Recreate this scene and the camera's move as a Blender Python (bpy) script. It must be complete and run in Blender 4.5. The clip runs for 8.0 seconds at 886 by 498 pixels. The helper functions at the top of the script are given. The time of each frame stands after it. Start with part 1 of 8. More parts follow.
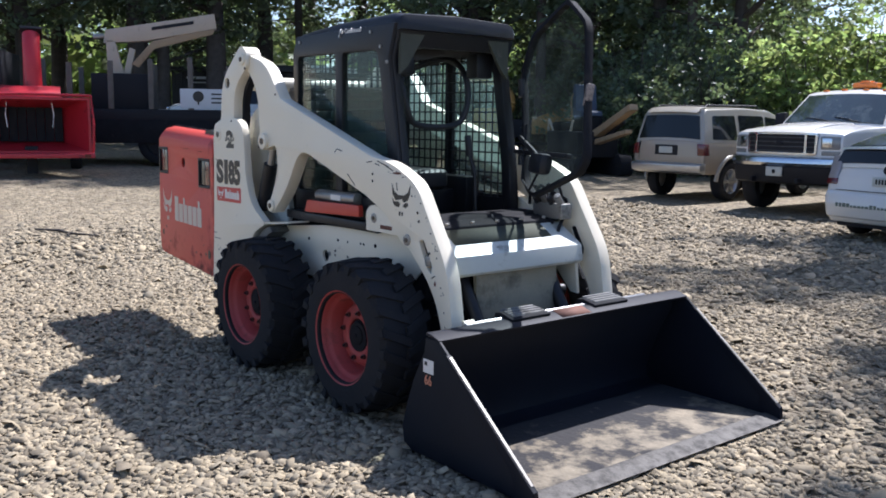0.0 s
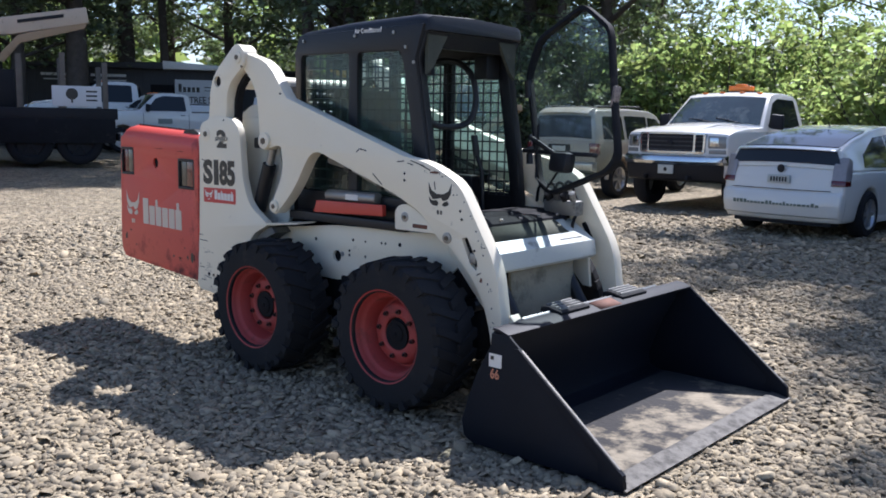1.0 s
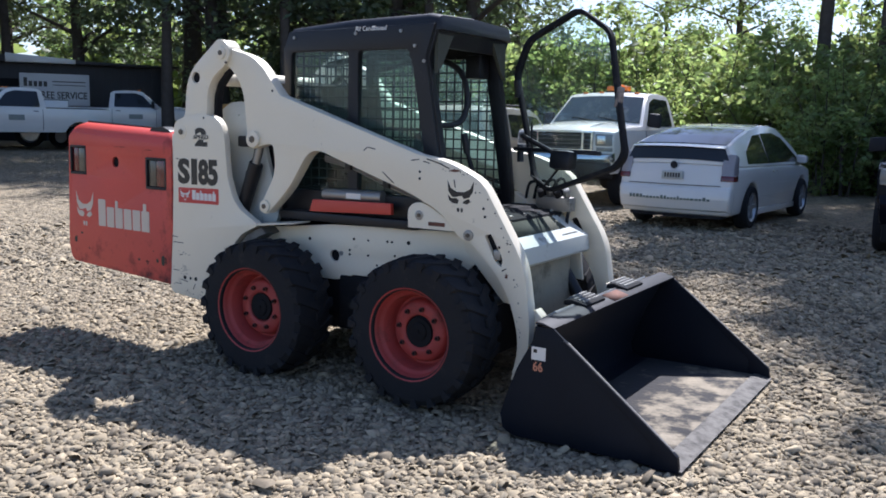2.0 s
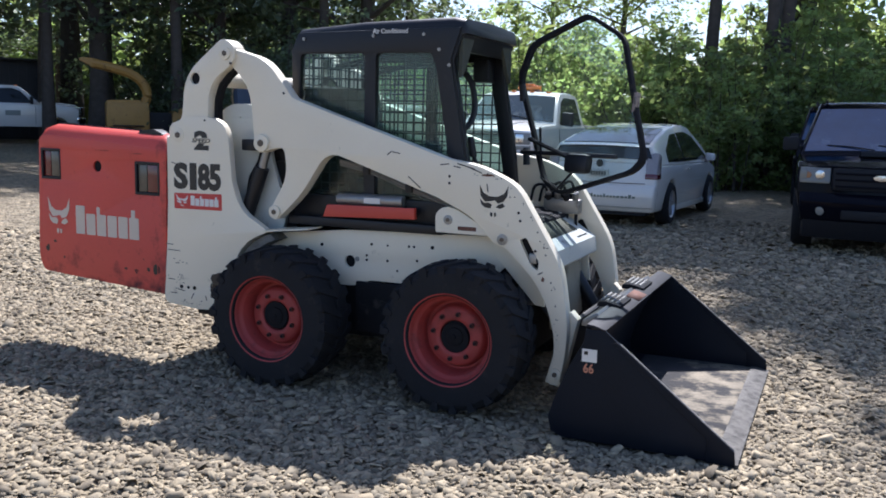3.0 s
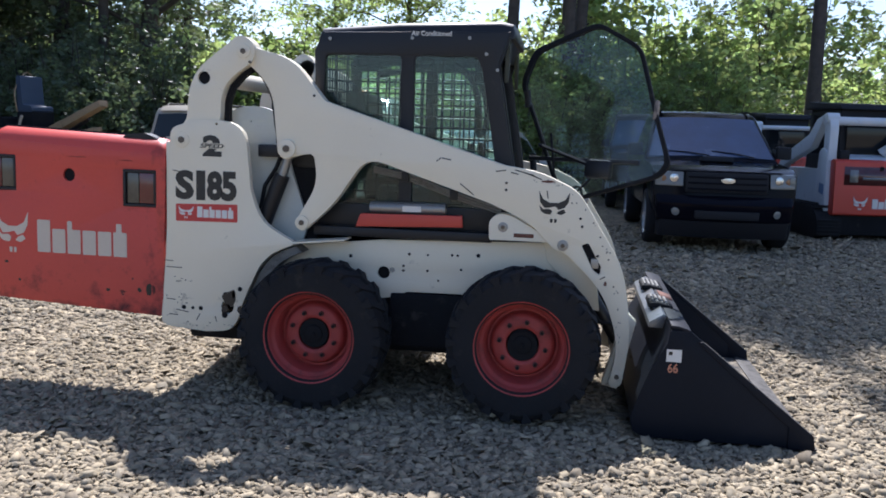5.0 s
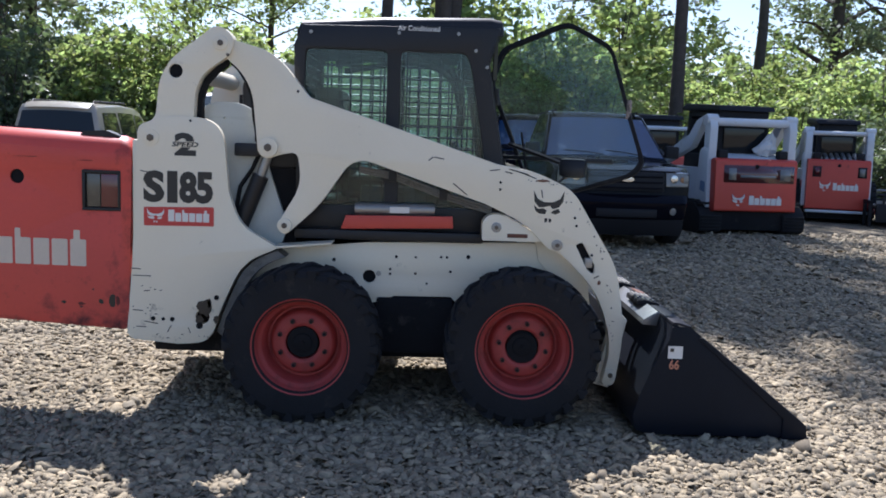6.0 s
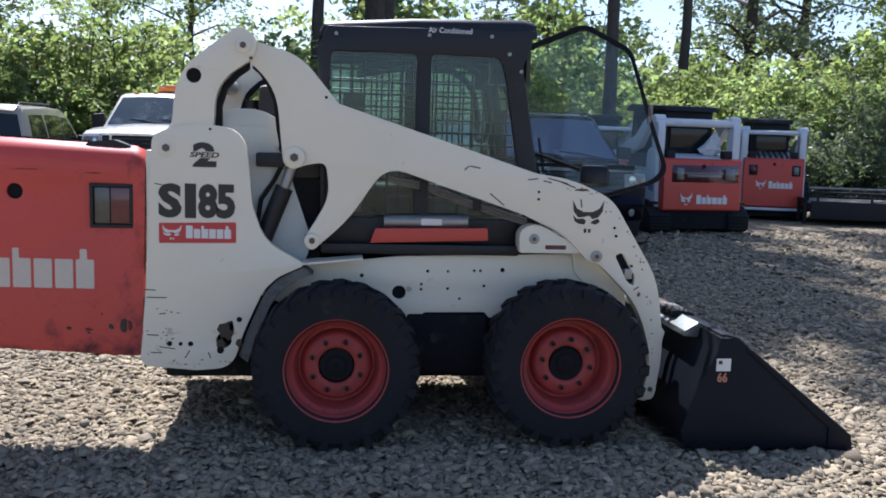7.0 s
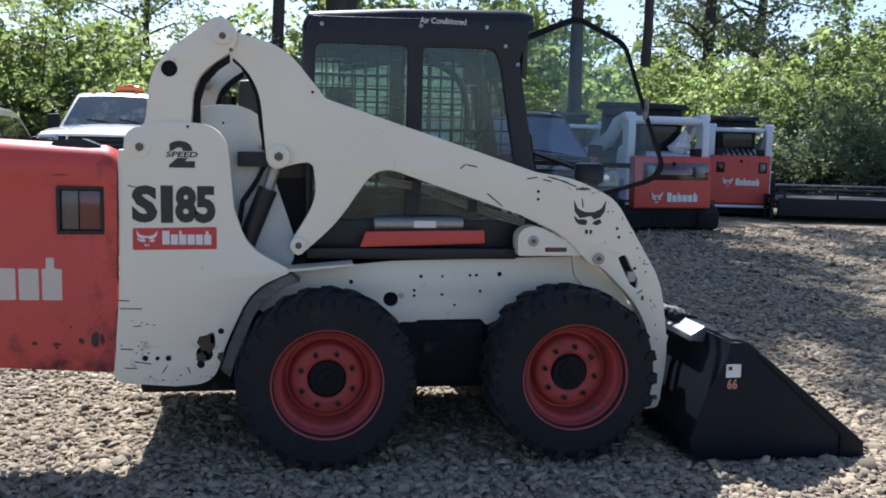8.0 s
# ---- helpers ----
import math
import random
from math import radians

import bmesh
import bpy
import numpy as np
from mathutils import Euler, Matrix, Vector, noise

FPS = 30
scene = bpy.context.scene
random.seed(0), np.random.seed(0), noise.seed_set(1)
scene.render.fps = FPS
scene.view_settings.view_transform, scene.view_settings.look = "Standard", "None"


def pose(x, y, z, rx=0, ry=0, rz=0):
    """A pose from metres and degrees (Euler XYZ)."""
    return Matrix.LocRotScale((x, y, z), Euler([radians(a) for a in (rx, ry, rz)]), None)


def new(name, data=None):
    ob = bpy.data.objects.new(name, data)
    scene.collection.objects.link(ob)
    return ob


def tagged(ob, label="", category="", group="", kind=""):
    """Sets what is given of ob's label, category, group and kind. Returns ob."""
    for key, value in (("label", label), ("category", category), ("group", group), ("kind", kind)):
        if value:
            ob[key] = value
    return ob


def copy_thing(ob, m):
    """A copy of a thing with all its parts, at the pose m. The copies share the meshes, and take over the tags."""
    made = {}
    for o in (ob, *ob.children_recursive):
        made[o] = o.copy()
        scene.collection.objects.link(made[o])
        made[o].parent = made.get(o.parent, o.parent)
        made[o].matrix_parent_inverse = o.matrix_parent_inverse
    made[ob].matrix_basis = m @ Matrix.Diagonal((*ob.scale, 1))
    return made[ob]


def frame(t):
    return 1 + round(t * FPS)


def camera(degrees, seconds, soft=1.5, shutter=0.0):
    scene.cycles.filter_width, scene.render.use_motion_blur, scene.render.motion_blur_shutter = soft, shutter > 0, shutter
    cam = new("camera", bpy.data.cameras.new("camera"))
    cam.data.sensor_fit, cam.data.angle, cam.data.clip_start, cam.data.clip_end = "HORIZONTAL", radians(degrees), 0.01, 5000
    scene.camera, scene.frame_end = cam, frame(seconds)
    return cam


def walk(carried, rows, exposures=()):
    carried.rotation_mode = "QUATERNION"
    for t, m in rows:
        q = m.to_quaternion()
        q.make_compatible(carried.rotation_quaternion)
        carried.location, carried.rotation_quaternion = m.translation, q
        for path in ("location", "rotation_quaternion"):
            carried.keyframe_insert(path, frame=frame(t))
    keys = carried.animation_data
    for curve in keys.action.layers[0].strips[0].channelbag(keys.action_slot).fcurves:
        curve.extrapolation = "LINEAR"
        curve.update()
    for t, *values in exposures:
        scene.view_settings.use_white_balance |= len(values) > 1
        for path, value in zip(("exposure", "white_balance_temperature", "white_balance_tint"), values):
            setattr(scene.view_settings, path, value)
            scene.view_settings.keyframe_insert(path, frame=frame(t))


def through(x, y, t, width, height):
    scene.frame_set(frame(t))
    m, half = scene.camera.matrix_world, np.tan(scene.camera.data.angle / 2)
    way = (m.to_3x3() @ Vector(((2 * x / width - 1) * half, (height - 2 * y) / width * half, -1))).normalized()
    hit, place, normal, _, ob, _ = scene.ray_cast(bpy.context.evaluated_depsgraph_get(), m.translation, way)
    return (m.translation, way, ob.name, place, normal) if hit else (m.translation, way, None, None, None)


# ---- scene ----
from mathutils.geometry import tessellate_polygon

cam = camera(52.5, 8.0, soft=1.8)
METRES, EYE, TILT, LEAN, TURN = 5.811, 1.43, 0.0, 0.0, 51.0
ROWS = [
    (0.0, 0.0, 0.0, 0.0, 0.11, -8.22, -0.79),
    (0.5, -0.0798, 0.0, -0.0028, -4.84, -8.17, -0.91),
    (1.0, -0.1578, -0.0018, -0.0019, -9.29, -8.11, -0.98),
    (1.5, -0.235, 0.0066, -0.0041, -14.49, -8.07, -1.12),
    (3.0, -0.429, 0.0821, 0.0007, -26.99, -8.16, -1.37),
    (3.5, -0.4887, 0.1115, 0.0028, -31.13, -8.07, -1.5),
    (4.0, -0.5423, 0.1524, -0.0024, -34.98, -7.86, -1.65),
    (5.5, -0.6741, 0.2961, -0.0071, -47.04, -7.31, -1.91),
    (6.0, -0.7001, 0.3525, -0.0101, -52.0, -7.2, -2.01),
    (6.5, -0.7149, 0.4119, -0.0088, -55.53, -7.18, -1.93),
    (7.0, -0.7265, 0.4582, -0.0059, -57.5, -7.1, -1.72),
    (7.5, -0.722, 0.4868, -0.0079, -59.18, -7.06, -1.49),
    (8.0, -0.7046, 0.504, -0.0086, -60.12, -7.06, -1.4),
]
walk(cam, [(t, pose(4.19, -3.16, EYE, TILT, LEAN, TURN) @ pose(METRES * x, METRES * y, METRES * z, 90 + pitch, roll, yaw)) for t, x, y, z, yaw, pitch, roll in ROWS], [(0.0, 0.97, 5540, 17), (8.0, 0.97, 5540, 17)])

# ---- light: sun from behind the machine, bright hazy sky ----
SUN = Vector((-0.13, 0.71, 1.0)).normalized()
world = bpy.data.worlds.new("sky")
scene.world = world
world.use_nodes = True
wn = world.node_tree
sky = wn.nodes.new("ShaderNodeTexSky")
sky.sky_type, sky.sun_disc = "NISHITA", False
sky.sun_elevation = math.asin(SUN.z)
sky.sun_rotation = math.atan2(SUN.x, SUN.y)
sky.air_density, sky.dust_density, sky.ozone_density = 1.0, 1.0, 1.0
wn.nodes["Background"].inputs["Strength"].default_value = 0.092
wn.links.new(sky.outputs[0], wn.nodes["Background"].inputs["Color"])
sun = new("sun", bpy.data.lights.new("sun", "SUN"))
sun.data.energy, sun.data.angle, sun.data.color = 5.0, radians(0.6), (1.0, 0.935, 0.83)
sun.matrix_world = Matrix.Translation((-3, 14, 22)) @ SUN.to_track_quat("Z", "Y").to_matrix().to_4x4()
GROUND = -0.025


def rise(x, y):
    """The height of the yard, which climbs a little towards the shed side."""
    k = max(0.0, min(1.0, (-x - 8.0) / 15.0))
    return GROUND + 0.38 * k * k * (3 - 2 * k)


# ---- materials ----
def material(name, base, rough=0.5, metal=0.0, vary=0.12, scale=3.0, grain=60.0, bump=0.0, dirt=None, dirt_at=0.62, dirt_scale=4.0, spec=0.5, coat=0.0, dirt_soft=0.12, soil=()):
    """A paint or solid with variation at two scales, optional stains of the colour dirt, and fine relief.
    soil: rows of (axis, from, to, amount) along which splashed dirt grows denser."""
    m = bpy.data.materials.new(name)
    m.use_nodes = True
    nt = m.node_tree
    b = nt.nodes["Principled BSDF"]
    co = nt.nodes.new("ShaderNodeTexCoord")
    big, small = nt.nodes.new("ShaderNodeTexNoise"), nt.nodes.new("ShaderNodeTexNoise")
    big.inputs["Scale"].default_value, small.inputs["Scale"].default_value = scale, grain
    big.inputs["Detail"].default_value, small.inputs["Detail"].default_value = 6, 4
    for n in (big, small):
        nt.links.new(co.outputs["Object"], n.inputs["Vector"])
    mix = nt.nodes.new("ShaderNodeMix")
    mix.data_type = "RGBA"
    dark = [c * (1 - vary * 1.6) for c in base[:3]]
    light = [min(1.0, c * (1 + vary)) for c in base[:3]]
    mix.inputs["A"].default_value, mix.inputs["B"].default_value = (*dark, 1), (*light, 1)
    add = nt.nodes.new("ShaderNodeMath")
    add.operation = "MULTIPLY_ADD"
    add.inputs[1].default_value = 0.35
    nt.links.new(small.outputs["Fac"], add.inputs[0])
    ramp = nt.nodes.new("ShaderNodeMath")
    ramp.operation = "MULTIPLY"
    ramp.inputs[1].default_value = 0.65
    nt.links.new(big.outputs["Fac"], ramp.inputs[0])
    nt.links.new(ramp.outputs[0], add.inputs[2])
    nt.links.new(add.outputs[0], mix.inputs["Factor"])
    colour = mix.outputs["Result"]
    rough_out = None
    if dirt:
        st = nt.nodes.new("ShaderNodeTexNoise")
        st.inputs["Scale"].default_value, st.inputs["Detail"].default_value, st.inputs["Roughness"].default_value = dirt_scale, 10, 0.7
        nt.links.new(co.outputs["Object"], st.inputs["Vector"])
        edge = nt.nodes.new("ShaderNodeMapRange")
        edge.inputs["From Min"].default_value, edge.inputs["From Max"].default_value = dirt_at, dirt_at + dirt_soft
        stain = st.outputs["Fac"]
        if soil:
            xyz = nt.nodes.new("ShaderNodeSeparateXYZ")
            nt.links.new(co.outputs["Object"], xyz.inputs[0])
        for axis, a, b_end, amount in soil:
            grow, plus = nt.nodes.new("ShaderNodeMapRange"), nt.nodes.new("ShaderNodeMath")
            grow.inputs["From Min"].default_value, grow.inputs["From Max"].default_value = a, b_end
            grow.inputs["To Min"].default_value, grow.inputs["To Max"].default_value = amount, 0.0
            nt.links.new(xyz.outputs[axis], grow.inputs["Value"])
            plus.operation = "ADD"
            nt.links.new(stain, plus.inputs[0])
            nt.links.new(grow.outputs[0], plus.inputs[1])
            stain = plus.outputs[0]
        nt.links.new(stain, edge.inputs["Value"])
        over = nt.nodes.new("ShaderNodeMix")
        over.data_type = "RGBA"
        over.inputs["B"].default_value = (*dirt, 1)
        nt.links.new(edge.outputs[0], over.inputs["Factor"])
        nt.links.new(colour, over.inputs["A"])
        colour = over.outputs["Result"]
        rr = nt.nodes.new("ShaderNodeMapRange")
        rr.inputs["To Min"].default_value, rr.inputs["To Max"].default_value = rough, min(1, rough + 0.35)
        nt.links.new(edge.outputs[0], rr.inputs["Value"])
        rough_out = rr.outputs[0]
    nt.links.new(colour, b.inputs["Base Color"])
    if rough_out:
        nt.links.new(rough_out, b.inputs["Roughness"])
    b.inputs["Roughness"].default_value, b.inputs["Metallic"].default_value = rough, metal
    b.inputs["Specular IOR Level"].default_value = spec
    b.inputs["Coat Weight"].default_value = coat
    if bump:
        bp = nt.nodes.new("ShaderNodeBump")
        bp.inputs["Strength"].default_value, bp.inputs["Distance"].default_value = bump, 0.01
        nt.links.new(small.outputs["Fac"], bp.inputs["Height"])
        nt.links.new(bp.outputs[0], b.inputs["Normal"])
    return m


def glass(name, tint, rough=0.02, dust=(0.01, 0.05), dust_colour=(0.45, 0.5, 0.5)):
    """A thin pane: mostly clear and tinted, with a film of dust that scatters light both ways, and a mirror share that grows at grazing angles."""
    m = bpy.data.materials.new(name)
    m.use_nodes = True
    nt = m.node_tree
    nt.nodes.remove(nt.nodes["Principled BSDF"])
    clear, gloss, mix = nt.nodes.new("ShaderNodeBsdfTransparent"), nt.nodes.new("ShaderNodeBsdfGlossy"), nt.nodes.new("ShaderNodeMixShader")
    front, back, smear = nt.nodes.new("ShaderNodeBsdfDiffuse"), nt.nodes.new("ShaderNodeBsdfTranslucent"), nt.nodes.new("ShaderNodeMixShader")
    for n in (front, back):
        n.inputs["Color"].default_value = (*dust_colour, 1)
    smear.inputs["Fac"].default_value = 0.88
    nt.links.new(front.outputs[0], smear.inputs[1])
    nt.links.new(back.outputs[0], smear.inputs[2])
    clear.inputs["Color"].default_value, gloss.inputs["Roughness"].default_value = (*tint, 1), rough
    film = nt.nodes.new("ShaderNodeMixShader")
    noise_t = nt.nodes.new("ShaderNodeTexNoise")
    noise_t.inputs["Scale"].default_value, noise_t.inputs["Detail"].default_value = 4, 6
    co = nt.nodes.new("ShaderNodeTexCoord")
    nt.links.new(co.outputs["Object"], noise_t.inputs["Vector"])
    span = nt.nodes.new("ShaderNodeMapRange")
    span.inputs["From Min"].default_value, span.inputs["From Max"].default_value = 0.35, 0.7
    span.inputs["To Min"].default_value, span.inputs["To Max"].default_value = dust
    nt.links.new(noise_t.outputs["Fac"], span.inputs["Value"])
    nt.links.new(span.outputs[0], film.inputs["Fac"])
    nt.links.new(clear.outputs[0], film.inputs[1])
    nt.links.new(smear.outputs[0], film.inputs[2])
    face = nt.nodes.new("ShaderNodeLayerWeight")
    face.inputs["Blend"].default_value = 0.5
    steep = nt.nodes.new("ShaderNodeMath")
    steep.operation = "POWER"
    steep.inputs[1].default_value = 5.0
    lift = nt.nodes.new("ShaderNodeMath")
    lift.operation = "MULTIPLY_ADD"
    lift.inputs[1].default_value, lift.inputs[2].default_value = 0.8, 0.03
    nt.links.new(face.outputs["Facing"], steep.inputs[0])
    nt.links.new(steep.outputs[0], lift.inputs[0])
    nt.links.new(lift.outputs[0], mix.inputs["Fac"])
    nt.links.new(film.outputs[0], mix.inputs[1])
    nt.links.new(gloss.outputs[0], mix.inputs[2])
    nt.links.new(mix.outputs[0], nt.nodes["Material Output"].inputs["Surface"])
    return m


def leaf_material(name, base, through=0.5):
    """A leaf: matt upper side, light coming through."""
    m = bpy.data.materials.new(name)
    m.use_nodes = True
    nt = m.node_tree
    b = nt.nodes["Principled BSDF"]
    geo, hsv = nt.nodes.new("ShaderNodeNewGeometry"), nt.nodes.new("ShaderNodeHueSaturation")
    span, hue = nt.nodes.new("ShaderNodeMapRange"), nt.nodes.new("ShaderNodeMapRange")
    span.inputs["To Min"].default_value, span.inputs["To Max"].default_value = 0.68, 1.35
    hue.inputs["To Min"].default_value, hue.inputs["To Max"].default_value = 0.475, 0.525
    nt.links.new(geo.outputs["Random Per Island"], span.inputs["Value"])
    nt.links.new(geo.outputs["Random Per Island"], hue.inputs["Value"])
    nt.links.new(span.outputs[0], hsv.inputs["Value"])
    nt.links.new(hue.outputs[0], hsv.inputs["Hue"])
    hsv.inputs["Color"].default_value = (*base, 1)
    nt.links.new(hsv.outputs[0], b.inputs["Base Color"])
    b.inputs["Roughness"].default_value = 0.45
    tr, mix = nt.nodes.new("ShaderNodeBsdfTranslucent"), nt.nodes.new("ShaderNodeMixShader")
    bright = nt.nodes.new("ShaderNodeMix")
    bright.data_type, bright.blend_type = "RGBA", "MULTIPLY"
    bright.inputs["Factor"].default_value = 1
    bright.inputs["B"].default_value = (1.75, 1.75, 1.15, 1)
    nt.links.new(hsv.outputs[0], bright.inputs["A"])
    nt.links.new(bright.outputs["Result"], tr.inputs["Color"])
    mix.inputs["Fac"].default_value = through
    nt.links.new(b.outputs[0], mix.inputs[1])
    nt.links.new(tr.outputs[0], mix.inputs[2])
    nt.links.new(mix.outputs[0], nt.nodes["Material Output"].inputs["Surface"])
    return m


def gravel_material(name, stones):
    """Crushed river stone: tan, grey and bluish pebbles, each of its own shade. stones: the cells are painted (far sheet) or each piece is geometry."""
    m = bpy.data.materials.new(name)
    m.use_nodes = True
    nt = m.node_tree
    b = nt.nodes["Principled BSDF"]
    co = nt.nodes.new("ShaderNodeTexCoord")
    ramp = nt.nodes.new("ShaderNodeValToRGB")
    cr = ramp.color_ramp
    cr.elements[0].position, cr.elements[0].color = 0.0, (0.140, 0.116, 0.082, 1)
    cr.elements[1].position, cr.elements[1].color = 1.0, (0.445, 0.366, 0.245, 1)
    for p, c in ((0.15, (0.230, 0.189, 0.131, 1)), (0.45, (0.325, 0.266, 0.173, 1)), (0.62, (0.250, 0.215, 0.155, 1)), (0.82, (0.380, 0.308, 0.201, 1))):
        cr.elements.new(p).color = c
    fine, patch = nt.nodes.new("ShaderNodeTexNoise"), nt.nodes.new("ShaderNodeTexNoise")
    fine.inputs["Scale"].default_value, fine.inputs["Detail"].default_value = 120, 5
    patch.inputs["Scale"].default_value, patch.inputs["Detail"].default_value = 0.5, 5
    nt.links.new(co.outputs["Object"], fine.inputs["Vector"])
    nt.links.new(co.outputs["Object"], patch.inputs["Vector"])
    mul = nt.nodes.new("ShaderNodeMix")
    mul.data_type, mul.blend_type = "RGBA", "MULTIPLY"
    mul.inputs["Factor"].default_value = 1
    tone = nt.nodes.new("ShaderNodeMapRange")
    tone.inputs["To Min"].default_value, tone.inputs["To Max"].default_value = 0.6, 1.25
    blend = nt.nodes.new("ShaderNodeMath")
    blend.operation = "MULTIPLY_ADD"
    blend.inputs[1].default_value = 0.5
    nt.links.new(fine.outputs["Fac"], blend.inputs[0])
    half = nt.nodes.new("ShaderNodeMath")
    half.operation = "MULTIPLY"
    half.inputs[1].default_value = 0.5
    nt.links.new(patch.outputs["Fac"], half.inputs[0])
    nt.links.new(half.outputs[0], blend.inputs[2])
    nt.links.new(blend.outputs[0], tone.inputs["Value"])
    nt.links.new(ramp.outputs[0], mul.inputs["A"])
    nt.links.new(tone.outputs[0], mul.inputs["B"])
    nt.links.new(mul.outputs["Result"], b.inputs["Base Color"])
    bp = nt.nodes.new("ShaderNodeBump")
    if stones:
        geo = nt.nodes.new("ShaderNodeNewGeometry")
        nt.links.new(geo.outputs["Random Per Island"], ramp.inputs["Fac"])
        nt.links.new(fine.outputs["Fac"], bp.inputs["Height"])
        bp.inputs["Strength"].default_value, bp.inputs["Distance"].default_value = 0.35, 0.004
    else:
        warp = nt.nodes.new("ShaderNodeTexNoise")
        warp.inputs["Scale"].default_value = 14
        nt.links.new(co.outputs["Object"], warp.inputs["Vector"])
        wob = nt.nodes.new("ShaderNodeMix")
        wob.data_type, wob.blend_type = "RGBA", "ADD"
        wob.inputs["Factor"].default_value = 0.035
        nt.links.new(co.outputs["Object"], wob.inputs["A"])
        nt.links.new(warp.outputs["Color"], wob.inputs["B"])
        cell, gap = nt.nodes.new("ShaderNodeTexVoronoi"), nt.nodes.new("ShaderNodeTexVoronoi")
        for v in (cell, gap):
            v.inputs["Scale"].default_value = 17
            nt.links.new(wob.outputs["Result"], v.inputs["Vector"])
        gap.feature = "DISTANCE_TO_EDGE"
        sep = nt.nodes.new("ShaderNodeSeparateColor")
        nt.links.new(cell.outputs["Color"], sep.inputs[0])
        nt.links.new(sep.outputs[0], ramp.inputs["Fac"])
        mound = nt.nodes.new("ShaderNodeMapRange")
        mound.inputs["From Max"].default_value = 0.22
        nt.links.new(gap.outputs["Distance"], mound.inputs["Value"])
        tilt = nt.nodes.new("ShaderNodeMath")
        tilt.operation = "MULTIPLY"
        nt.links.new(mound.outputs[0], tilt.inputs[0])
        nt.links.new(sep.outputs[1], tilt.inputs[1])
        nt.links.new(tilt.outputs[0], bp.inputs["Height"])
        bp.inputs["Strength"].default_value, bp.inputs["Distance"].default_value = 1.0, 0.05
    nt.links.new(bp.outputs[0], b.inputs["Normal"])
    b.inputs["Roughness"].default_value = 0.8
    b.inputs["Specular IOR Level"].default_value = 0.15
    return m


WHITE = material("worn_white_paint", (0.76, 0.685, 0.53), 0.42, vary=0.06, scale=2.5, grain=90, dirt=(0.22, 0.185, 0.145), dirt_at=0.64, dirt_scale=9, soil=((2, 0.28, 0.50, 0.06),))
# White paint with dust, greyed for the shade on apron and inner plates.
APRON = material("dusty_shade_white_paint", (0.50, 0.52, 0.48), 0.4, vary=0.1, scale=4, grain=80, dirt=(0.12, 0.11, 0.09), dirt_at=0.6, dirt_scale=6)
TREAD_GREY = material("grey_grip_tape", (0.08, 0.085, 0.068), 0.85, vary=0.35, scale=5, grain=140, bump=0.3, dirt=(0.16, 0.15, 0.12), dirt_at=0.6, dirt_scale=8, dirt_soft=0.2, spec=0.1)
RED = material("faded_red_paint", (0.53, 0.055, 0.033), 0.42, vary=0.1, scale=3, grain=70, dirt=(0.10, 0.025, 0.02), dirt_at=0.63, dirt_scale=5)
CHIP_RED = material("bright_red_enamel", (0.42, 0.016, 0.028), 0.4, vary=0.12, scale=3, dirt=(0.10, 0.012, 0.016), dirt_at=0.58, dirt_scale=4)
TAIL_RED = material("weathered_red_paint", (0.55, 0.06, 0.04), 0.45, vary=0.13, scale=2.2, grain=50, dirt=(0.10, 0.022, 0.02), dirt_at=0.60, dirt_scale=7, dirt_soft=0.22, soil=((2, 0.36, 0.66, 0.13), (0, -1.43, -1.56, 0.13)))
GRIME = material("brown_grime", (0.15, 0.034, 0.027), 0.85, vary=0.5, scale=9, grain=60)
DIRTY_PLATE = material("stained_plate_paint", (0.27, 0.24, 0.17), 0.65, vary=0.3, scale=5, grain=60, dirt=(0.06, 0.05, 0.035), dirt_at=0.50, dirt_scale=6, dirt_soft=0.22)
RIM_RED = material("wheel_red_paint", (0.33, 0.042, 0.036), 0.6, vary=0.2, scale=6, grain=60, dirt=(0.12, 0.04, 0.034), dirt_at=0.52, dirt_scale=10, dirt_soft=0.25)
NUT_RED = material("grimy_wheel_nut", (0.07, 0.02, 0.016), 0.6, vary=0.3, grain=40)
BLACK = material("black_paint", (0.012, 0.012, 0.0145), 0.42, vary=0.3, scale=4, grain=120, bump=0.06, dirt=(0.036, 0.034, 0.032), dirt_at=0.62, spec=0.35)
BUCKET = material("black_bucket_paint", (0.008, 0.010, 0.016), 0.5, vary=0.3, scale=3, grain=80, bump=0.04, dirt=(0.022, 0.022, 0.024), dirt_at=0.64, dirt_scale=5, spec=0.15)
FLANGE = material("scuffed_flange_paint", (0.018, 0.018, 0.023), 0.6, vary=0.5, scale=6, grain=70, dirt=(0.085, 0.08, 0.078), dirt_at=0.6, dirt_scale=8, dirt_soft=0.2, spec=0.2)
LIP_STEEL = material("rubbed_lip_steel", (0.20, 0.20, 0.20), 0.34, 0.5, vary=0.3, scale=9, grain=90, dirt=(0.05, 0.048, 0.045), dirt_at=0.6, dirt_scale=10)
# Grimy black; also paints the shade in the arm arch and below the log bed.
MATTE_BLACK = material("grimy_and_shade_black", (0.017, 0.017, 0.019), 0.8, vary=0.35, scale=5, grain=90, bump=0.15, dirt=(0.045, 0.042, 0.037), dirt_at=0.58, dirt_scale=9, spec=0.12)
BARE_EDGE = material("bare_plate_edge", (0.30, 0.28, 0.25), 0.45, 0.6, vary=0.35, scale=20, grain=120, dirt=(0.04, 0.037, 0.034), dirt_at=0.60, dirt_scale=22)
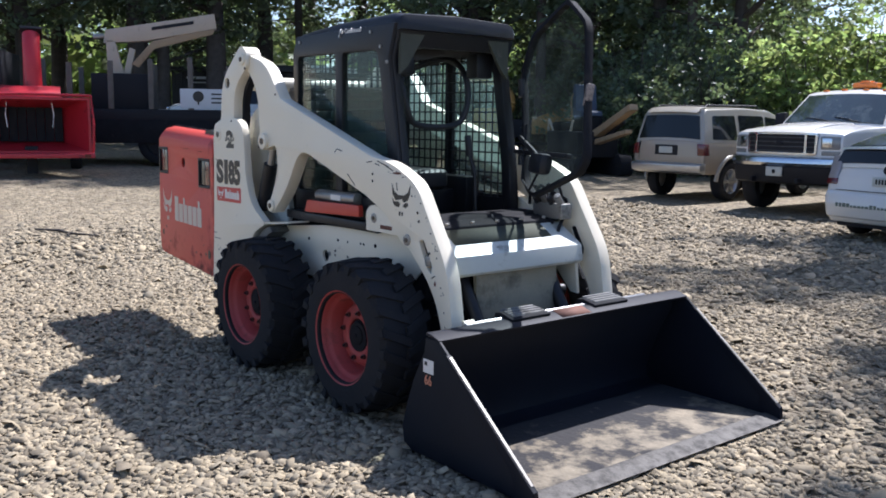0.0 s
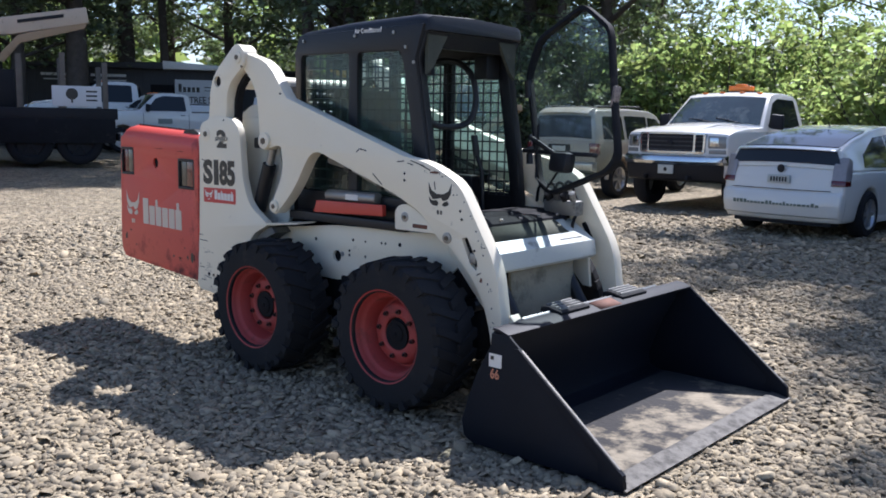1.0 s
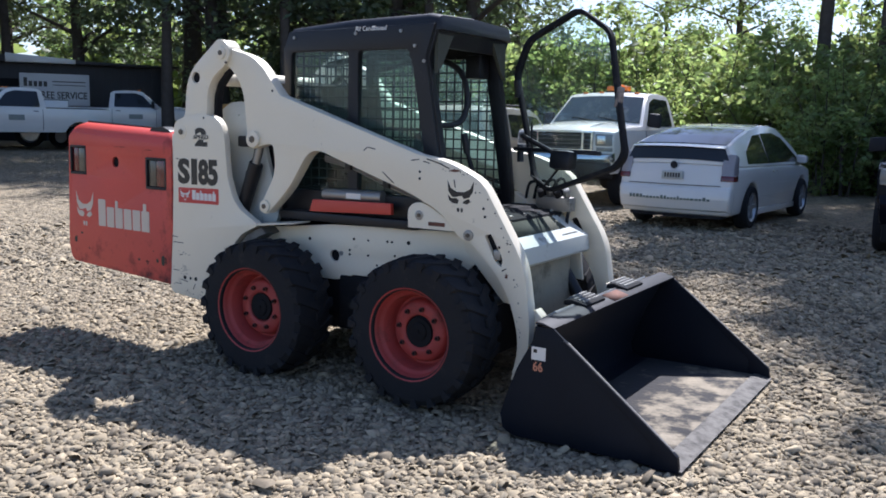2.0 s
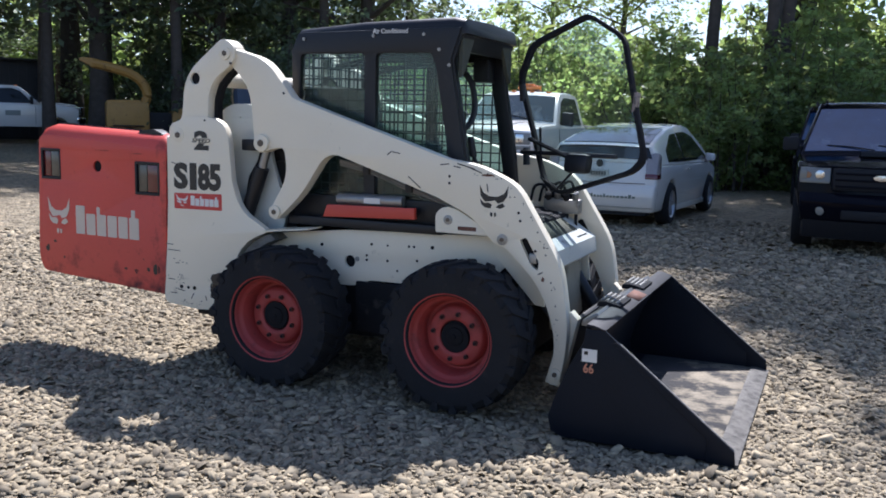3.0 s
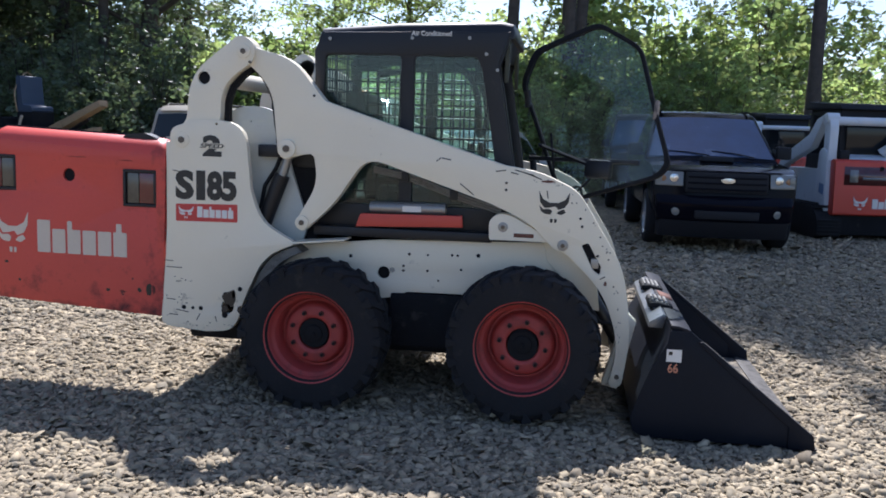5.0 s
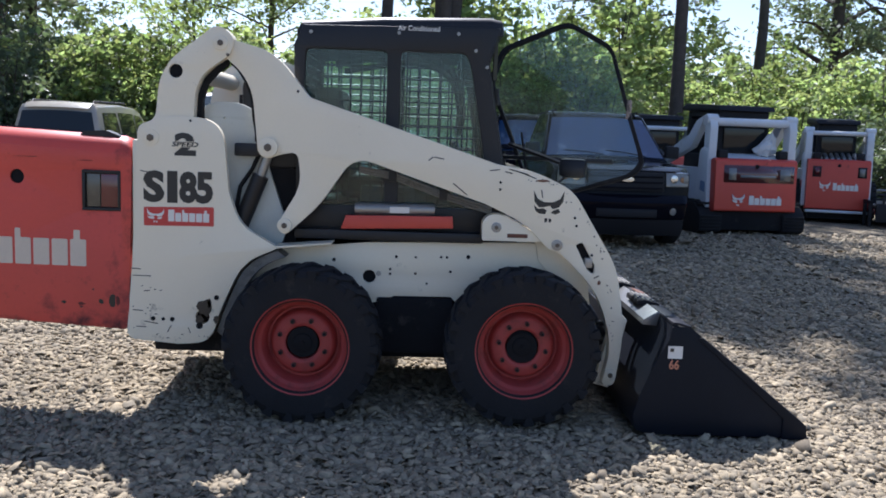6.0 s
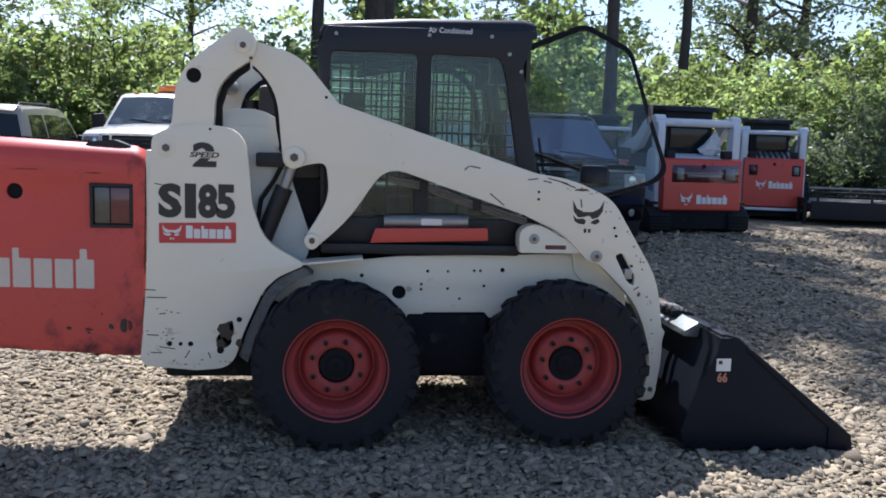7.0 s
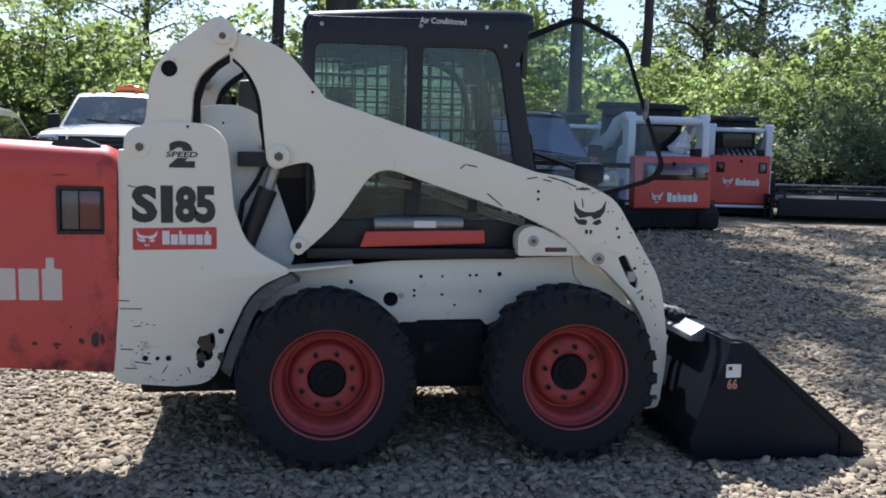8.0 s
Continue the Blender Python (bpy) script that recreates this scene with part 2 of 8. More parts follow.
WORN_STEEL = material("worn_dusty_steel", (0.215, 0.175, 0.115), 0.75, 0.0, vary=0.7, scale=9, grain=45, bump=0.5, dirt=(0.034, 0.032, 0.032), dirt_at=0.45, dirt_scale=6, dirt_soft=0.13, soil=((0, 1.22, 1.62, 0.2),))
EDGE_STEEL = material("cutting_edge_steel", (0.085, 0.075, 0.062), 0.65, 0.1, vary=0.5, scale=14, grain=120, bump=0.3, dirt=(0.022, 0.02, 0.019), dirt_at=0.46, dirt_scale=16, dirt_soft=0.3)
RUBBER = material("dusty_rubber", (0.017, 0.017, 0.019), 0.85, vary=0.3, scale=5, grain=90, bump=0.25, dirt=(0.038, 0.035, 0.031), dirt_at=0.58, dirt_scale=7, spec=0.25)
# Near-black that paints the shade in holes, bays and recesses; also the hubs.
DARK = material("shade_and_hub_black", (0.012, 0.012, 0.014), 0.75, vary=0.3, grain=50, spec=0.15)
VINYL = material("black_vinyl", (0.02, 0.02, 0.022), 0.55, vary=0.2, grain=150, bump=0.2)
GREYMETAL = material("dull_metal", (0.32, 0.31, 0.29), 0.42, 0.7, vary=0.2, grain=60, dirt=(0.08, 0.07, 0.06), dirt_at=0.58)
BOLT = material("greasy_bolt_head", (0.13, 0.105, 0.08), 0.55, 0.4, vary=0.4, grain=50)
WORN_LATCH = material("worn_latch_paint", (0.30, 0.24, 0.20), 0.6, vary=0.4, scale=12, grain=60, dirt=(0.03, 0.028, 0.027), dirt_at=0.5, dirt_scale=20)
CHROME = material("chrome", (0.55, 0.56, 0.58), 0.16, 1.0, vary=0.05)
# Grey that mixes dirt with the shade painted into the wheel arch.
ARCH_GREY = material("dirty_shade_grey_paint", (0.17, 0.165, 0.15), 0.7, vary=0.25, scale=5, grain=70, dirt=(0.05, 0.047, 0.042), dirt_at=0.5, dirt_scale=8, dirt_soft=0.2)
DECAL_BLACK = material("black_decal", (0.012, 0.012, 0.013), 0.35, vary=0.1, dirt=(0.45, 0.43, 0.4), dirt_at=0.68, dirt_scale=20)
DECAL_WHITE = material("white_decal", (0.68, 0.66, 0.62), 0.4, vary=0.06, dirt=(0.45, 0.12, 0.09), dirt_at=0.66, dirt_scale=25)
TAIL_MARK = material("aged_cream_decal", (0.58, 0.50, 0.41), 0.5, vary=0.12, scale=5, dirt=(0.42, 0.12, 0.085), dirt_at=0.61, dirt_scale=16, dirt_soft=0.15)
DECAL_RED = material("red_decal", (0.50, 0.04, 0.035), 0.38, vary=0.08, dirt=(0.55, 0.4, 0.36), dirt_at=0.68, dirt_scale=22)
DECAL_ORANGE = material("orange_decal", (0.50, 0.20, 0.12), 0.4, vary=0.1)
RED_LENS = material("red_lens", (0.10, 0.008, 0.011), 0.12, vary=0.1, coat=0.6)
PINK_LENS = material("pale_grey_lens", (0.30, 0.275, 0.27), 0.12, vary=0.25, grain=40, coat=0.6)
HEADLAMP = material("headlamp_lens", (0.20, 0.20, 0.19), 0.1, vary=0.3, grain=40, coat=0.6)
AMBER_DIM = material("dull_amber_lens", (0.30, 0.13, 0.05), 0.2, vary=0.3, grain=40, coat=0.4)
LAMP_CLEAR = material("dull_clear_lens", (0.22, 0.21, 0.185), 0.2, vary=0.2, grain=30, coat=0.4)
SMOKED_LENS = material("dirty_smoked_lens", (0.085, 0.075, 0.058), 0.2, vary=0.4, scale=8, grain=30, coat=0.4)
AMBER_LENS = material("amber_lens", (0.85, 0.22, 0.02), 0.2, vary=0.15, grain=30, coat=0.5)
SIDE_GLASS = glass("green_tinted_pane", (0.88, 0.98, 0.95), 0.03, (0.03, 0.13), (0.38, 0.56, 0.52))
DOOR_GLASS = glass("clear_door_pane", (0.90, 0.95, 0.93), 0.02, (0.002, 0.02), (0.42, 0.5, 0.48))
CAR_GLASS = material("dark_car_glass", (0.012, 0.015, 0.017), 0.05, vary=0.1, spec=0.35)
# The paler streaks stand in for reflections in this glass.
SHIELD_GLASS = material("windscreen_glass", (0.03, 0.045, 0.045), 0.06, vary=0.6, scale=2.5, spec=0.5, coat=0.5, dirt=(0.11, 0.13, 0.125), dirt_at=0.5, dirt_scale=2.2, dirt_soft=0.25)
SHIELD_GLASS.node_tree.nodes["Principled BSDF"].inputs["IOR"].default_value = 1.6
# Blue base and pale streaks paint the sky mirrored in the glass.
SHADE_SHIELD = material("sky_tinted_windscreen_glass", (0.02, 0.05, 0.12), 0.04, vary=0.5, scale=2.5, coat=0.2, dirt=(0.15, 0.19, 0.24), dirt_at=0.57, dirt_scale=2.2, dirt_soft=0.2)
SHADE_SHIELD.node_tree.nodes["Principled BSDF"].inputs["IOR"].default_value = 1.55
HATCH_GLASS = material("tinted_hatch_glass", (0.008, 0.012, 0.028), 0.07, vary=0.3, scale=2, spec=0.2)
CAR_WHITE = material("white_car_paint", (0.72, 0.695, 0.64), 0.22, vary=0.04, coat=0.6)
CAR_SILVER = material("pearl_white_car_paint", (0.70, 0.665, 0.595), 0.22, vary=0.05, coat=0.7)
CAR_TAN = material("tan_car_paint", (0.30, 0.25, 0.19), 0.3, vary=0.08, coat=0.5)
CAR_GOLD = material("champagne_car_paint", (0.34, 0.31, 0.255), 0.3, vary=0.08, coat=0.5)
CAR_BLACK = material("black_car_paint", (0.005, 0.005, 0.009), 0.12, vary=0.2, spec=0.08)
RUST = material("rust", (0.15, 0.062, 0.038), 0.85, vary=0.45, scale=14, grain=90)
STAKE = material("weathered_wood", (0.15, 0.13, 0.105), 0.85, vary=0.35, scale=5, grain=50, bump=0.4)
TRIM = material("black_trim", (0.015, 0.015, 0.018), 0.6, vary=0.2, spec=0.25)
ALLOY = material("alloy_wheel", (0.45, 0.45, 0.45), 0.3, 0.8, vary=0.15)
YELLOW = material("worn_yellow_paint", (0.40, 0.215, 0.045), 0.5, vary=0.15, dirt=(0.1, 0.06, 0.03), dirt_at=0.58)
BOOM_WHITE = material("old_cream_paint", (0.52, 0.42, 0.31), 0.5, vary=0.12, dirt=(0.2, 0.15, 0.1), dirt_at=0.6)
SEAT_BLUE = material("faded_blue_vinyl", (0.05, 0.07, 0.11), 0.6, vary=0.2)
BOOM_TAN = material("tan_boom_paint", (0.36, 0.25, 0.14), 0.55, vary=0.15, dirt=(0.15, 0.1, 0.06), dirt_at=0.58)
CAR_GREY = material("dark_plastic", (0.04, 0.04, 0.042), 0.4, vary=0.2)
TRIM_GLOSS = material("gloss_black_panel", (0.008, 0.008, 0.01), 0.12, vary=0.2, spec=0.4)
PLATE = material("plate_metal", (0.45, 0.46, 0.42), 0.4, vary=0.1)
BANNER = material("white_banner", (0.60, 0.60, 0.59), 0.6, vary=0.06)
SHED_METAL = material("dark_shed_sheet", (0.03, 0.03, 0.032), 0.6, vary=0.2, scale=2)
# Pale paint that puts the sun's glare on the shed's roof end.
ROOF_METAL = material("sunlit_roof_white", (0.62, 0.62, 0.60), 0.4, 0.2, vary=0.12)
BARK = material("tree_bark", (0.095, 0.080, 0.068), 0.9, vary=0.45, scale=6, grain=35, bump=0.9, spec=0.2)
PARKED_WHITE = material("cool_white_loader_paint", (0.62, 0.64, 0.66), 0.4, vary=0.08, scale=4, dirt=(0.25, 0.23, 0.2), dirt_at=0.62, dirt_scale=8)
RED_GLASS = material("dark_red_glossy_cover", (0.10, 0.028, 0.024), 0.10, vary=0.5, scale=5, coat=0.6)
DECAL_BLUE = material("pale_blue_decal", (0.16, 0.24, 0.38), 0.45, vary=0.2)
LEAF_SUN = leaf_material("light_green_leaf", (0.215, 0.265, 0.125), 0.66)
LEAF_MID = leaf_material("green_leaf", (0.15, 0.19, 0.08), 0.58)
# Leaf green darkened for the woods and shrubs that stand in shade.
LEAF_DARK = leaf_material("shaded_green_leaf", (0.105, 0.135, 0.084), 0.48)
GRAVEL = gravel_material("gravel_sheet", False)
STONE = gravel_material("gravel_stone", True)


# ---- mesh helpers ----
def link(name, bm, mat, parent=None, label="", smooth=None):
    """One mesh object from a bmesh, under a thing or a part. smooth: the angle in degrees under which edges are shaded smooth."""
    me = bpy.data.meshes.new(name)
    if smooth:
        for f in bm.faces:
            f.smooth = True
        for e in bm.edges:
            e.smooth = len(e.link_faces) == 2 and e.calc_face_angle(3.0) < radians(smooth)
    bm.to_mesh(me)
    bm.free()
    for mm in (mat if isinstance(mat, (list, tuple)) else [mat]):
        me.materials.append(mm)
    ob = new(name, me)
    if parent:
        ob.parent = parent
    if label:
        ob["label"] = label
    return ob


def part(name, bm, mat, parent, label="", smooth=30):
    return link(name, bm, mat, parent, label, smooth)


def thing(name, label, category, m=None, group="", kind=""):
    ob = new(name)
    ob.empty_display_size = 0.2
    if m is not None:
        ob.matrix_world = m
    return tagged(ob, label, category, group, kind)


def bevel(bm, width, segments=2, angle=35):
    edges = [e for e in bm.edges if len(e.link_faces) == 2 and e.calc_face_angle(0) > radians(angle)]
    if edges and width:
        bmesh.ops.bevel(bm, geom=edges, offset=width, segments=segments, profile=0.6, affect="EDGES", clamp_overlap=True)
    return bm


def box(x0, x1, y0, y1, z0, z1, r=0.0, bm=None, seg=2):
    own = bmesh.new()
    bmesh.ops.create_cube(own, size=1, matrix=Matrix.Translation(((x0 + x1) / 2, (y0 + y1) / 2, (z0 + z1) / 2)) @ Matrix.Diagonal((abs(x1 - x0), abs(y1 - y0), abs(z1 - z0), 1)))
    bevel(own, r, seg)
    return join(bm, own)


def join(bm, own, m=None):
    """Adds the bmesh own to bm (or returns it when bm is None)."""
    if m is not None:
        bmesh.ops.transform(own, matrix=m, verts=own.verts)
    if bm is None:
        return own
    me = bpy.data.meshes.new("scratch")
    own.to_mesh(me)
    own.free()
    bm.from_mesh(me)
    bpy.data.meshes.remove(me)
    return bm


def rounded(points, r, n=4):
    """The polygon with its corners cut round; r: one radius, or one a corner."""
    out, k = [], len(points)
    for i, p in enumerate(points):
        a, b, c = Vector(points[i - 1]), Vector(p), Vector(points[(i + 1) % k])
        rad = r[i] if isinstance(r, (list, tuple)) else r
        d1, d2 = (a - b), (c - b)
        cut = min(rad, d1.length * 0.49, d2.length * 0.49)
        if cut < 1e-4:
            out.append(tuple(b))
            continue
        p1, p2 = b + d1.normalized() * cut, b + d2.normalized() * cut
        for j in range(n + 1):
            t = j / n
            out.append(tuple((1 - t) ** 2 * p1 + 2 * t * (1 - t) * b + t * t * p2))
    return out


def circle(cx, cz, r, n=20):
    return [(cx + r * math.cos(2 * math.pi * i / n), cz + r * math.sin(2 * math.pi * i / n)) for i in range(n)]


def area2(poly):
    return sum(poly[i - 1][0] * poly[i][1] - poly[i][0] * poly[i - 1][1] for i in range(len(poly)))


def prism(poly, y0, y1, holes=(), r=0.0, bm=None, seg=2, wide=None):
    """A plate: the outline poly in (x, z) between y0 and y1, with holes through it. wide(x, z, y): moves a vertex's y."""
    loops = [list(poly) if area2(poly) > 0 else list(poly)[::-1]]
    loops += [list(h) if area2(h) < 0 else list(h)[::-1] for h in holes]
    flat = [p for lp in loops for p in lp]
    tris = tessellate_polygon([[Vector((x, z, 0)) for x, z in lp] for lp in loops])
    own = bmesh.new()
    near, far = ([own.verts.new((x, wide(x, z, y) if wide else y, z)) for x, z in flat] for y in (y0, y1))
    for t in tris:
        if len(set(t)) == 3:
            own.faces.new([near[i] for i in t])
            own.faces.new([far[i] for i in reversed(t)])
    base = 0
    for lp in loops:
        k = len(lp)
        for i in range(k):
            a, b = base + i, base + (i + 1) % k
            own.faces.new((near[b], near[a], far[a], far[b]))
        base += k
    bmesh.ops.recalc_face_normals(own, faces=own.faces)
    if r:
        bevel(own, r, seg, 50)
    return join(bm, own)


def cylinder(p0, p1, r0, r1=None, n=16, bm=None, r=0.0):
    p0, p1 = Vector(p0), Vector(p1)
    own = bmesh.new()
    d = p1 - p0
    bmesh.ops.create_cone(own, cap_ends=True, segments=n, radius1=r0, radius2=r0 if r1 is None else r1, depth=d.length,
                          matrix=Matrix.Translation((p0 + p1) / 2) @ d.to_track_quat("Z", "Y").to_matrix().to_4x4())
    if r:
        bevel(own, r, 2, 50)
    return join(bm, own)


def tube(points, r, n=8, bm=None, closed=False):
    """A round bar through the points."""
    pts = [Vector(p) for p in points]
    own = bmesh.new()
    rings, k = [], len(pts)
    up = Vector((0.03, 0.05, 1)).normalized()
    for i, p in enumerate(pts):
        a = pts[i - 1] if i or closed else p
        b = pts[(i + 1) % k] if i < k - 1 or closed else p
        d = (b - a).normalized()
        s = d.cross(up)
        if s.length < 0.05:
            s = d.cross(Vector((1, 0, 0)))
        s.normalize()
        u = s.cross(d).normalized()
        rad = r[i] if isinstance(r, (list, tuple)) else r
        rings.append([own.verts.new(p + rad * (math.cos(2 * math.pi * j / n) * s + math.sin(2 * math.pi * j / n) * u)) for j in range(n)])
    for i in range(k if closed else k - 1):
        for j in range(n):
            A, B = rings[i], rings[(i + 1) % k]
            own.faces.new((A[j], A[(j + 1) % n], B[(j + 1) % n], B[j]))
    if not closed:
        own.faces.new(rings[0][::-1])
        own.faces.new(rings[-1])
    bmesh.ops.recalc_face_normals(own, faces=own.faces)
    return join(bm, own)


def smooth(points, n=4):
    """A round path through the points (Catmull-Rom)."""
    p = [Vector(q) for q in points]
    p = [2 * p[0] - p[1]] + p + [2 * p[-1] - p[-2]]
    out = []
    for a, b, c, d in zip(p, p[1:], p[2:], p[3:]):
        for i in range(n):
            t = i / n
            out.append(0.5 * (2 * b + (c - a) * t + (2 * a - 5 * b + 4 * c - d) * t * t + (3 * b - a - 3 * c + d) * t ** 3))
    return out + [p[-2]]


def lathe(profile, n=40, bm=None, m=None):
    """Turned about the y axis: profile of (radius, y)."""
    own = bmesh.new()
    rings = []
    for rad, y in profile:
        if rad < 1e-4:
            rings.append([own.verts.new((0, y, 0))])
        else:
            rings.append([own.verts.new((rad * math.cos(2 * math.pi * j / n), y, rad * math.sin(2 * math.pi * j / n))) for j in range(n)])
    for A, B in zip(rings, rings[1:]):
        for j in range(n):
            a, b = A[j % len(A)], A[(j + 1) % len(A)]
            c, d = B[(j + 1) % len(B)], B[j % len(B)]
            vs = []
            for v in (a, b, c, d):
                if v not in vs:
                    vs.append(v)
            if len(vs) > 2:
                own.faces.new(vs)
    bmesh.ops.recalc_face_normals(own, faces=own.faces)
    return join(bm, own, m)


def slab(quad, u0, u1, v0, v1, out=0.004, thick=0.006, bm=None, r=0.0):
    """A thin plate on the quad (corners: low-left, low-right, high-right, high-left seen from outside), over the share u0..u1, v0..v1 of it."""
    a, b, c, d = (Vector(q) for q in quad)
    nrm = (b - a).cross(d - a).normalized()
    def at(u, v):
        return (a * (1 - u) + b * u) * (1 - v) + (d * (1 - u) + c * u) * v
    own = bmesh.new()
    low = [own.verts.new(at(u, v) + nrm * (out - thick)) for u, v in ((u0, v0), (u1, v0), (u1, v1), (u0, v1))]
    top = [own.verts.new(at(u, v) + nrm * out) for u, v in ((u0, v0), (u1, v0), (u1, v1), (u0, v1))]
    own.faces.new(top)
    own.faces.new(low[::-1])
    for i in range(4):
        own.faces.new((low[i], low[(i + 1) % 4], top[(i + 1) % 4], top[i]))
    if r:
        bevel(own, r, 2, 50)
    return join(bm, own)


def lettering(text, wide, high, m, mat, parent, name="lettering", fat=0.012, shear=0.0, depth=0.001):
    """Writing as a thin raised mesh, wide x high metres; m puts its middle, x to the right and y up, on a surface."""
    cu = bpy.data.curves.new("writing", "FONT")
    cu.body, cu.size, cu.align_x, cu.align_y = text, 1.0, "CENTER", "CENTER"
    cu.offset, cu.extrude, cu.shear, cu.resolution_u = fat, depth, shear, 3
    ob = bpy.data.objects.new("writing", cu)
    scene.collection.objects.link(ob)
    dg = bpy.context.evaluated_depsgraph_get()
    me = bpy.data.meshes.new_from_object(ob.evaluated_get(dg))
    bpy.data.objects.remove(ob)
    bpy.data.curves.remove(cu)
    xs, ys = [v.co.x for v in me.vertices], [v.co.y for v in me.vertices]
    me.transform(Matrix.Translation((-(min(xs) + max(xs)) / 2, -(min(ys) + max(ys)) / 2, 0)))
    me.transform(m @ Matrix.Diagonal((wide / (max(xs) - min(xs)), high / (max(ys) - min(ys)), 1, 1)))
    me.materials.clear()
    me.materials.append(mat)
    o = new(name, me)
    o.parent = parent
    return o


def facing_right(x, y, z):
    """The pose of writing on a face that looks towards -y."""
    return pose(x, y, z, 90, 0, 0)


MARK = ([(-0.5, 0.5), (-0.36, 0.25), (-0.14, 0.15), (0.14, 0.15), (0.36, 0.25), (0.5, 0.5), (0.47, 0.18), (0.34, 0.0), (0.14, -0.06), (0.05, 0.04), (-0.12, 0.0), (-0.30, -0.02), (-0.46, 0.16)],
        [(-0.48, 0.06), (-0.34, -0.06), (-0.16, -0.04), (-0.05, -0.10), (-0.10, -0.22), (-0.30, -0.20), (-0.42, -0.12)],
        [(0.16, -0.10), (0.32, -0.04), (0.40, -0.14), (0.24, -0.22), (0.08, -0.18)],
        [(-0.12, -0.34), (-0.02, -0.34), (-0.03, -0.47), (-0.11, -0.46)], [(0.02, -0.34), (0.11, -0.35), (0.10, -0.46), (0.03, -0.47)])


def emblem(cx, cz, w, h, y0, y1):
    bm = None
    for poly in MARK:
        bm = prism(rounded([(cx + px * w, cz + pz * h) for px, pz in poly], 0.02 * w, 2), y0, y1, bm=bm)
    return bm


def word_bars(parent, x0, x1, z0, z1, y0, y1, m=None, mat=DECAL_WHITE):
    """A brand word as six plain blocks of its size: two tall, two with a short stem, the rest low."""
    step, h, made = (x1 - x0) / 6, z1 - z0, []
    for i, (low, stem) in enumerate(((1, None), (0.74, None), (0.74, (0.0, 0.36)), (0.74, None), (0.74, None), (0.74, (0.22, 0.62)))):
        a, w = x0 + (i + 0.06) * step, 0.86 * step
        poly = [(a, z0), (a + w, z0), (a + w, z0 + low * h)]
        if stem:
            poly += [(a + stem[1] * w, z0 + low * h), (a + stem[1] * w, z1), (a + stem[0] * w, z1)]
            poly += [(a + stem[0] * w, z0 + low * h)] if stem[0] else []
        poly += [(a, z0 + low * h)] if not stem or stem[0] else []
        made.append(part("brand_bar", join(None, prism(rounded(poly, 0.07 * step, 2), y0, y1), m), mat, parent))
    return made


def corners(*spots):
    """An outline from corners (x, z, rounding)."""
    return rounded([p[:2] for p in spots], [p[2] for p in spots], 6)


# ---- the skid-steer loader in the middle of the yard ----
# outlines of the big plates: corners (x, z) and the length by which each is rounded off
ARM = corners((-1.01, 1.795, 0.01), (-0.966, 1.825, 0.05), (-0.904, 1.794, 0.01), (-0.716, 1.744, 0.49), (-0.544, 1.534, 0.01), (0.399, 1.236, 0.01), (0.576, 1.212, 0.13), (0.777, 1.121, 0.07), (1.018, 0.736, 0.09), (1.073, 0.398, 0.49), (1.035, 0.129, 0.06), (0.97, 0.13, 0.04), (1.013, 0.338, 0.14), (0.93, 0.611, 0.19), (0.727, 0.803, 0.02), (0.66, 0.826, 0.02), (0.543, 0.95, 0.11), (0.34, 1.04, 0.01), (-0.319, 1.256, 0.1), (-0.488, 1.003, 0.09), (-0.659, 0.846, 0.07), (-0.701, 0.892, 0.05), (-0.576, 1.105, 0.08), (-0.598, 1.266, 0.04), (-0.685, 1.25, 0.02), (-0.754, 1.225, 0.03), (-0.793, 1.253, 0.06), (-0.826, 1.602, 0.2), (-1.008, 1.759, 0.11))
UPRIGHT = corners((-1.37, 1.372, 0.04), (-1.227, 1.421, 0.07), (-0.961, 1.414, 0.24), (-0.929, 1.06, 0.01), (-0.875, 0.897, 0.15), (-0.7, 0.799, 0.01), (-0.698, 0.782, 0.01), (-0.857, 0.71, 0.62), (-0.966, 0.47, 0.01), (-1.015, 0.301, 0.17), (-1.177, 0.289, 0.01), (-1.432, 0.311, 0.05), (-1.402, 0.692, 0.01))
REAR_LINK = corners((-0.911, 1.809, 0.12), (-0.961, 1.852, 0.03), (-1.004, 1.857, 0.03), (-1.264, 1.656, 0.36), (-1.287, 1.404, 0.04), (-1.374, 1.355, 0.04), (-1.352, 1.234, 0.06), (-1.134, 1.27, 0.04), (-1.103, 1.402, 0.11), (-1.092, 1.609, 0.21), (-0.921, 1.727, 0.05))
WHEEL_X, WHEEL_Y = (-0.535, 0.535), 0.83


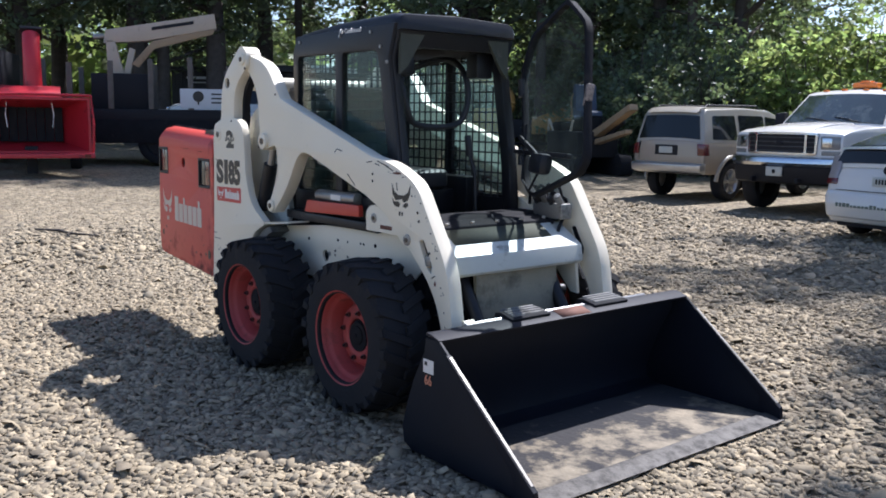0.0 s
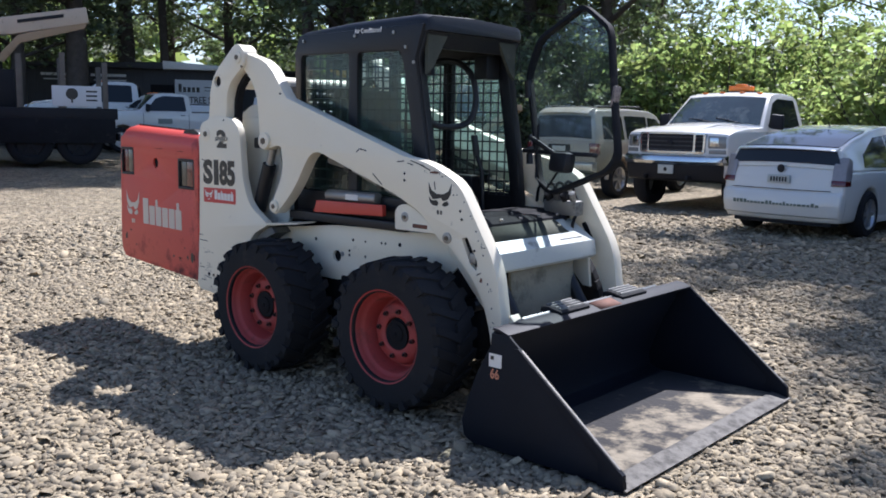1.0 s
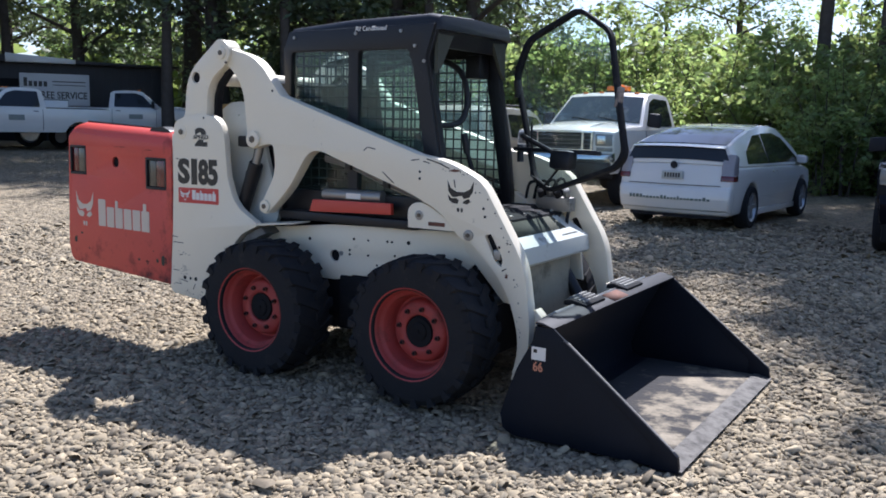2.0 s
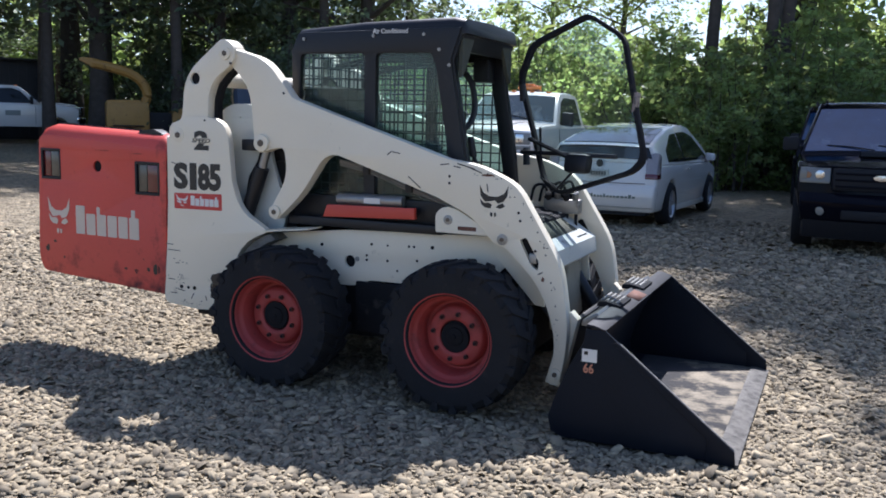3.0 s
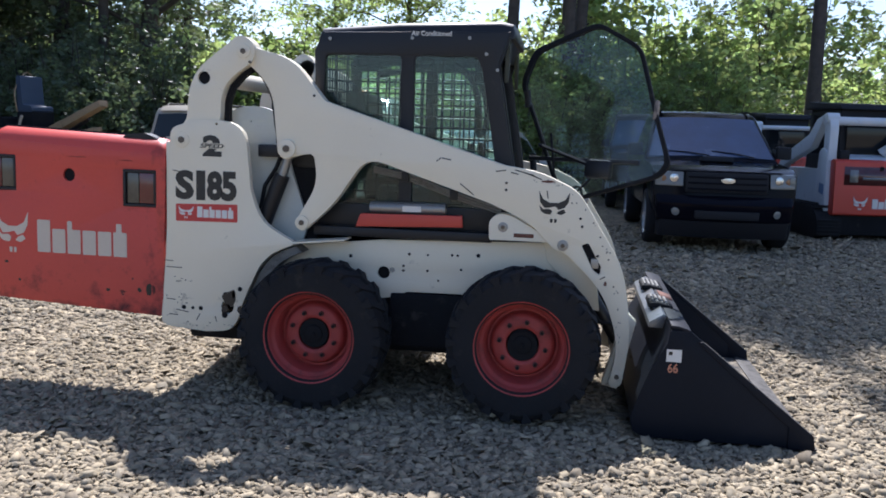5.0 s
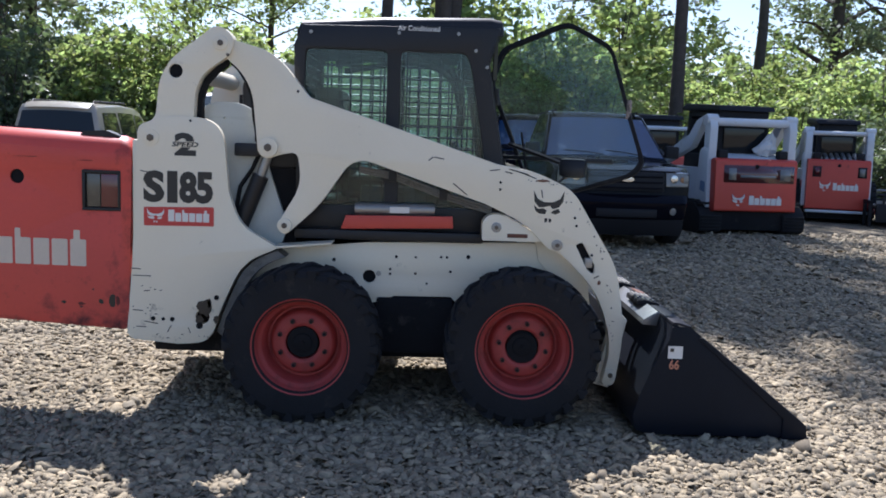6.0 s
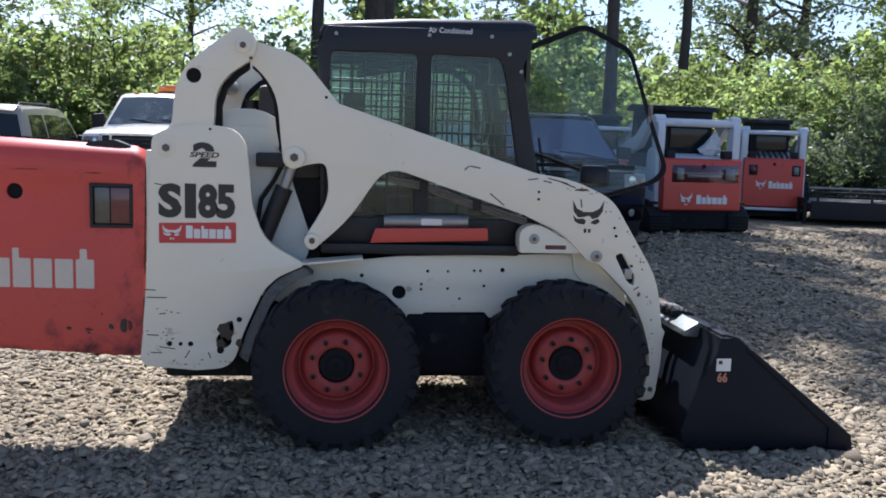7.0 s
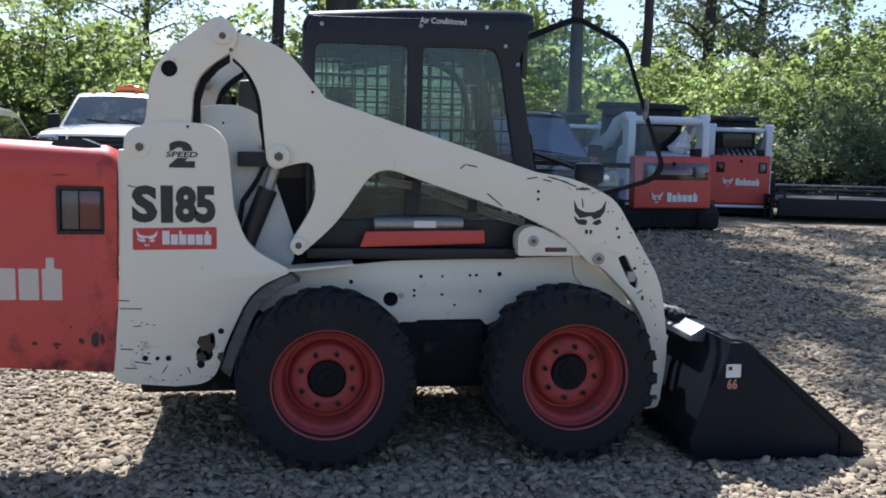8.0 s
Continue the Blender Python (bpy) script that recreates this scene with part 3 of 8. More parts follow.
def loader_wheel(parent, x, z, side):
    """A wheel with its lugged tyre, rim and hub; side -1 or 1 is where it looks."""
    R, W, rim = 0.388, 0.265, 0.222
    bm = lathe([(rim, 0.0), (rim + 0.012, -0.008), (0.275, -0.012), (0.335, -0.006), (0.362, 0.012), (0.370, 0.045), (0.372, W / 2), (0.370, W - 0.045), (0.362, W - 0.012), (0.335, W + 0.006), (0.275, W + 0.012), (rim, W), (rim, 0.0)], 56)
    n = 22
    for half in (0, 1):
        for i in range(n):
            a = 2 * math.pi * (i + 0.5 * half) / n
            y_in, y_out = (W * 0.54, -0.004) if half == 0 else (W * 0.46, W + 0.004)
            pts = [(y_in, a - 0.02, R), (y_out, a + 0.15, R - 0.012), (y_out, a + 0.27, R - 0.016), (y_in, a + 0.085, R)]
            top = [bm.verts.new((rr * math.cos(b), y, rr * math.sin(b))) for y, b, rr in pts]
            low = [bm.verts.new((0.355 * math.cos(b + k), y * 0.97 + W * 0.015, 0.355 * math.sin(b + k))) for (y, b, rr), k in zip(pts, (-0.02, -0.02, 0.02, 0.02))]
            bm.faces.new(top if half else top[::-1])
            for j in range(4):
                bm.faces.new((low[j], low[(j + 1) % 4], top[(j + 1) % 4], top[j]))
            # the lug runs on down the shoulder
            sh = [(a + 0.15, 0.372), (a + 0.27, 0.372), (a + 0.25, 0.325), (a + 0.17, 0.325)]
            yo = y_out - 0.009 if half == 0 else y_out + 0.009
            vs = [bm.verts.new((rr * math.cos(b), yo, rr * math.sin(b))) for b, rr in sh]
            vb = [bm.verts.new((rr * math.cos(b), W / 2 + (yo - W / 2) * 0.86, rr * math.sin(b))) for b, rr in sh]
            bm.faces.new(vs)
            for j in range(4):
                bm.faces.new((vb[j], vb[(j + 1) % 4], vs[(j + 1) % 4], vs[j]))
    bmesh.ops.recalc_face_normals(bm, faces=bm.faces)
    spin = Matrix.Rotation(random.uniform(0, 6), 4, "Y")
    place = Matrix.Translation((x, side * WHEEL_Y, z)) @ (Matrix.Identity(4) if side < 0 else Matrix.Rotation(math.pi, 4, "Z")) @ spin
    bmesh.ops.transform(bm, matrix=place, verts=bm.verts)
    wheel = part("wheel", bm, RUBBER, parent, "worn black off-road tyre on a red rim", 28)
    bm = lathe([(0.229, -0.006), (0.236, -0.010), (0.238, 0.000), (0.230, 0.010), (0.219, 0.018), (0.214, 0.034), (0.208, 0.046), (0.199, 0.050), (0.191, 0.060), (0.186, 0.120), (0.176, 0.138), (0.166, 0.138), (0.158, 0.115), (0.150, 0.098), (0.138, 0.092), (0.104, 0.086), (0.090, 0.088), (0.082, 0.096), (0.080, 0.14), (0.0, 0.14)], 48)
    bmesh.ops.transform(bm, matrix=place, verts=bm.verts)
    part("rim", bm, RIM_RED, wheel, "dusty red steel rim", 40)
    bm = lathe([(0.079, 0.128), (0.077, 0.108), (0.068, 0.102), (0.050, 0.100), (0.046, 0.084), (0.036, 0.080), (0.012, 0.079), (0.010, 0.074), (0.0, 0.073)], 28)
    bmesh.ops.transform(bm, matrix=place, verts=bm.verts)
    part("hub", bm, DARK, wheel, "dark greasy hub", 40)
    for i in range(8):
        a = 2 * math.pi * i / 8
        bm = cylinder((0.116 * math.cos(a), 0.094, 0.116 * math.sin(a)), (0.116 * math.cos(a), 0.074, 0.116 * math.sin(a)), 0.013, n=6)
        bmesh.ops.transform(bm, matrix=place, verts=bm.verts)
        nut = part("wheel_nut", bm, NUT_RED, wheel)
        bm = cylinder((0.116 * math.cos(a), 0.078, 0.116 * math.sin(a)), (0.116 * math.cos(a), 0.066, 0.116 * math.sin(a)), 0.007, n=8)
        bmesh.ops.transform(bm, matrix=place, verts=bm.verts)
        part("stud", bm, DARK, nut)
    return wheel


def pin(parent, x, z, y_out, r, name="pin", mat=None, side=-1):
    bm = cylinder((x, side * (abs(y_out) - 0.05), z), (x, side * abs(y_out), z), r, n=24, r=0.004)
    o = part(name, bm, mat or WHITE, parent)
    bm = cylinder((x, side * (abs(y_out) - 0.005), z), (x, side * (abs(y_out) + 0.006), z), r * 0.42, n=6)
    part("bolt", bm, BOLT, o)
    return o


def build_loader():
    L = thing("skid_steer_loader", "white skid-steer loader with red open tailgate and lowered black bucket", "skid steer")
    # chassis: two side plates, the belly and the engine box
    for s in (-1, 1):
        side = [(-0.90, 0.62), (-0.73, 0.764), (-0.244, 0.816), (0.639, 0.84), (0.72, 0.80), (0.70, 0.70), (0.62, 0.62), (0.45, 0.575), (0.213, 0.515), (0.185, 0.543), (-0.108, 0.54), (-0.161, 0.51), (-0.24, 0.50), (-0.60, 0.50)]
        holes = [circle(-0.238, 0.638, 0.034, 16)]
        part("chassis_side", prism(side, s * 0.45, s * 0.43, holes, 0.003), WHITE, L, "scuffed white chassis side plate with bolt holes")
        flange = [(-0.70, 0.786), (-0.42, 0.815), (-0.42, 0.823), (-0.70, 0.796)]
        part("side_ledge", prism(flange, s * 0.594, s * 0.45), WHITE, L)
        arch = [(-0.701, 0.779), (-0.76, 0.757), (-0.818, 0.723), (-0.865, 0.677), (-0.899, 0.624), (-0.940, 0.528), (-0.974, 0.441), (-1.001, 0.356)]
        part("fender", prism(arch + [(x - 0.012, z + 0.008) for x, z in arch[::-1]], s * 0.596, s * 0.43), WHITE, L, "dusty white wheel arch sheet")
        # band between arch edge and tyre, darkened for the shade there
        band = [(x + 0.010, z - 0.006) for x, z in arch] + [(x + 0.052, z - 0.038) for x, z in arch[::-1]]
        part("arch_flange", prism(band, s * 0.57, s * 0.45, (), 0.004), ARCH_GREY, L, "inner wheel arch band greyed for shade and dirt")
        for bx, bz, r in ((-0.42, 0.72, 0.010), (-0.10, 0.745, 0.008), (0.0, 0.745, 0.006), (0.13, 0.75, 0.007), (0.16, 0.75, 0.007), (0.27, 0.755, 0.011), (-0.13, 0.68, 0.007), (-0.13, 0.655, 0.007), (0.0, 0.66, 0.007), (0.18, 0.675, 0.007), (0.06, 0.61, 0.006), (-0.19, 0.655, 0.014)):
            part("bolt_hole", cylinder((bx, s * 0.447, bz), (bx, s * 0.4525, bz), r, n=10), DARK if r != 0.014 else GREYMETAL, L)
        # near-black sheet painting the shade in the wheel arch
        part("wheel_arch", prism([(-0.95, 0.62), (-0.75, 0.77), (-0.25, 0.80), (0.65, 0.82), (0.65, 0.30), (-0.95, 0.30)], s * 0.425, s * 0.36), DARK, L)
    part("belly", box(-1.36, 0.80, -0.40, 0.40, 0.20, 0.50, 0.03), MATTE_BLACK, L, "black greasy belly pan")
    part("axle_housing", box(-0.20, 0.20, -0.46, 0.46, 0.24, 0.535, 0.02), MATTE_BLACK, L)
    for x in WHEEL_X:
        for s in (-1, 1):
            part("axle", cylinder((x, s * 0.36, 0.352), (x, s * 0.74, 0.352), 0.075, n=20), DARK, L)
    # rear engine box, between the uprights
    # a solid near-black block stands for the shade inside the bay
    part("engine_box", box(-1.38, -0.62, -0.40, 0.40, 0.45, 1.18, 0.02), DARK, L, "near-black block painting the shade of the open engine bay")
    part("engine_hood", prism(rounded([(-1.40, 1.16), (-0.62, 1.18), (-0.62, 1.36), (-0.78, 1.38), (-1.36, 1.30)], 0.04), -0.38, 0.38, r=0.02), BLACK, L, "black louvred engine hood")
    for s in (-1, 1):
        o = part("upright", prism(UPRIGHT, s * 0.60, s * 0.555, [circle(-1.055, 0.43, 0.036, 14)], 0.004), WHITE, L, "scratched white rear upright")
        for bx, bz, r in ((-1.30, 0.415, 0.012), (-1.25, 0.414, 0.009), (-1.205, 0.414, 0.012), (-0.985, 0.53, 0.013), (-1.115, 1.40, 0.006), (-1.07, 0.385, 0.017)):
            part("bolt_hole", cylinder((bx, s * 0.597, bz), (bx, s * 0.6025, bz), r, n=10), DARK, o)
        for sx, sz, w, tilt in ((-1.385, 0.665, 0.05, 3), (-1.355, 0.63, 0.09, 1), (-1.33, 0.555, 0.03, -6), (-1.375, 0.455, 0.05, 3), (-1.31, 0.395, 0.07, 9), (-1.36, 0.372, 0.05, 2), (-1.22, 0.365, 0.04, -60), (-1.12, 0.36, 0.03, 70), (-1.33, 1.145, 0.06, 12)):
            bm = box(-w / 2, w / 2, -0.0008, 0.0008, -0.0022, 0.0022)
            bmesh.ops.transform(bm, matrix=pose(sx, s * 0.6005, sz, 0, tilt, 0), verts=bm.verts)
            part("scratch", bm, DECAL_BLACK, o)
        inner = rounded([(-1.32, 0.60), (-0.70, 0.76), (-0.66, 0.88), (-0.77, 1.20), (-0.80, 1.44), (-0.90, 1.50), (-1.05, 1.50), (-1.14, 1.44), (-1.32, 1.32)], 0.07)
        # greyer than the upright: its shade is put into the paint
        part("upright_inner_plate", prism(inner, s * 0.44, s * 0.41, [circle(-0.985, 1.42, 0.006, 8)], 0.003), APRON, L, "white inner plate painted greyer for shade")
        part("upright_back", box(-1.40, -1.36, min(s * 0.42, s * 0.595), max(s * 0.42, s * 0.595), 0.34, 1.30, 0.01), WHITE, L)
        part("rear_link", prism(REAR_LINK, s * 0.588, s * 0.49, [circle(-1.189, 1.637, 0.034, 18)] if s < 0 else [], 0.006), WHITE, L, "white rear lift link")
        part("lift_arm", prism(ARM, s * 0.565, s * 0.49, [rounded([(0.80, 0.85), (0.835, 0.865), (0.905, 0.745), (0.90, 0.70), (0.865, 0.725)], 0.012)], 0.005), WHITE, L, "scuffed white lift arm")
        # near-black strips and a plug paint the shade inside the arch and link hole
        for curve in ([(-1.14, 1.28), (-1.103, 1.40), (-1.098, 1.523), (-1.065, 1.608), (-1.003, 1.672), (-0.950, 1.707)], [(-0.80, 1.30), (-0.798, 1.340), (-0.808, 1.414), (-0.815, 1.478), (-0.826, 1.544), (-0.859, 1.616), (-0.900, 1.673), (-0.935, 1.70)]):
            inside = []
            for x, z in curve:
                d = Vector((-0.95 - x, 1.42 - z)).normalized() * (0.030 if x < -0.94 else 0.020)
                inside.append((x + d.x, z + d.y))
            part("arch_lining", prism(curve + inside[::-1], s * 0.530, s * 0.487), MATTE_BLACK, L, "near-black strip painting the shade inside the arm arch")
        if s < 0:
            part("link_hole", cylinder((-1.189, s * 0.572, 1.637), (-1.189, s * 0.470, 1.637), 0.0335, n=18), DARK, L)
        pin(L, -0.972, 1.777, 0.600, 0.036, "top_pin", side=s)
        part("lock_bolt", cylinder((-0.938, s * 0.585, 1.722), (-0.938, s * 0.593, 1.722), 0.008, n=8), BOLT, L)
        pin(L, -1.309, 1.312, 0.6035, 0.043, "upright_pin", side=s)
        pin(L, -0.742, 1.283, 0.585, 0.048, "cylinder_pin", side=s)
        pin(L, -0.657, 0.90, 0.580, 0.036, "link_pin", side=s)
        pin(L, 0.708, 0.845, 0.572, 0.028, "arm_pin", GREYMETAL, side=s)
        pin(L, 1.012, 0.185, 0.572, 0.032, "tilt_pin", side=s)
        part("arm_slot", prism([(0.80, 0.85), (0.835, 0.865), (0.905, 0.745), (0.90, 0.70), (0.865, 0.725)], s * 0.54, s * 0.50), DARK, L)
        part("latch", box(0.852, 0.892, min(s * .566, s * .53), max(s * .566, s * .53), 0.735, 0.785, 0.006), GREYMETAL, L)
        for bx, bz in ((0.41, 1.15), (0.41, 1.115), (0.79, 0.985), (0.80, 0.945), (-0.60, 1.56), (0.885, 0.80)):
            part("bolt_hole", cylinder((bx, s * 0.563, bz), (bx, s * 0.5675, bz), 0.007, n=8), DARK, L)
        for sx, sz, w, tilt in ((0.10, 1.26, 0.05, 10), (0.06, 1.255, 0.03, -40), (0.38, 1.21, 0.05, -8), (0.45, 1.20, 0.04, 12), (0.50, 1.205, 0.10, 14), (0.55, 1.188, 0.08, 20), (0.21, 1.11, 0.09, 38), (0.62, 1.10, 0.04, 80), (0.915, 0.69, 0.03, -30)):
            bm = box(-w / 2, w / 2, -0.0008, 0.0008, -0.0028, 0.0028)
            bmesh.ops.transform(bm, matrix=pose(sx, s * 0.5655, sz, 0, tilt, 0), verts=bm.verts)
            part("scratch", bm, DECAL_BLACK, L)
        # cylinders and the arm rest bracket
        part("lift_cylinder", cylinder((-0.90, s * 0.50, 0.86), (-0.79, s * 0.50, 1.14), 0.042, n=16), BLACK, L, "black hydraulic lift cylinder")
        part("cylinder_rod", cylinder((-0.79, s * 0.50, 1.14), (-0.742, s * 0.50, 1.28), 0.024, n=14), GREYMETAL, L)
        part("cylinder_hose", tube([(-0.92, s * 0.47, 0.95), (-0.90, s * 0.46, 1.08), (-0.84, s * 0.46, 1.17), (-0.80, s * 0.48, 1.25)], 0.011), RUBBER, L)
        part("cover_block", box(-0.92, -0.79, min(s * .52, s * .46), max(s * .52, s * .46), 1.235, 1.30, 0.01), BLACK, L)
        bracket = rounded([(0.331, 0.855), (0.327, 0.955), (0.374, 0.992), (0.44, 0.985), (0.66, 0.865), (0.64, 0.855)], [0.01, 0.03, 0.03, 0.03, 0.01, 0.01])
        part("arm_stop", prism(bracket, s * 0.55, s * 0.45, (), 0.004), WHITE, L, "white arm stop bracket")
        pin(L, 0.40, 0.923, 0.553, 0.026, "arm_stop_bolt", GREYMETAL, side=s)
        part("bracket_slot", box(0.455, 0.56, min(s * .552, s * .54), max(s * .552, s * .54), 0.872, 0.895, 0.006), RUST, L)
        # hoses and pipes along the arm
        for k in range(3):
            part("arm_pipe", tube([(-0.30, s * 0.46, 1.20 - 0.012 * k), (-0.12, s * 0.45, 1.17 - 0.014 * k), (0.12, s * 0.45, 1.085 - 0.014 * k), (0.38, s * 0.45, 1.01 - 0.014 * k)], 0.007, 6), GREYMETAL, L)
        part("pipe_clamp", box(-0.15, -0.11, min(s * .475, s * .43), max(s * .475, s * .43), 1.13, 1.185, 0.004), BLACK, L)
        part("pipe_clamp", box(0.11, 0.15, min(s * .475, s * .43), max(s * .475, s * .43), 1.045, 1.10, 0.004), BLACK, L)
        # red shield and silver canister in the side opening
        part("red_shield", prism([(-0.385, 0.885), (0.185, 0.905), (0.18, 0.965), (-0.36, 0.955)], s * 0.50, s * 0.47, (), 0.004), RED, L, "red painted heat shield")
        part("canister", cylinder((-0.32, s * 0.44, 0.985), (0.09, s * 0.44, 0.99), 0.034, n=20, r=0.008), GREYMETAL, L, "dull silver canister")
        part("canister_label", box(-0.14, -0.04, min(s * .475, s * .46), max(s * .475, s * .46), 0.972, 1.003), DECAL_WHITE, L)
        part("opening_rail", box(-0.62, 0.34, min(s * .49, s * .40), max(s * .49, s * .40), 0.83, 0.88, 0.01), BLACK, L)
        # near-black sheet paints the shade behind the side opening
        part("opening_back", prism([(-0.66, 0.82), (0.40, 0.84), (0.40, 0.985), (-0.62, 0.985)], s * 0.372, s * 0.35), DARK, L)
    part("cross_tube", cylinder((-1.15, -0.50, 1.64), (-1.15, 0.50, 1.64), 0.045, n=20), WHITE, L, "white cross tube between the links")
    part("arm_cross_member", cylinder((0.78, -0.46, 0.50), (0.78, 0.46, 0.50), 0.035, n=16), BLACK, L)
    # black box added behind the cab so the arch looks dark
    part("cooling_box", box(-0.93, -0.67, -0.30, 0.30, 1.34, 1.62, 0.03), BLACK, L, "black box added to darken the view through the arm arch")
    # the exhaust pipe on the hood
    part("exhaust", cylinder((-1.0, 0.16, 1.32), (-1.0, 0.16, 1.56), 0.035, n=14), BLACK, L)
    return L


loader = build_loader()
for wx, wz in zip(WHEEL_X, (0.347, 0.36)):
    for s in (-1, 1):
        loader_wheel(loader, wx, wz, s)


def build_decals(L):
    for sign, x, w in (("S", -1.293, 0.104), ("1", -1.203, 0.050), ("8", -1.126, 0.088), ("5", -1.046, 0.084)):
        lettering(sign, w, 0.157, facing_right(x, -0.6008, 1.075), DECAL_BLACK, L, "model_number", 0.05)
    lettering("2", 0.105, 0.112, facing_right(-1.14, -0.6008, 1.285), DECAL_BLACK, L, "speed_number", 0.05)
    part("speed_band", box(-1.206, -1.074, -0.6034, -0.6008, 1.270, 1.299), WHITE, L)
    lettering("SPEED", 0.13, 0.024, facing_right(-1.14, -0.6036, 1.2845), DECAL_BLACK, L, "speed_word", 0.03, 0.2)
    part("brand_label", prism(rounded([(-1.343, 0.881), (-1.0, 0.886), (-1.0, 0.981), (-1.343, 0.973)], 0.008), -0.6003, -0.6015), DECAL_RED, L, "red brand label with white plain marks")
    part("brand_emblem", emblem(-1.285, 0.93, 0.085, 0.07, -0.6016, -0.6025), DECAL_WHITE, L)
    word_bars(L, -1.225, -1.02, 0.905, 0.963, -0.6016, -0.6025)
    part("arm_emblem", emblem(0.655, 1.035, 0.155, 0.165, -0.5653, -0.566), DECAL_BLACK, L, "worn black brand emblem")


build_decals(loader)


def blot(x, z, w, h, y, rng, n=11):
    """A ragged flat patch of lost paint."""
    return prism([(x + w / 2 * math.cos(a) * rng.uniform(0.45, 1.1), z + h / 2 * math.sin(a) * rng.uniform(0.45, 1.1)) for a in np.linspace(0, 2 * math.pi, n, endpoint=False)], y, y + 0.0012)


def build_wear(L):
    """Chips, torn paint and rust on the side plates that show most wear."""
    rng = random.Random(5)
    for x, z, w, h in ((-1.045, 0.475, 0.085, 0.10), (-1.07, 0.415, 0.05, 0.06), (-0.985, 0.42, 0.04, 0.05), (-1.02, 0.50, 0.03, 0.05)):
        part("torn_paint", blot(x, z, w, h, -0.6022, rng), DECAL_BLACK, L)
    for k in range(20):
        x, z = (rng.uniform(-1.40, -1.26), rng.uniform(0.32, 0.60)) if k < 12 else (rng.uniform(-1.3, -0.98), rng.uniform(0.315, 0.34))
        part("paint_chip", blot(x, z, rng.uniform(0.006, 0.022), rng.uniform(0.003, 0.008), -0.6012, rng, 7), DECAL_BLACK, L)
    path = [(0.52, 1.195), (0.70, 1.165), (0.80, 1.06), (0.90, 0.93), (0.975, 0.77), (1.01, 0.55), (1.03, 0.33)]
    for k in range(34):
        i = rng.randrange(len(path) - 1)
        a, b, f = path[i], path[i + 1], rng.random()
        part("paint_chip", blot(a[0] + (b[0] - a[0]) * f - rng.uniform(0.0, 0.03), a[1] + (b[1] - a[1]) * f - rng.uniform(0, 0.03), rng.uniform(0.004, 0.014), rng.uniform(0.004, 0.016), -0.5662, rng, 7), DECAL_BLACK, L)
    for x, z, w, h in ((0.93, 0.66, 0.022, 0.03), (0.62, 1.165, 0.08, 0.014)):
        part("rust_spot", blot(x, z, w, h, -0.5664, rng), RUST, L)


build_wear(loader)


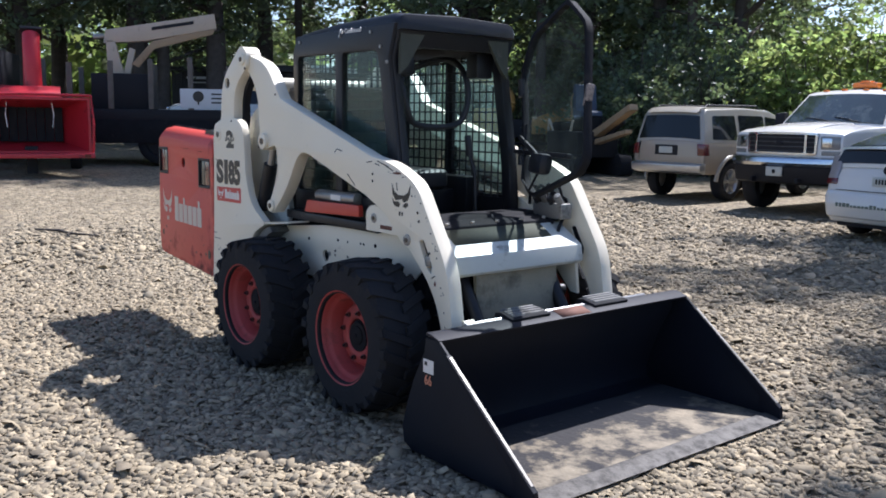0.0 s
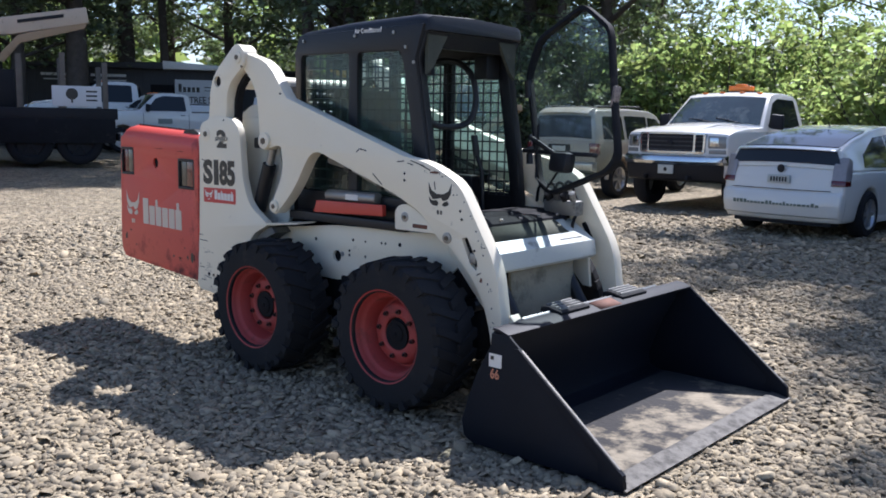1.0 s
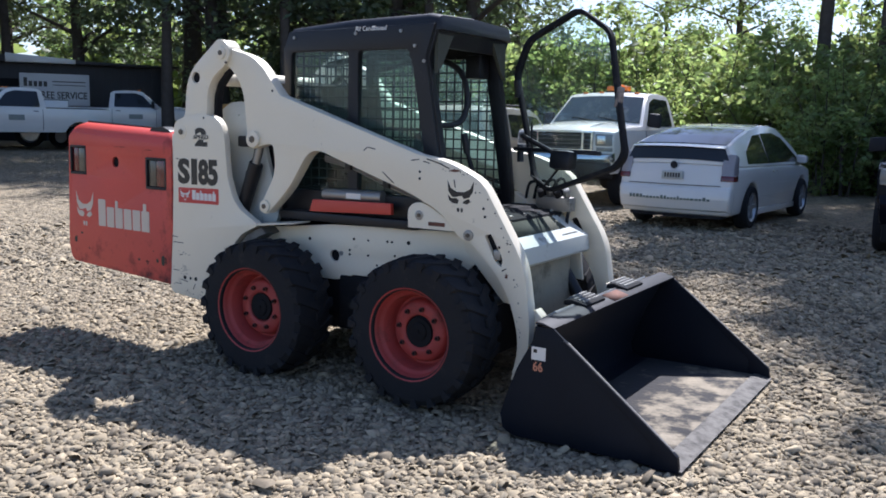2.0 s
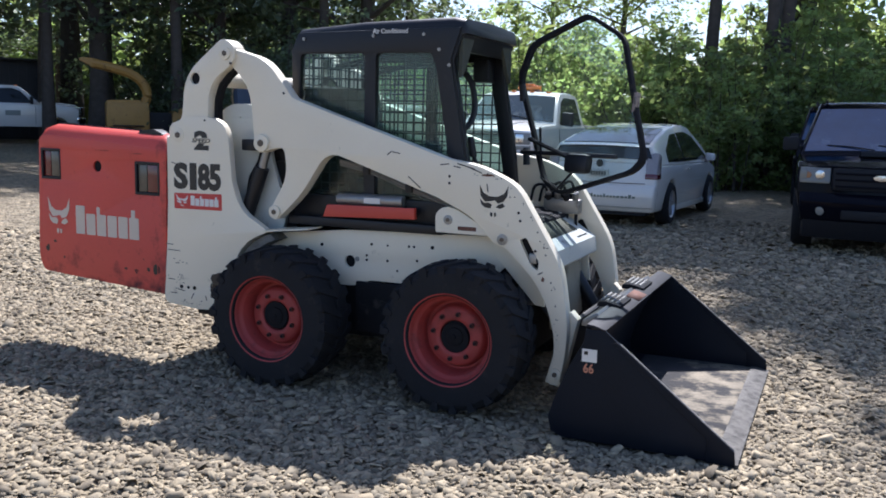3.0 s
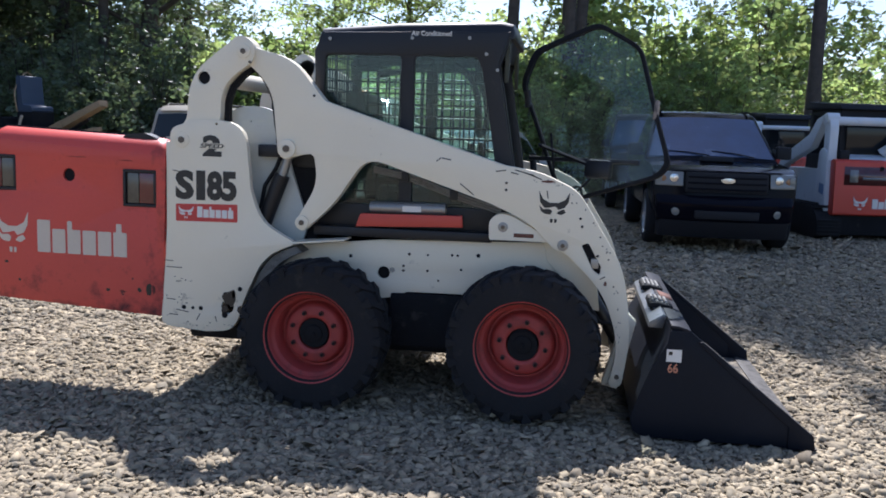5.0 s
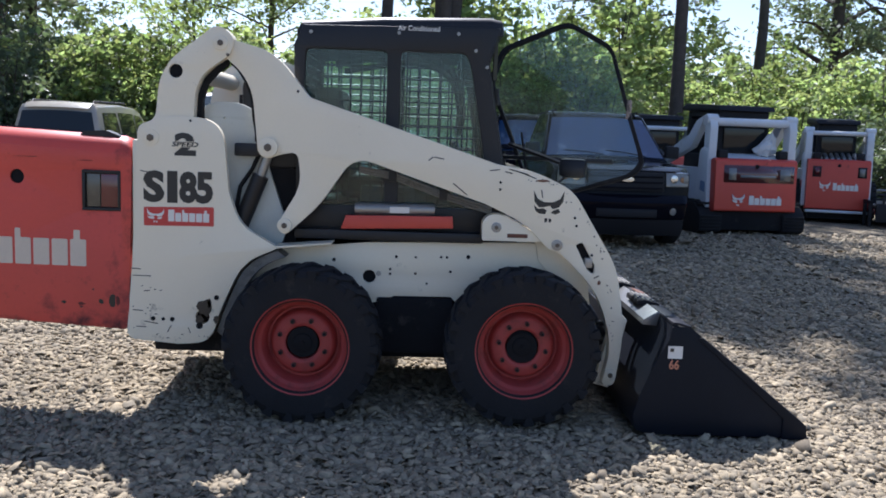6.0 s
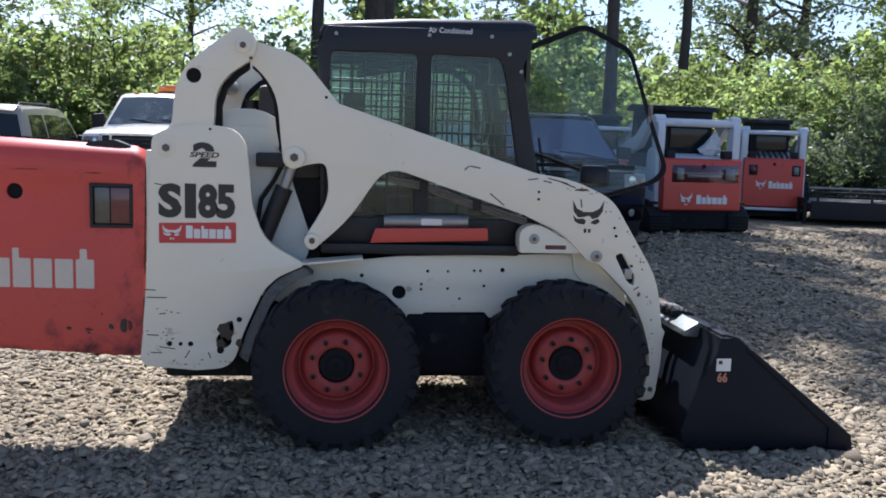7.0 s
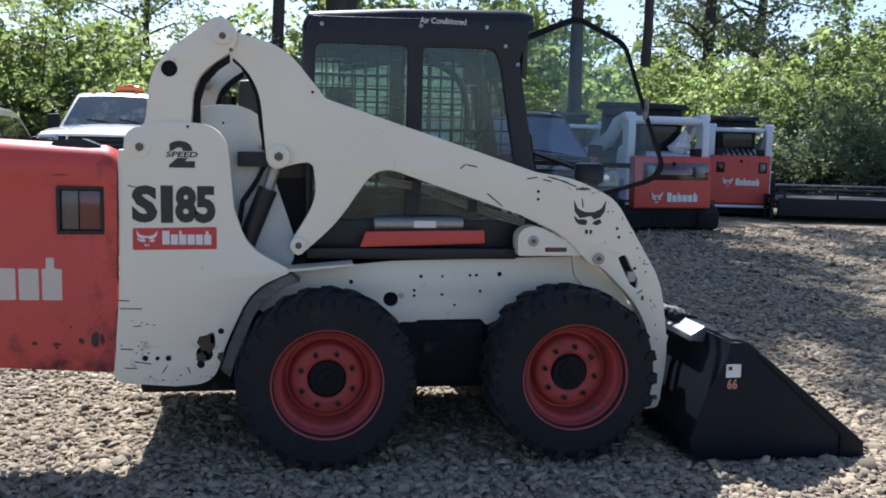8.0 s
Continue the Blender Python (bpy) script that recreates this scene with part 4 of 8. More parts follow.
def build_tailgate(L):
    """The tailgate, swung open to the machine's right, its outer face towards the walk."""
    T = new("tailgate")
    T.parent = L
    T["label"] = "faded red tailgate swung open with tail lamps and white marks"
    # outer face from the hinge at the upright to its free edge
    face = rounded([(-1.42, 0.355), (-2.50, 0.40), (-2.535, 0.50), (-2.50, 1.262), (-2.45, 1.285), (-1.40, 1.222)], [0.03, 0.08, 0.05, 0.05, 0.03, 0.03])
    lean = lambda x, z, y: y + 0.075 * (-1.42 - x) / 1.1
    holes = [rounded([(-1.645, 0.945), (-1.455, 0.945), (-1.455, 1.145), (-1.645, 1.145)], 0.015), rounded([(-2.475, 1.0), (-2.305, 1.0), (-2.305, 1.197), (-2.475, 1.197)], 0.015), circle(-1.975, 1.10, 0.036, 18)]
    part("shell", prism(face, -0.60, -0.55, holes, 0.006, wide=lean), TAIL_RED, T, "faded red sheet-metal shell")
    top = bmesh.new()
    prof = [(-0.60, 1.215), (-0.592, 1.255), (-0.565, 1.29), (-0.50, 1.307), (-0.44, 1.30), (-0.44, 1.255), (-0.55, 1.215)]
    rings = []
    for x, dz, k in ((-1.402, -0.004, 0.35), (-1.41, 0.0, 0.68), (-1.43, 0.004, 0.9), (-1.46, 0.008, 1.0), (-2.42, 0.045, 1.0), (-2.47, 0.038, 0.85), (-2.50, 0.03, 0.5)):
        rings.append([top.verts.new((x, lean(x, 0, y), 1.215 + (z - 1.215) * k + dz)) for y, z in prof])
    for A, B in zip(rings, rings[1:]):
        for j in range(len(prof)):
            top.faces.new((A[j], A[(j + 1) % len(prof)], B[(j + 1) % len(prof)], B[j]))
    top.faces.new(rings[0])
    top.faces.new(rings[-1][::-1])
    bmesh.ops.recalc_face_normals(top, faces=top.faces)
    part("top_cap", top, TAIL_RED, T, "sun-faded red cap along the top", 60)
    part("inner_panel", prism([(-1.44, 0.38), (-2.48, 0.42), (-2.48, 1.21), (-1.44, 1.21)], -0.54, -0.46, (), 0.02, wide=lean), BLACK, T, "black inner panel")
    part("seal", tube([(-1.46, lean(-1.46, 0, -0.475), 1.316), (-1.9, lean(-1.9, 0, -0.475), 1.333), (-2.44, lean(-2.44, 0, -0.475), 1.355)], 0.008, 6), RUBBER, T)
    part("handle_cut", prism(rounded([(-1.69, 1.30), (-1.46, 1.285), (-1.48, 1.315), (-1.55, 1.34), (-1.66, 1.33)], 0.012), -0.545, -0.47, wide=lean), BLACK, T, "black latch recess")
    for x0, x1 in ((-1.645, -1.455), (-2.475, -2.305)):
        z0, z1 = (0.945, 1.145) if x0 > -2 else (1.0, 1.197)
        y = lean((x0 + x1) / 2, 0, -0.59)
        o = part("tail_lamp", box(x0, x1, y + 0.01, y + 0.035, z0, z1, 0.006), BLACK, T, "rectangular tail lamp in a black bezel")
        for a, b, c, d in ((x0, x1, z0, z0 + 0.016), (x0, x1, z1 - 0.016, z1), (x0, x0 + 0.016, z0 + 0.016, z1 - 0.016), (x1 - 0.016, x1, z0 + 0.016, z1 - 0.016)):
            part("bezel", box(a, b, y - 0.018, y + 0.012, c, d, 0.004), BLACK, o)
        mid = x0 + (x1 - x0) * 0.46
        lo, hi = (SMOKED_LENS, RED_LENS) if x0 > -2 else (RED_LENS, SMOKED_LENS)
        part("lens", box(x0 + 0.018, mid - 0.002, y - 0.006, y + 0.012, z0 + 0.018, z1 - 0.018, 0.004), lo, o)
        part("lens", box(mid + 0.002, x1 - 0.018, y - 0.006, y + 0.012, z0 + 0.018, z1 - 0.018, 0.004), hi, o)
    part("lock_hole", cylinder((-1.975, lean(-1.975, 0, -0.585), 1.10), (-1.975, lean(-1.975, 0, -0.55), 1.10), 0.036, n=18), DARK, T)
    bars = word_bars(T, -2.185, -1.625, 0.665, 0.845, -0.6006, -0.602, None, TAIL_MARK)
    e = part("brand_emblem", emblem(-2.335, 0.765, 0.20, 0.24, -0.6006, -0.602), TAIL_MARK, T)
    for ob in (*bars, e):
        for v in ob.data.vertices:
            v.co.y = lean(v.co.x, 0, v.co.y)
    part("hinge", cylinder((-1.405, -0.57, 0.5), (-1.405, -0.57, 0.62), 0.02, n=12), BLACK, T)
    part("hinge", cylinder((-1.405, -0.57, 1.0), (-1.405, -0.57, 1.12), 0.02, n=12), BLACK, T)
    rng = random.Random(8)
    for sx, sz, w, h in ((-1.475, 0.50, 0.035, 0.06), (-1.66, 0.475, 0.05, 0.02), (-1.62, 1.19, 0.14, 0.006), (-1.90, 1.20, 0.18, 0.005)):
        part("grime_patch", blot(sx, sz, w, h, lean(sx, 0, -0.6018), rng, 15), GRIME, T, "brown grime smear")
    for sx, sz, w, h in ((-1.50, 0.50, 0.05, 0.07), (-1.56, 0.49, 0.03, 0.03), (-1.60, 0.55, 0.012, 0.012), (-1.75, 0.48, 0.03, 0.02), (-2.45, 0.55, 0.04, 0.05), (-2.3, 0.5, 0.02, 0.02), (-1.66, 0.46, 0.02, 0.015), (-2.38, 0.60, 0.03, 0.02)):
        y = lean(sx, 0, -0.6008)
        bm = prism([(sx + w / 2 * math.cos(a) * random.uniform(0.6, 1.1), sz + h / 2 * math.sin(a) * random.uniform(0.6, 1.1)) for a in np.linspace(0, 2 * math.pi, 9, endpoint=False)], y, y + 0.0015)
        part("paint_chip", bm, DECAL_BLACK, T)


build_tailgate(loader)


def build_cab(L):
    C = new("cab")
    C.parent = L
    C["label"] = "black operator cab with mesh screens and tinted side panes"
    front = [(0.392, 1.915), (0.335, 1.75), (0.425, 1.244), (0.455, 0.98), (0.455, 0.84)]
    outline = [(-0.60, 1.90), (-0.645, 1.80), (-0.63, 1.30), (-0.62, 0.84)] + front[::-1]
    w1 = rounded([(-0.60, 1.0), (-0.175, 1.0), (-0.175, 1.785), (-0.585, 1.785)], 0.03)
    w2 = rounded([(-0.105, 1.0), (0.375, 1.0), (0.335, 1.24), (0.255, 1.70), (0.225, 1.785), (-0.105, 1.785)], 0.03)
    for s in (-1, 1):
        part("side_panel", prism(outline, s * 0.42, s * 0.375, [w1, w2], 0.006), BLACK, C)
        for w in (w1, w2):
            part("side_pane", prism(w, s * 0.402, s * 0.398), SIDE_GLASS, C, "green-tinted side pane")
        bm = None
        for x in np.arange(-0.595, 0.37, 0.058):
            bm = cylinder((x, s * 0.366, 0.98), (x, s * 0.366, 1.80 if x < 0.24 else 1.80 - (x - 0.24) * 5.2), 0.0052, n=5, bm=bm)
        for z in np.arange(1.01, 1.80, 0.058):
            bm = cylinder((-0.61, s * 0.3735, z), (min(0.375, 0.375 - (z - 1.0) * 0.17), s * 0.3735, z), 0.0052, n=5, bm=bm)
        part("mesh_screen", bm, BLACK, C, "black welded wire screen", None)
        for bx, bz in ((-0.56, 1.865), (-0.12, 1.875), (0.18, 1.88), (0.27, 1.80), (0.33, 1.72)):
            part("pane_bolt", cylinder((bx, s * 0.42, bz), (bx, s * 0.428, bz), 0.009, n=10), GREYMETAL, C)
        # gusset plates under the roof
        g = prism([(s * 0.375, 1.895), (s * 0.20, 1.895), (s * 0.33, 1.70), (s * 0.375, 1.66)], -0.385, -0.365)
        part("gusset", join(None, g, pose(0, 0, 0, 0, 0, 90)), TREAD_GREY, C, "grey corner gusset")
        pill = [(0.395, 1.90), (0.345, 1.74), (0.435, 1.244), (0.47, 0.84), (0.40, 0.84), (0.365, 1.244), (0.285, 1.74), (0.30, 1.90)]
        part("front_post", prism(pill, s * 0.40, s * 0.35, (), 0.01), BLACK, C)
    roof = bmesh.new()
    rings = []
    for x, zt, zb, w in ((-0.64, 1.885, 1.85, 0.36), (-0.615, 1.925, 1.86, 0.385), (-0.2, 1.955, 1.87, 0.40), (0.34, 1.97, 1.88, 0.405), (0.40, 1.958, 1.88, 0.40), (0.412, 1.925, 1.885, 0.385)):
        ring = [(-w, zb), (-w, zt - 0.035), (-w + 0.012, zt - 0.012), (-w + 0.04, zt), (0, zt + 0.012), (w - 0.04, zt), (w - 0.012, zt - 0.012), (w, zt - 0.035), (w, zb)]
        rings.append([roof.verts.new((x, y, z)) for y, z in ring])
    n = len(rings[0])
    for A, B in zip(rings, rings[1:]):
        for j in range(n):
            roof.faces.new((A[j], A[(j + 1) % n], B[(j + 1) % n], B[j]))
    roof.faces.new(rings[0])
    roof.faces.new(rings[-1][::-1])
    bmesh.ops.recalc_face_normals(roof, faces=roof.faces)
    part("roof", roof, BLACK, C, "dusty black cab roof", 50)
    lettering("Air Conditioned", 0.21, 0.026, facing_right(-0.02, -0.4215, 1.90), DECAL_WHITE, C, "roof_writing", 0.01)
    part("header", prism([(0.395, 1.89), (0.36, 1.80), (0.33, 1.80), (0.33, 1.89)], -0.37, 0.37, (), 0.006), BLACK, C)
    part("rear_panel", box(-0.64, -0.605, -0.375, 0.375, 0.9, 1.16, 0.004), BLACK, C)
    bm = None
    for y in np.arange(-0.34, 0.36, 0.052):
        bm = cylinder((-0.61, y, 1.12), (-0.61, y, 1.86), 0.0042, n=5, bm=bm)
    for z in np.arange(1.15, 1.86, 0.052):
        bm = cylinder((-0.61, -0.36, z), (-0.61, 0.36, z), 0.0042, n=5, bm=bm)
    part("rear_screen", bm, BLACK, C, "", None)
    part("floor", box(-0.60, 0.50, -0.37, 0.37, 0.84, 0.88, 0.004), DARK, C)
    seat = new("seat")
    seat.parent = C
    part("cushion", box(-0.42, 0.06, -0.23, 0.23, 1.02, 1.14, 0.045, seg=3), VINYL, seat, "black vinyl seat cushion")
    part("backrest", prism(rounded([(-0.46, 1.12), (-0.36, 1.12), (-0.42, 1.60), (-0.53, 1.60)], 0.035), -0.22, 0.22, (), 0.03, seg=3), VINYL, seat, "black vinyl backrest")
    part("seat_box", box(-0.58, 0.05, -0.30, 0.30, 0.88, 1.02, 0.02), BLACK, seat)
    bar = smooth([(-0.45, -0.25, 1.72), (-0.05, -0.25, 1.78), (0.16, -0.24, 1.70), (0.22, -0.22, 1.52), (0.21, -0.14, 1.40), (0.21, 0.14, 1.40), (0.22, 0.22, 1.52), (0.16, 0.24, 1.70), (-0.05, 0.25, 1.78), (-0.45, 0.25, 1.72)])
    part("lap_bar", tube(bar, 0.018, 10), VINYL, C, "padded black lap bar, raised")
    for s in (-1, 1):
        lever = part("lever", tube([(0.25, s * 0.27, 0.88), (0.24, s * 0.27, 1.12), (0.20, s * 0.26, 1.24)], 0.014, 8), BLACK, C)
        part("grip", cylinder((0.205, s * 0.26, 1.22), (0.185, s * 0.255, 1.34), 0.022, 0.02, n=12, r=0.006), VINYL, lever)
        part("side_console", box(-0.30, 0.16, min(s * 0.27, s * 0.365), max(s * 0.27, s * 0.365), 0.88, 1.10, 0.02), BLACK, C)
        part("instrument_panel", box(0.20, 0.30, min(s * 0.22, s * 0.34), max(s * 0.22, s * 0.34), 1.66, 1.80, 0.015), BLACK, C)
    # the glazed front door, swung wide open on its far hinge
    D = new("cab_door")
    D.parent = C
    D["label"] = "open glass cab door in a black frame with wiper"
    origin, nrm = Vector((0.8205, 0.3008, 1.5343)), Vector((-0.34194, -0.92671, 0.15583)).normalized()
    ux = Vector((0.9367, -0.3501, 0.0)).normalized()
    uz = nrm.cross(ux).normalized()
    if uz.z < 0:
        uz.negate()
    spots = [(0.40, 0.49, 1.70), (0.471, 0.492, 1.907), (0.85, 0.379, 2.064), (1.098, 0.263, 1.917), (1.203, 0.158, 1.523), (1.284, 0.082, 1.248), (1.225, 0.09, 1.175), (0.762, 0.235, 1.016), (0.644, 0.29, 1.08), (0.53, 0.385, 1.377)]
    flat = [((Vector(p) - origin).dot(ux), (Vector(p) - origin).dot(uz)) for p in spots]
    outer = rounded(flat, 0.06, 4)
    cx, cz = sum(p[0] for p in flat) / len(flat), sum(p[1] for p in flat) / len(flat)
    inner = [(cx + (px - cx) * 0.94, cz + (pz - cz) * 0.953) for px, pz in outer]
    sheet = Matrix.Translation(origin) @ Matrix((ux, -nrm, uz)).transposed().to_4x4()
    bm = prism(outer, -0.019, 0.019, [inner], 0.006)
    bmesh.ops.transform(bm, matrix=sheet, verts=bm.verts)
    part("door_frame", bm, MATTE_BLACK, D)
    bm = prism([(cx + (px - cx) * 0.95, cz + (pz - cz) * 0.963) for px, pz in outer], -0.004, 0.002)
    bmesh.ops.transform(bm, matrix=sheet, verts=bm.verts)
    part("door_pane", bm, DOOR_GLASS, D, "clear door glass with smears")
    bm = box(cx + 0.0, cx + 0.16, -0.10, -0.025, cz - 0.36, cz - 0.25, 0.03)
    bmesh.ops.transform(bm, matrix=sheet, verts=bm.verts)
    part("wiper_motor", bm, BLACK, D)
    bm = tube([(cx - 0.32, -0.03, cz - 0.17), (cx - 0.1, -0.035, cz - 0.24), (cx + 0.08, -0.04, cz - 0.30)], 0.014, 6)
    bmesh.ops.transform(bm, matrix=sheet, verts=bm.verts)
    part("wiper_arm", bm, BLACK, D)
    bm = tube([(cx - 0.25, -0.03, cz - 0.10), (cx - 0.19, -0.03, cz - 0.40), (cx - 0.06, -0.035, cz - 0.45), (cx + 0.06, -0.05, cz - 0.33)], 0.007, 6)
    bmesh.ops.transform(bm, matrix=sheet, verts=bm.verts)
    part("washer_hose", bm, RUBBER, D)
    bm = box(cx - 0.38, cx + 0.3, -0.03, 0.0, cz - 0.262, cz - 0.238, 0.006)
    bmesh.ops.transform(bm, matrix=sheet, verts=bm.verts)
    part("door_rail", bm, BLACK, D)
    bm = box(cx + 0.350, cx + 0.378, -0.020, 0.020, cz + 0.0, cz + 0.11, 0.008)
    bmesh.ops.transform(bm, matrix=sheet, verts=bm.verts)
    part("door_latch", bm, WORN_LATCH, D, "scuffed pale door latch")
    part("hinge", cylinder((0.44, 0.43, 1.66), (0.45, 0.43, 1.56), 0.02, n=12), BLACK, D)
    part("hinge", cylinder((0.49, 0.40, 1.28), (0.50, 0.39, 1.18), 0.02, n=12), BLACK, D)


build_cab(loader)


def build_front(L):
    """The apron in front of the cab, the quick-attach frame and the bucket."""
    part("step", prism([(0.46, 0.86), (0.46, 0.93), (0.62, 0.93), (0.66, 0.90), (0.66, 0.86)], -0.42, 0.42, (), 0.01), MATTE_BLACK, L, "black step under the cab door")
    part("apron", prism([(0.60, 0.70), (0.60, 0.905), (0.76, 0.885), (0.935, 0.775), (0.95, 0.69), (0.93, 0.675)], -0.44, 0.44, (), 0.012), APRON, L, "dusty white front apron, paint greyed for half-shade")
    part("threshold", prism([(0.57, 0.88), (0.57, 0.918), (0.70, 0.912), (0.762, 0.898), (0.77, 0.865)], -0.437, 0.437, (), 0.008), MATTE_BLACK, L, "scuffed black cab threshold")
    for k in range(5):
        part("threshold_bolt", cylinder((0.735, -0.34 + k * 0.17, 0.89), (0.738, -0.34 + k * 0.17, 0.915), 0.011, n=8, r=0.002), GREYMETAL, L)
    q = [(0.935, -0.44, 0.775), (0.935, 0.44, 0.775), (0.76, 0.44, 0.885), (0.76, -0.44, 0.885)]
    part("grip_strip", slab(q, 0.06, 0.82, 0.42, 0.99, 0.002, 0.004), TREAD_GREY, L, "grey gritty anti-slip strip")
    bm = None
    for i in range(14):
        bm = slab(q, 0.66 + i * 0.017, 0.672 + i * 0.017, 0.16, 0.21, 0.001, 0.002, bm)
    part("warning_writing", bm, DECAL_BLACK, L)
    # near-black block paints the shade inside the front recess
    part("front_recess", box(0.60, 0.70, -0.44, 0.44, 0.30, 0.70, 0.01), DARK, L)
    for s in (-1, 1):
        part("front_cheek", prism([(0.63, 0.75), (0.60, 0.92), (0.72, 0.90), (0.88, 0.74), (0.91, 0.50), (0.86, 0.505)], s * 0.462, s * 0.44, (), 0.003), WHITE, L)
        part("tilt_cylinder", cylinder((0.80, s * 0.30, 0.66), (1.03, s * 0.30, 0.30), 0.036, n=14), BLACK, L)
        part("hose", tube([(0.70, s * 0.36, 0.62), (0.82, s * 0.38, 0.55), (0.92, s * 0.36, 0.42), (1.02, s * 0.30, 0.40)], 0.012, 8), RUBBER, L)
        part("hydraulic_coupler", box(0.60, 0.74, min(s * 0.44, s * 0.54), max(s * 0.44, s * 0.54), 0.90, 0.955, 0.015), GREYMETAL if s > 0 else WHITE, L)
    # hydraulic couplers and their hoses on the far arm
    H = part("coupler_block", box(0.62, 0.84, 0.37, 0.455, 0.90, 0.985, 0.012), GREYMETAL, L, "grimy hydraulic coupler block")
    for k in range(4):
        x = 0.645 + k * 0.055
        part("coupler", cylinder((x, 0.40, 0.97 + 0.01 * (k % 2)), (x + 0.012, 0.35, 1.02 + 0.012 * (k % 2)), 0.019, n=10, r=0.003), GREYMETAL if k % 2 else RUBBER, H)
        part("hose", tube(smooth([(x, 0.44, 0.93), (x + 0.02, 0.36, 0.90 - 0.02 * k), (x + 0.06, 0.34, 0.82 - 0.03 * k), (x + 0.09, 0.39, 0.68)]), 0.010, 6), RUBBER, L)
        part("hose", tube(smooth([(x, 0.42, 0.98), (x - 0.03, 0.40, 1.06 + 0.01 * k), (x - 0.10, 0.43, 1.05), (x - 0.13, 0.45, 0.96)]), 0.009, 6), RUBBER, L)
    for k in range(4):
        part("hose", tube([(0.60, 0.46, 0.98), (0.68, 0.47 + 0.01 * k, 1.0 + 0.012 * k), (0.78, 0.50, 0.98 + 0.01 * k), (0.86, 0.50, 0.90)], 0.010, 6), RUBBER, L)
    part("front_plate", prism([(0.885, 0.34), (0.91, 0.34), (0.885, 0.67), (0.86, 0.67)], -0.27, 0.30, (), 0.006), DIRTY_PLATE, L, "stained white front plate in the recess")
    Q = new("quick_attach_frame")
    Q.parent = L
    part("plate", prism([(1.0, 0.16), (1.025, 0.155), (1.085, 0.44), (1.06, 0.45)], -0.42, 0.42, (), 0.006), BLACK, Q, "scuffed dark attachment plate")
    for s in (-1, 1):
        part("side_rail", prism([(0.94, 0.12), (1.02, 0.10), (1.055, 0.25), (1.10, 0.46), (1.06, 0.50), (1.02, 0.42)], s * 0.50, s * 0.43, (), 0.006), WHITE, Q)
    B = new("bucket")
    B.parent = L
    B["label"] = "black steel dirt bucket with worn bare floor"
    Y = 0.855
    side = [(1.235, 0.505), (1.325, 0.505), (1.895, 0.055), (1.91, -0.025), (1.14, -0.025), (1.085, 0.0), (1.07, 0.07), (1.105, 0.18), (1.15, 0.30), (1.225, 0.44)]
    for s in (-1, 1):
        part("side_plate", prism(side, s * Y, s * (Y - 0.014), (), 0.003), BUCKET, B)
        a, b = Vector((1.395, 0.45)), Vector((1.893, 0.057))
        n = Vector((b.y - a.y, a.x - b.x)).normalized() * -1
        part("worn_edge", prism([tuple(a), tuple(b), tuple(b + n * 0.003), tuple(a + n * 0.003)], s * (Y + 0.0005), s * (Y - 0.0125)), BARE_EDGE, B, "bare worn plate edge")
        part("side_cutter", prism([(1.36, 0.455), (1.385, 0.458), (1.915, 0.04), (1.925, -0.03), (1.80, -0.03), (1.80, 0.075)], s * (Y + 0.008), s * (Y - 0.018), (), 0.003), BUCKET, B)
    back = [(1.235, 0.51), (1.225, 0.44), (1.15, 0.30), (1.105, 0.18), (1.07, 0.07), (1.085, 0.0), (1.14, -0.025), (1.20, -0.025), (1.20, -0.012), (1.15, -0.01), (1.10, 0.012), (1.087, 0.07), (1.12, 0.175), (1.165, 0.29), (1.24, 0.43), (1.25, 0.50)]
    part("back_plate", prism(back, -Y + 0.014, Y - 0.014), BUCKET, B, "", 40)
    part("floor_plate", box(1.20, 1.865, -Y + 0.014, Y - 0.014, -0.025, -0.010, 0.002), WORN_STEEL, B, "dusty worn steel bucket floor")
    part("cutting_edge", prism([(1.835, -0.028), (1.93, -0.028), (1.935, -0.020), (1.855, -0.002), (1.835, -0.002)], -Y - 0.006, Y + 0.006), EDGE_STEEL, B, "scuffed steel cutting edge")
    part("top_flange", prism([(1.235, 0.515), (1.238, 0.528), (1.27, 0.526), (1.328, 0.508), (1.325, 0.498), (1.27, 0.514)], -Y, Y, (), 0.002), FLANGE, B, "scuffed black top flange")
    part("mounting_lip", prism([(1.15, 0.465), (1.155, 0.492), (1.222, 0.534), (1.236, 0.524), (1.222, 0.46)], -0.62, 0.62, (), 0.003), LIP_STEEL, B, "polished bare steel mounting lip")
    for y0 in (-0.40, 0.16):
        lug = part("mounting_lug", prism([(1.165, 0.522), (1.17, 0.548), (1.21, 0.552), (1.29, 0.534), (1.288, 0.52)], y0, y0 + 0.25, (), 0.006), MATTE_BLACK, B, "dark mounting lug with a serrated step pad")
        for k in range(4):
            part("step_tooth", prism([(1.178 + k * 0.024, 0.548 - k * 0.003), (1.184 + k * 0.024, 0.560 - k * 0.004), (1.194 + k * 0.024, 0.559 - k * 0.004), (1.198 + k * 0.024, 0.545 - k * 0.003)], y0 + 0.02, y0 + 0.23, (), 0.002), ARCH_GREY, lug)
    part("rust_mark", slab([(1.328, -0.1, 0.508), (1.328, 0.10, 0.508), (1.24, 0.10, 0.535), (1.24, -0.1, 0.535)], 0, 1, 0.1, 0.9, 0.002, 0.003), RUST, B)
    part("size_label", box(1.222, 1.292, -0.8568, -0.8552, 0.352, 0.412), DECAL_WHITE, B)
    part("size_label_mark", box(1.232, 1.25, -0.8578, -0.8568, 0.385, 0.402), DECAL_BLACK, B)
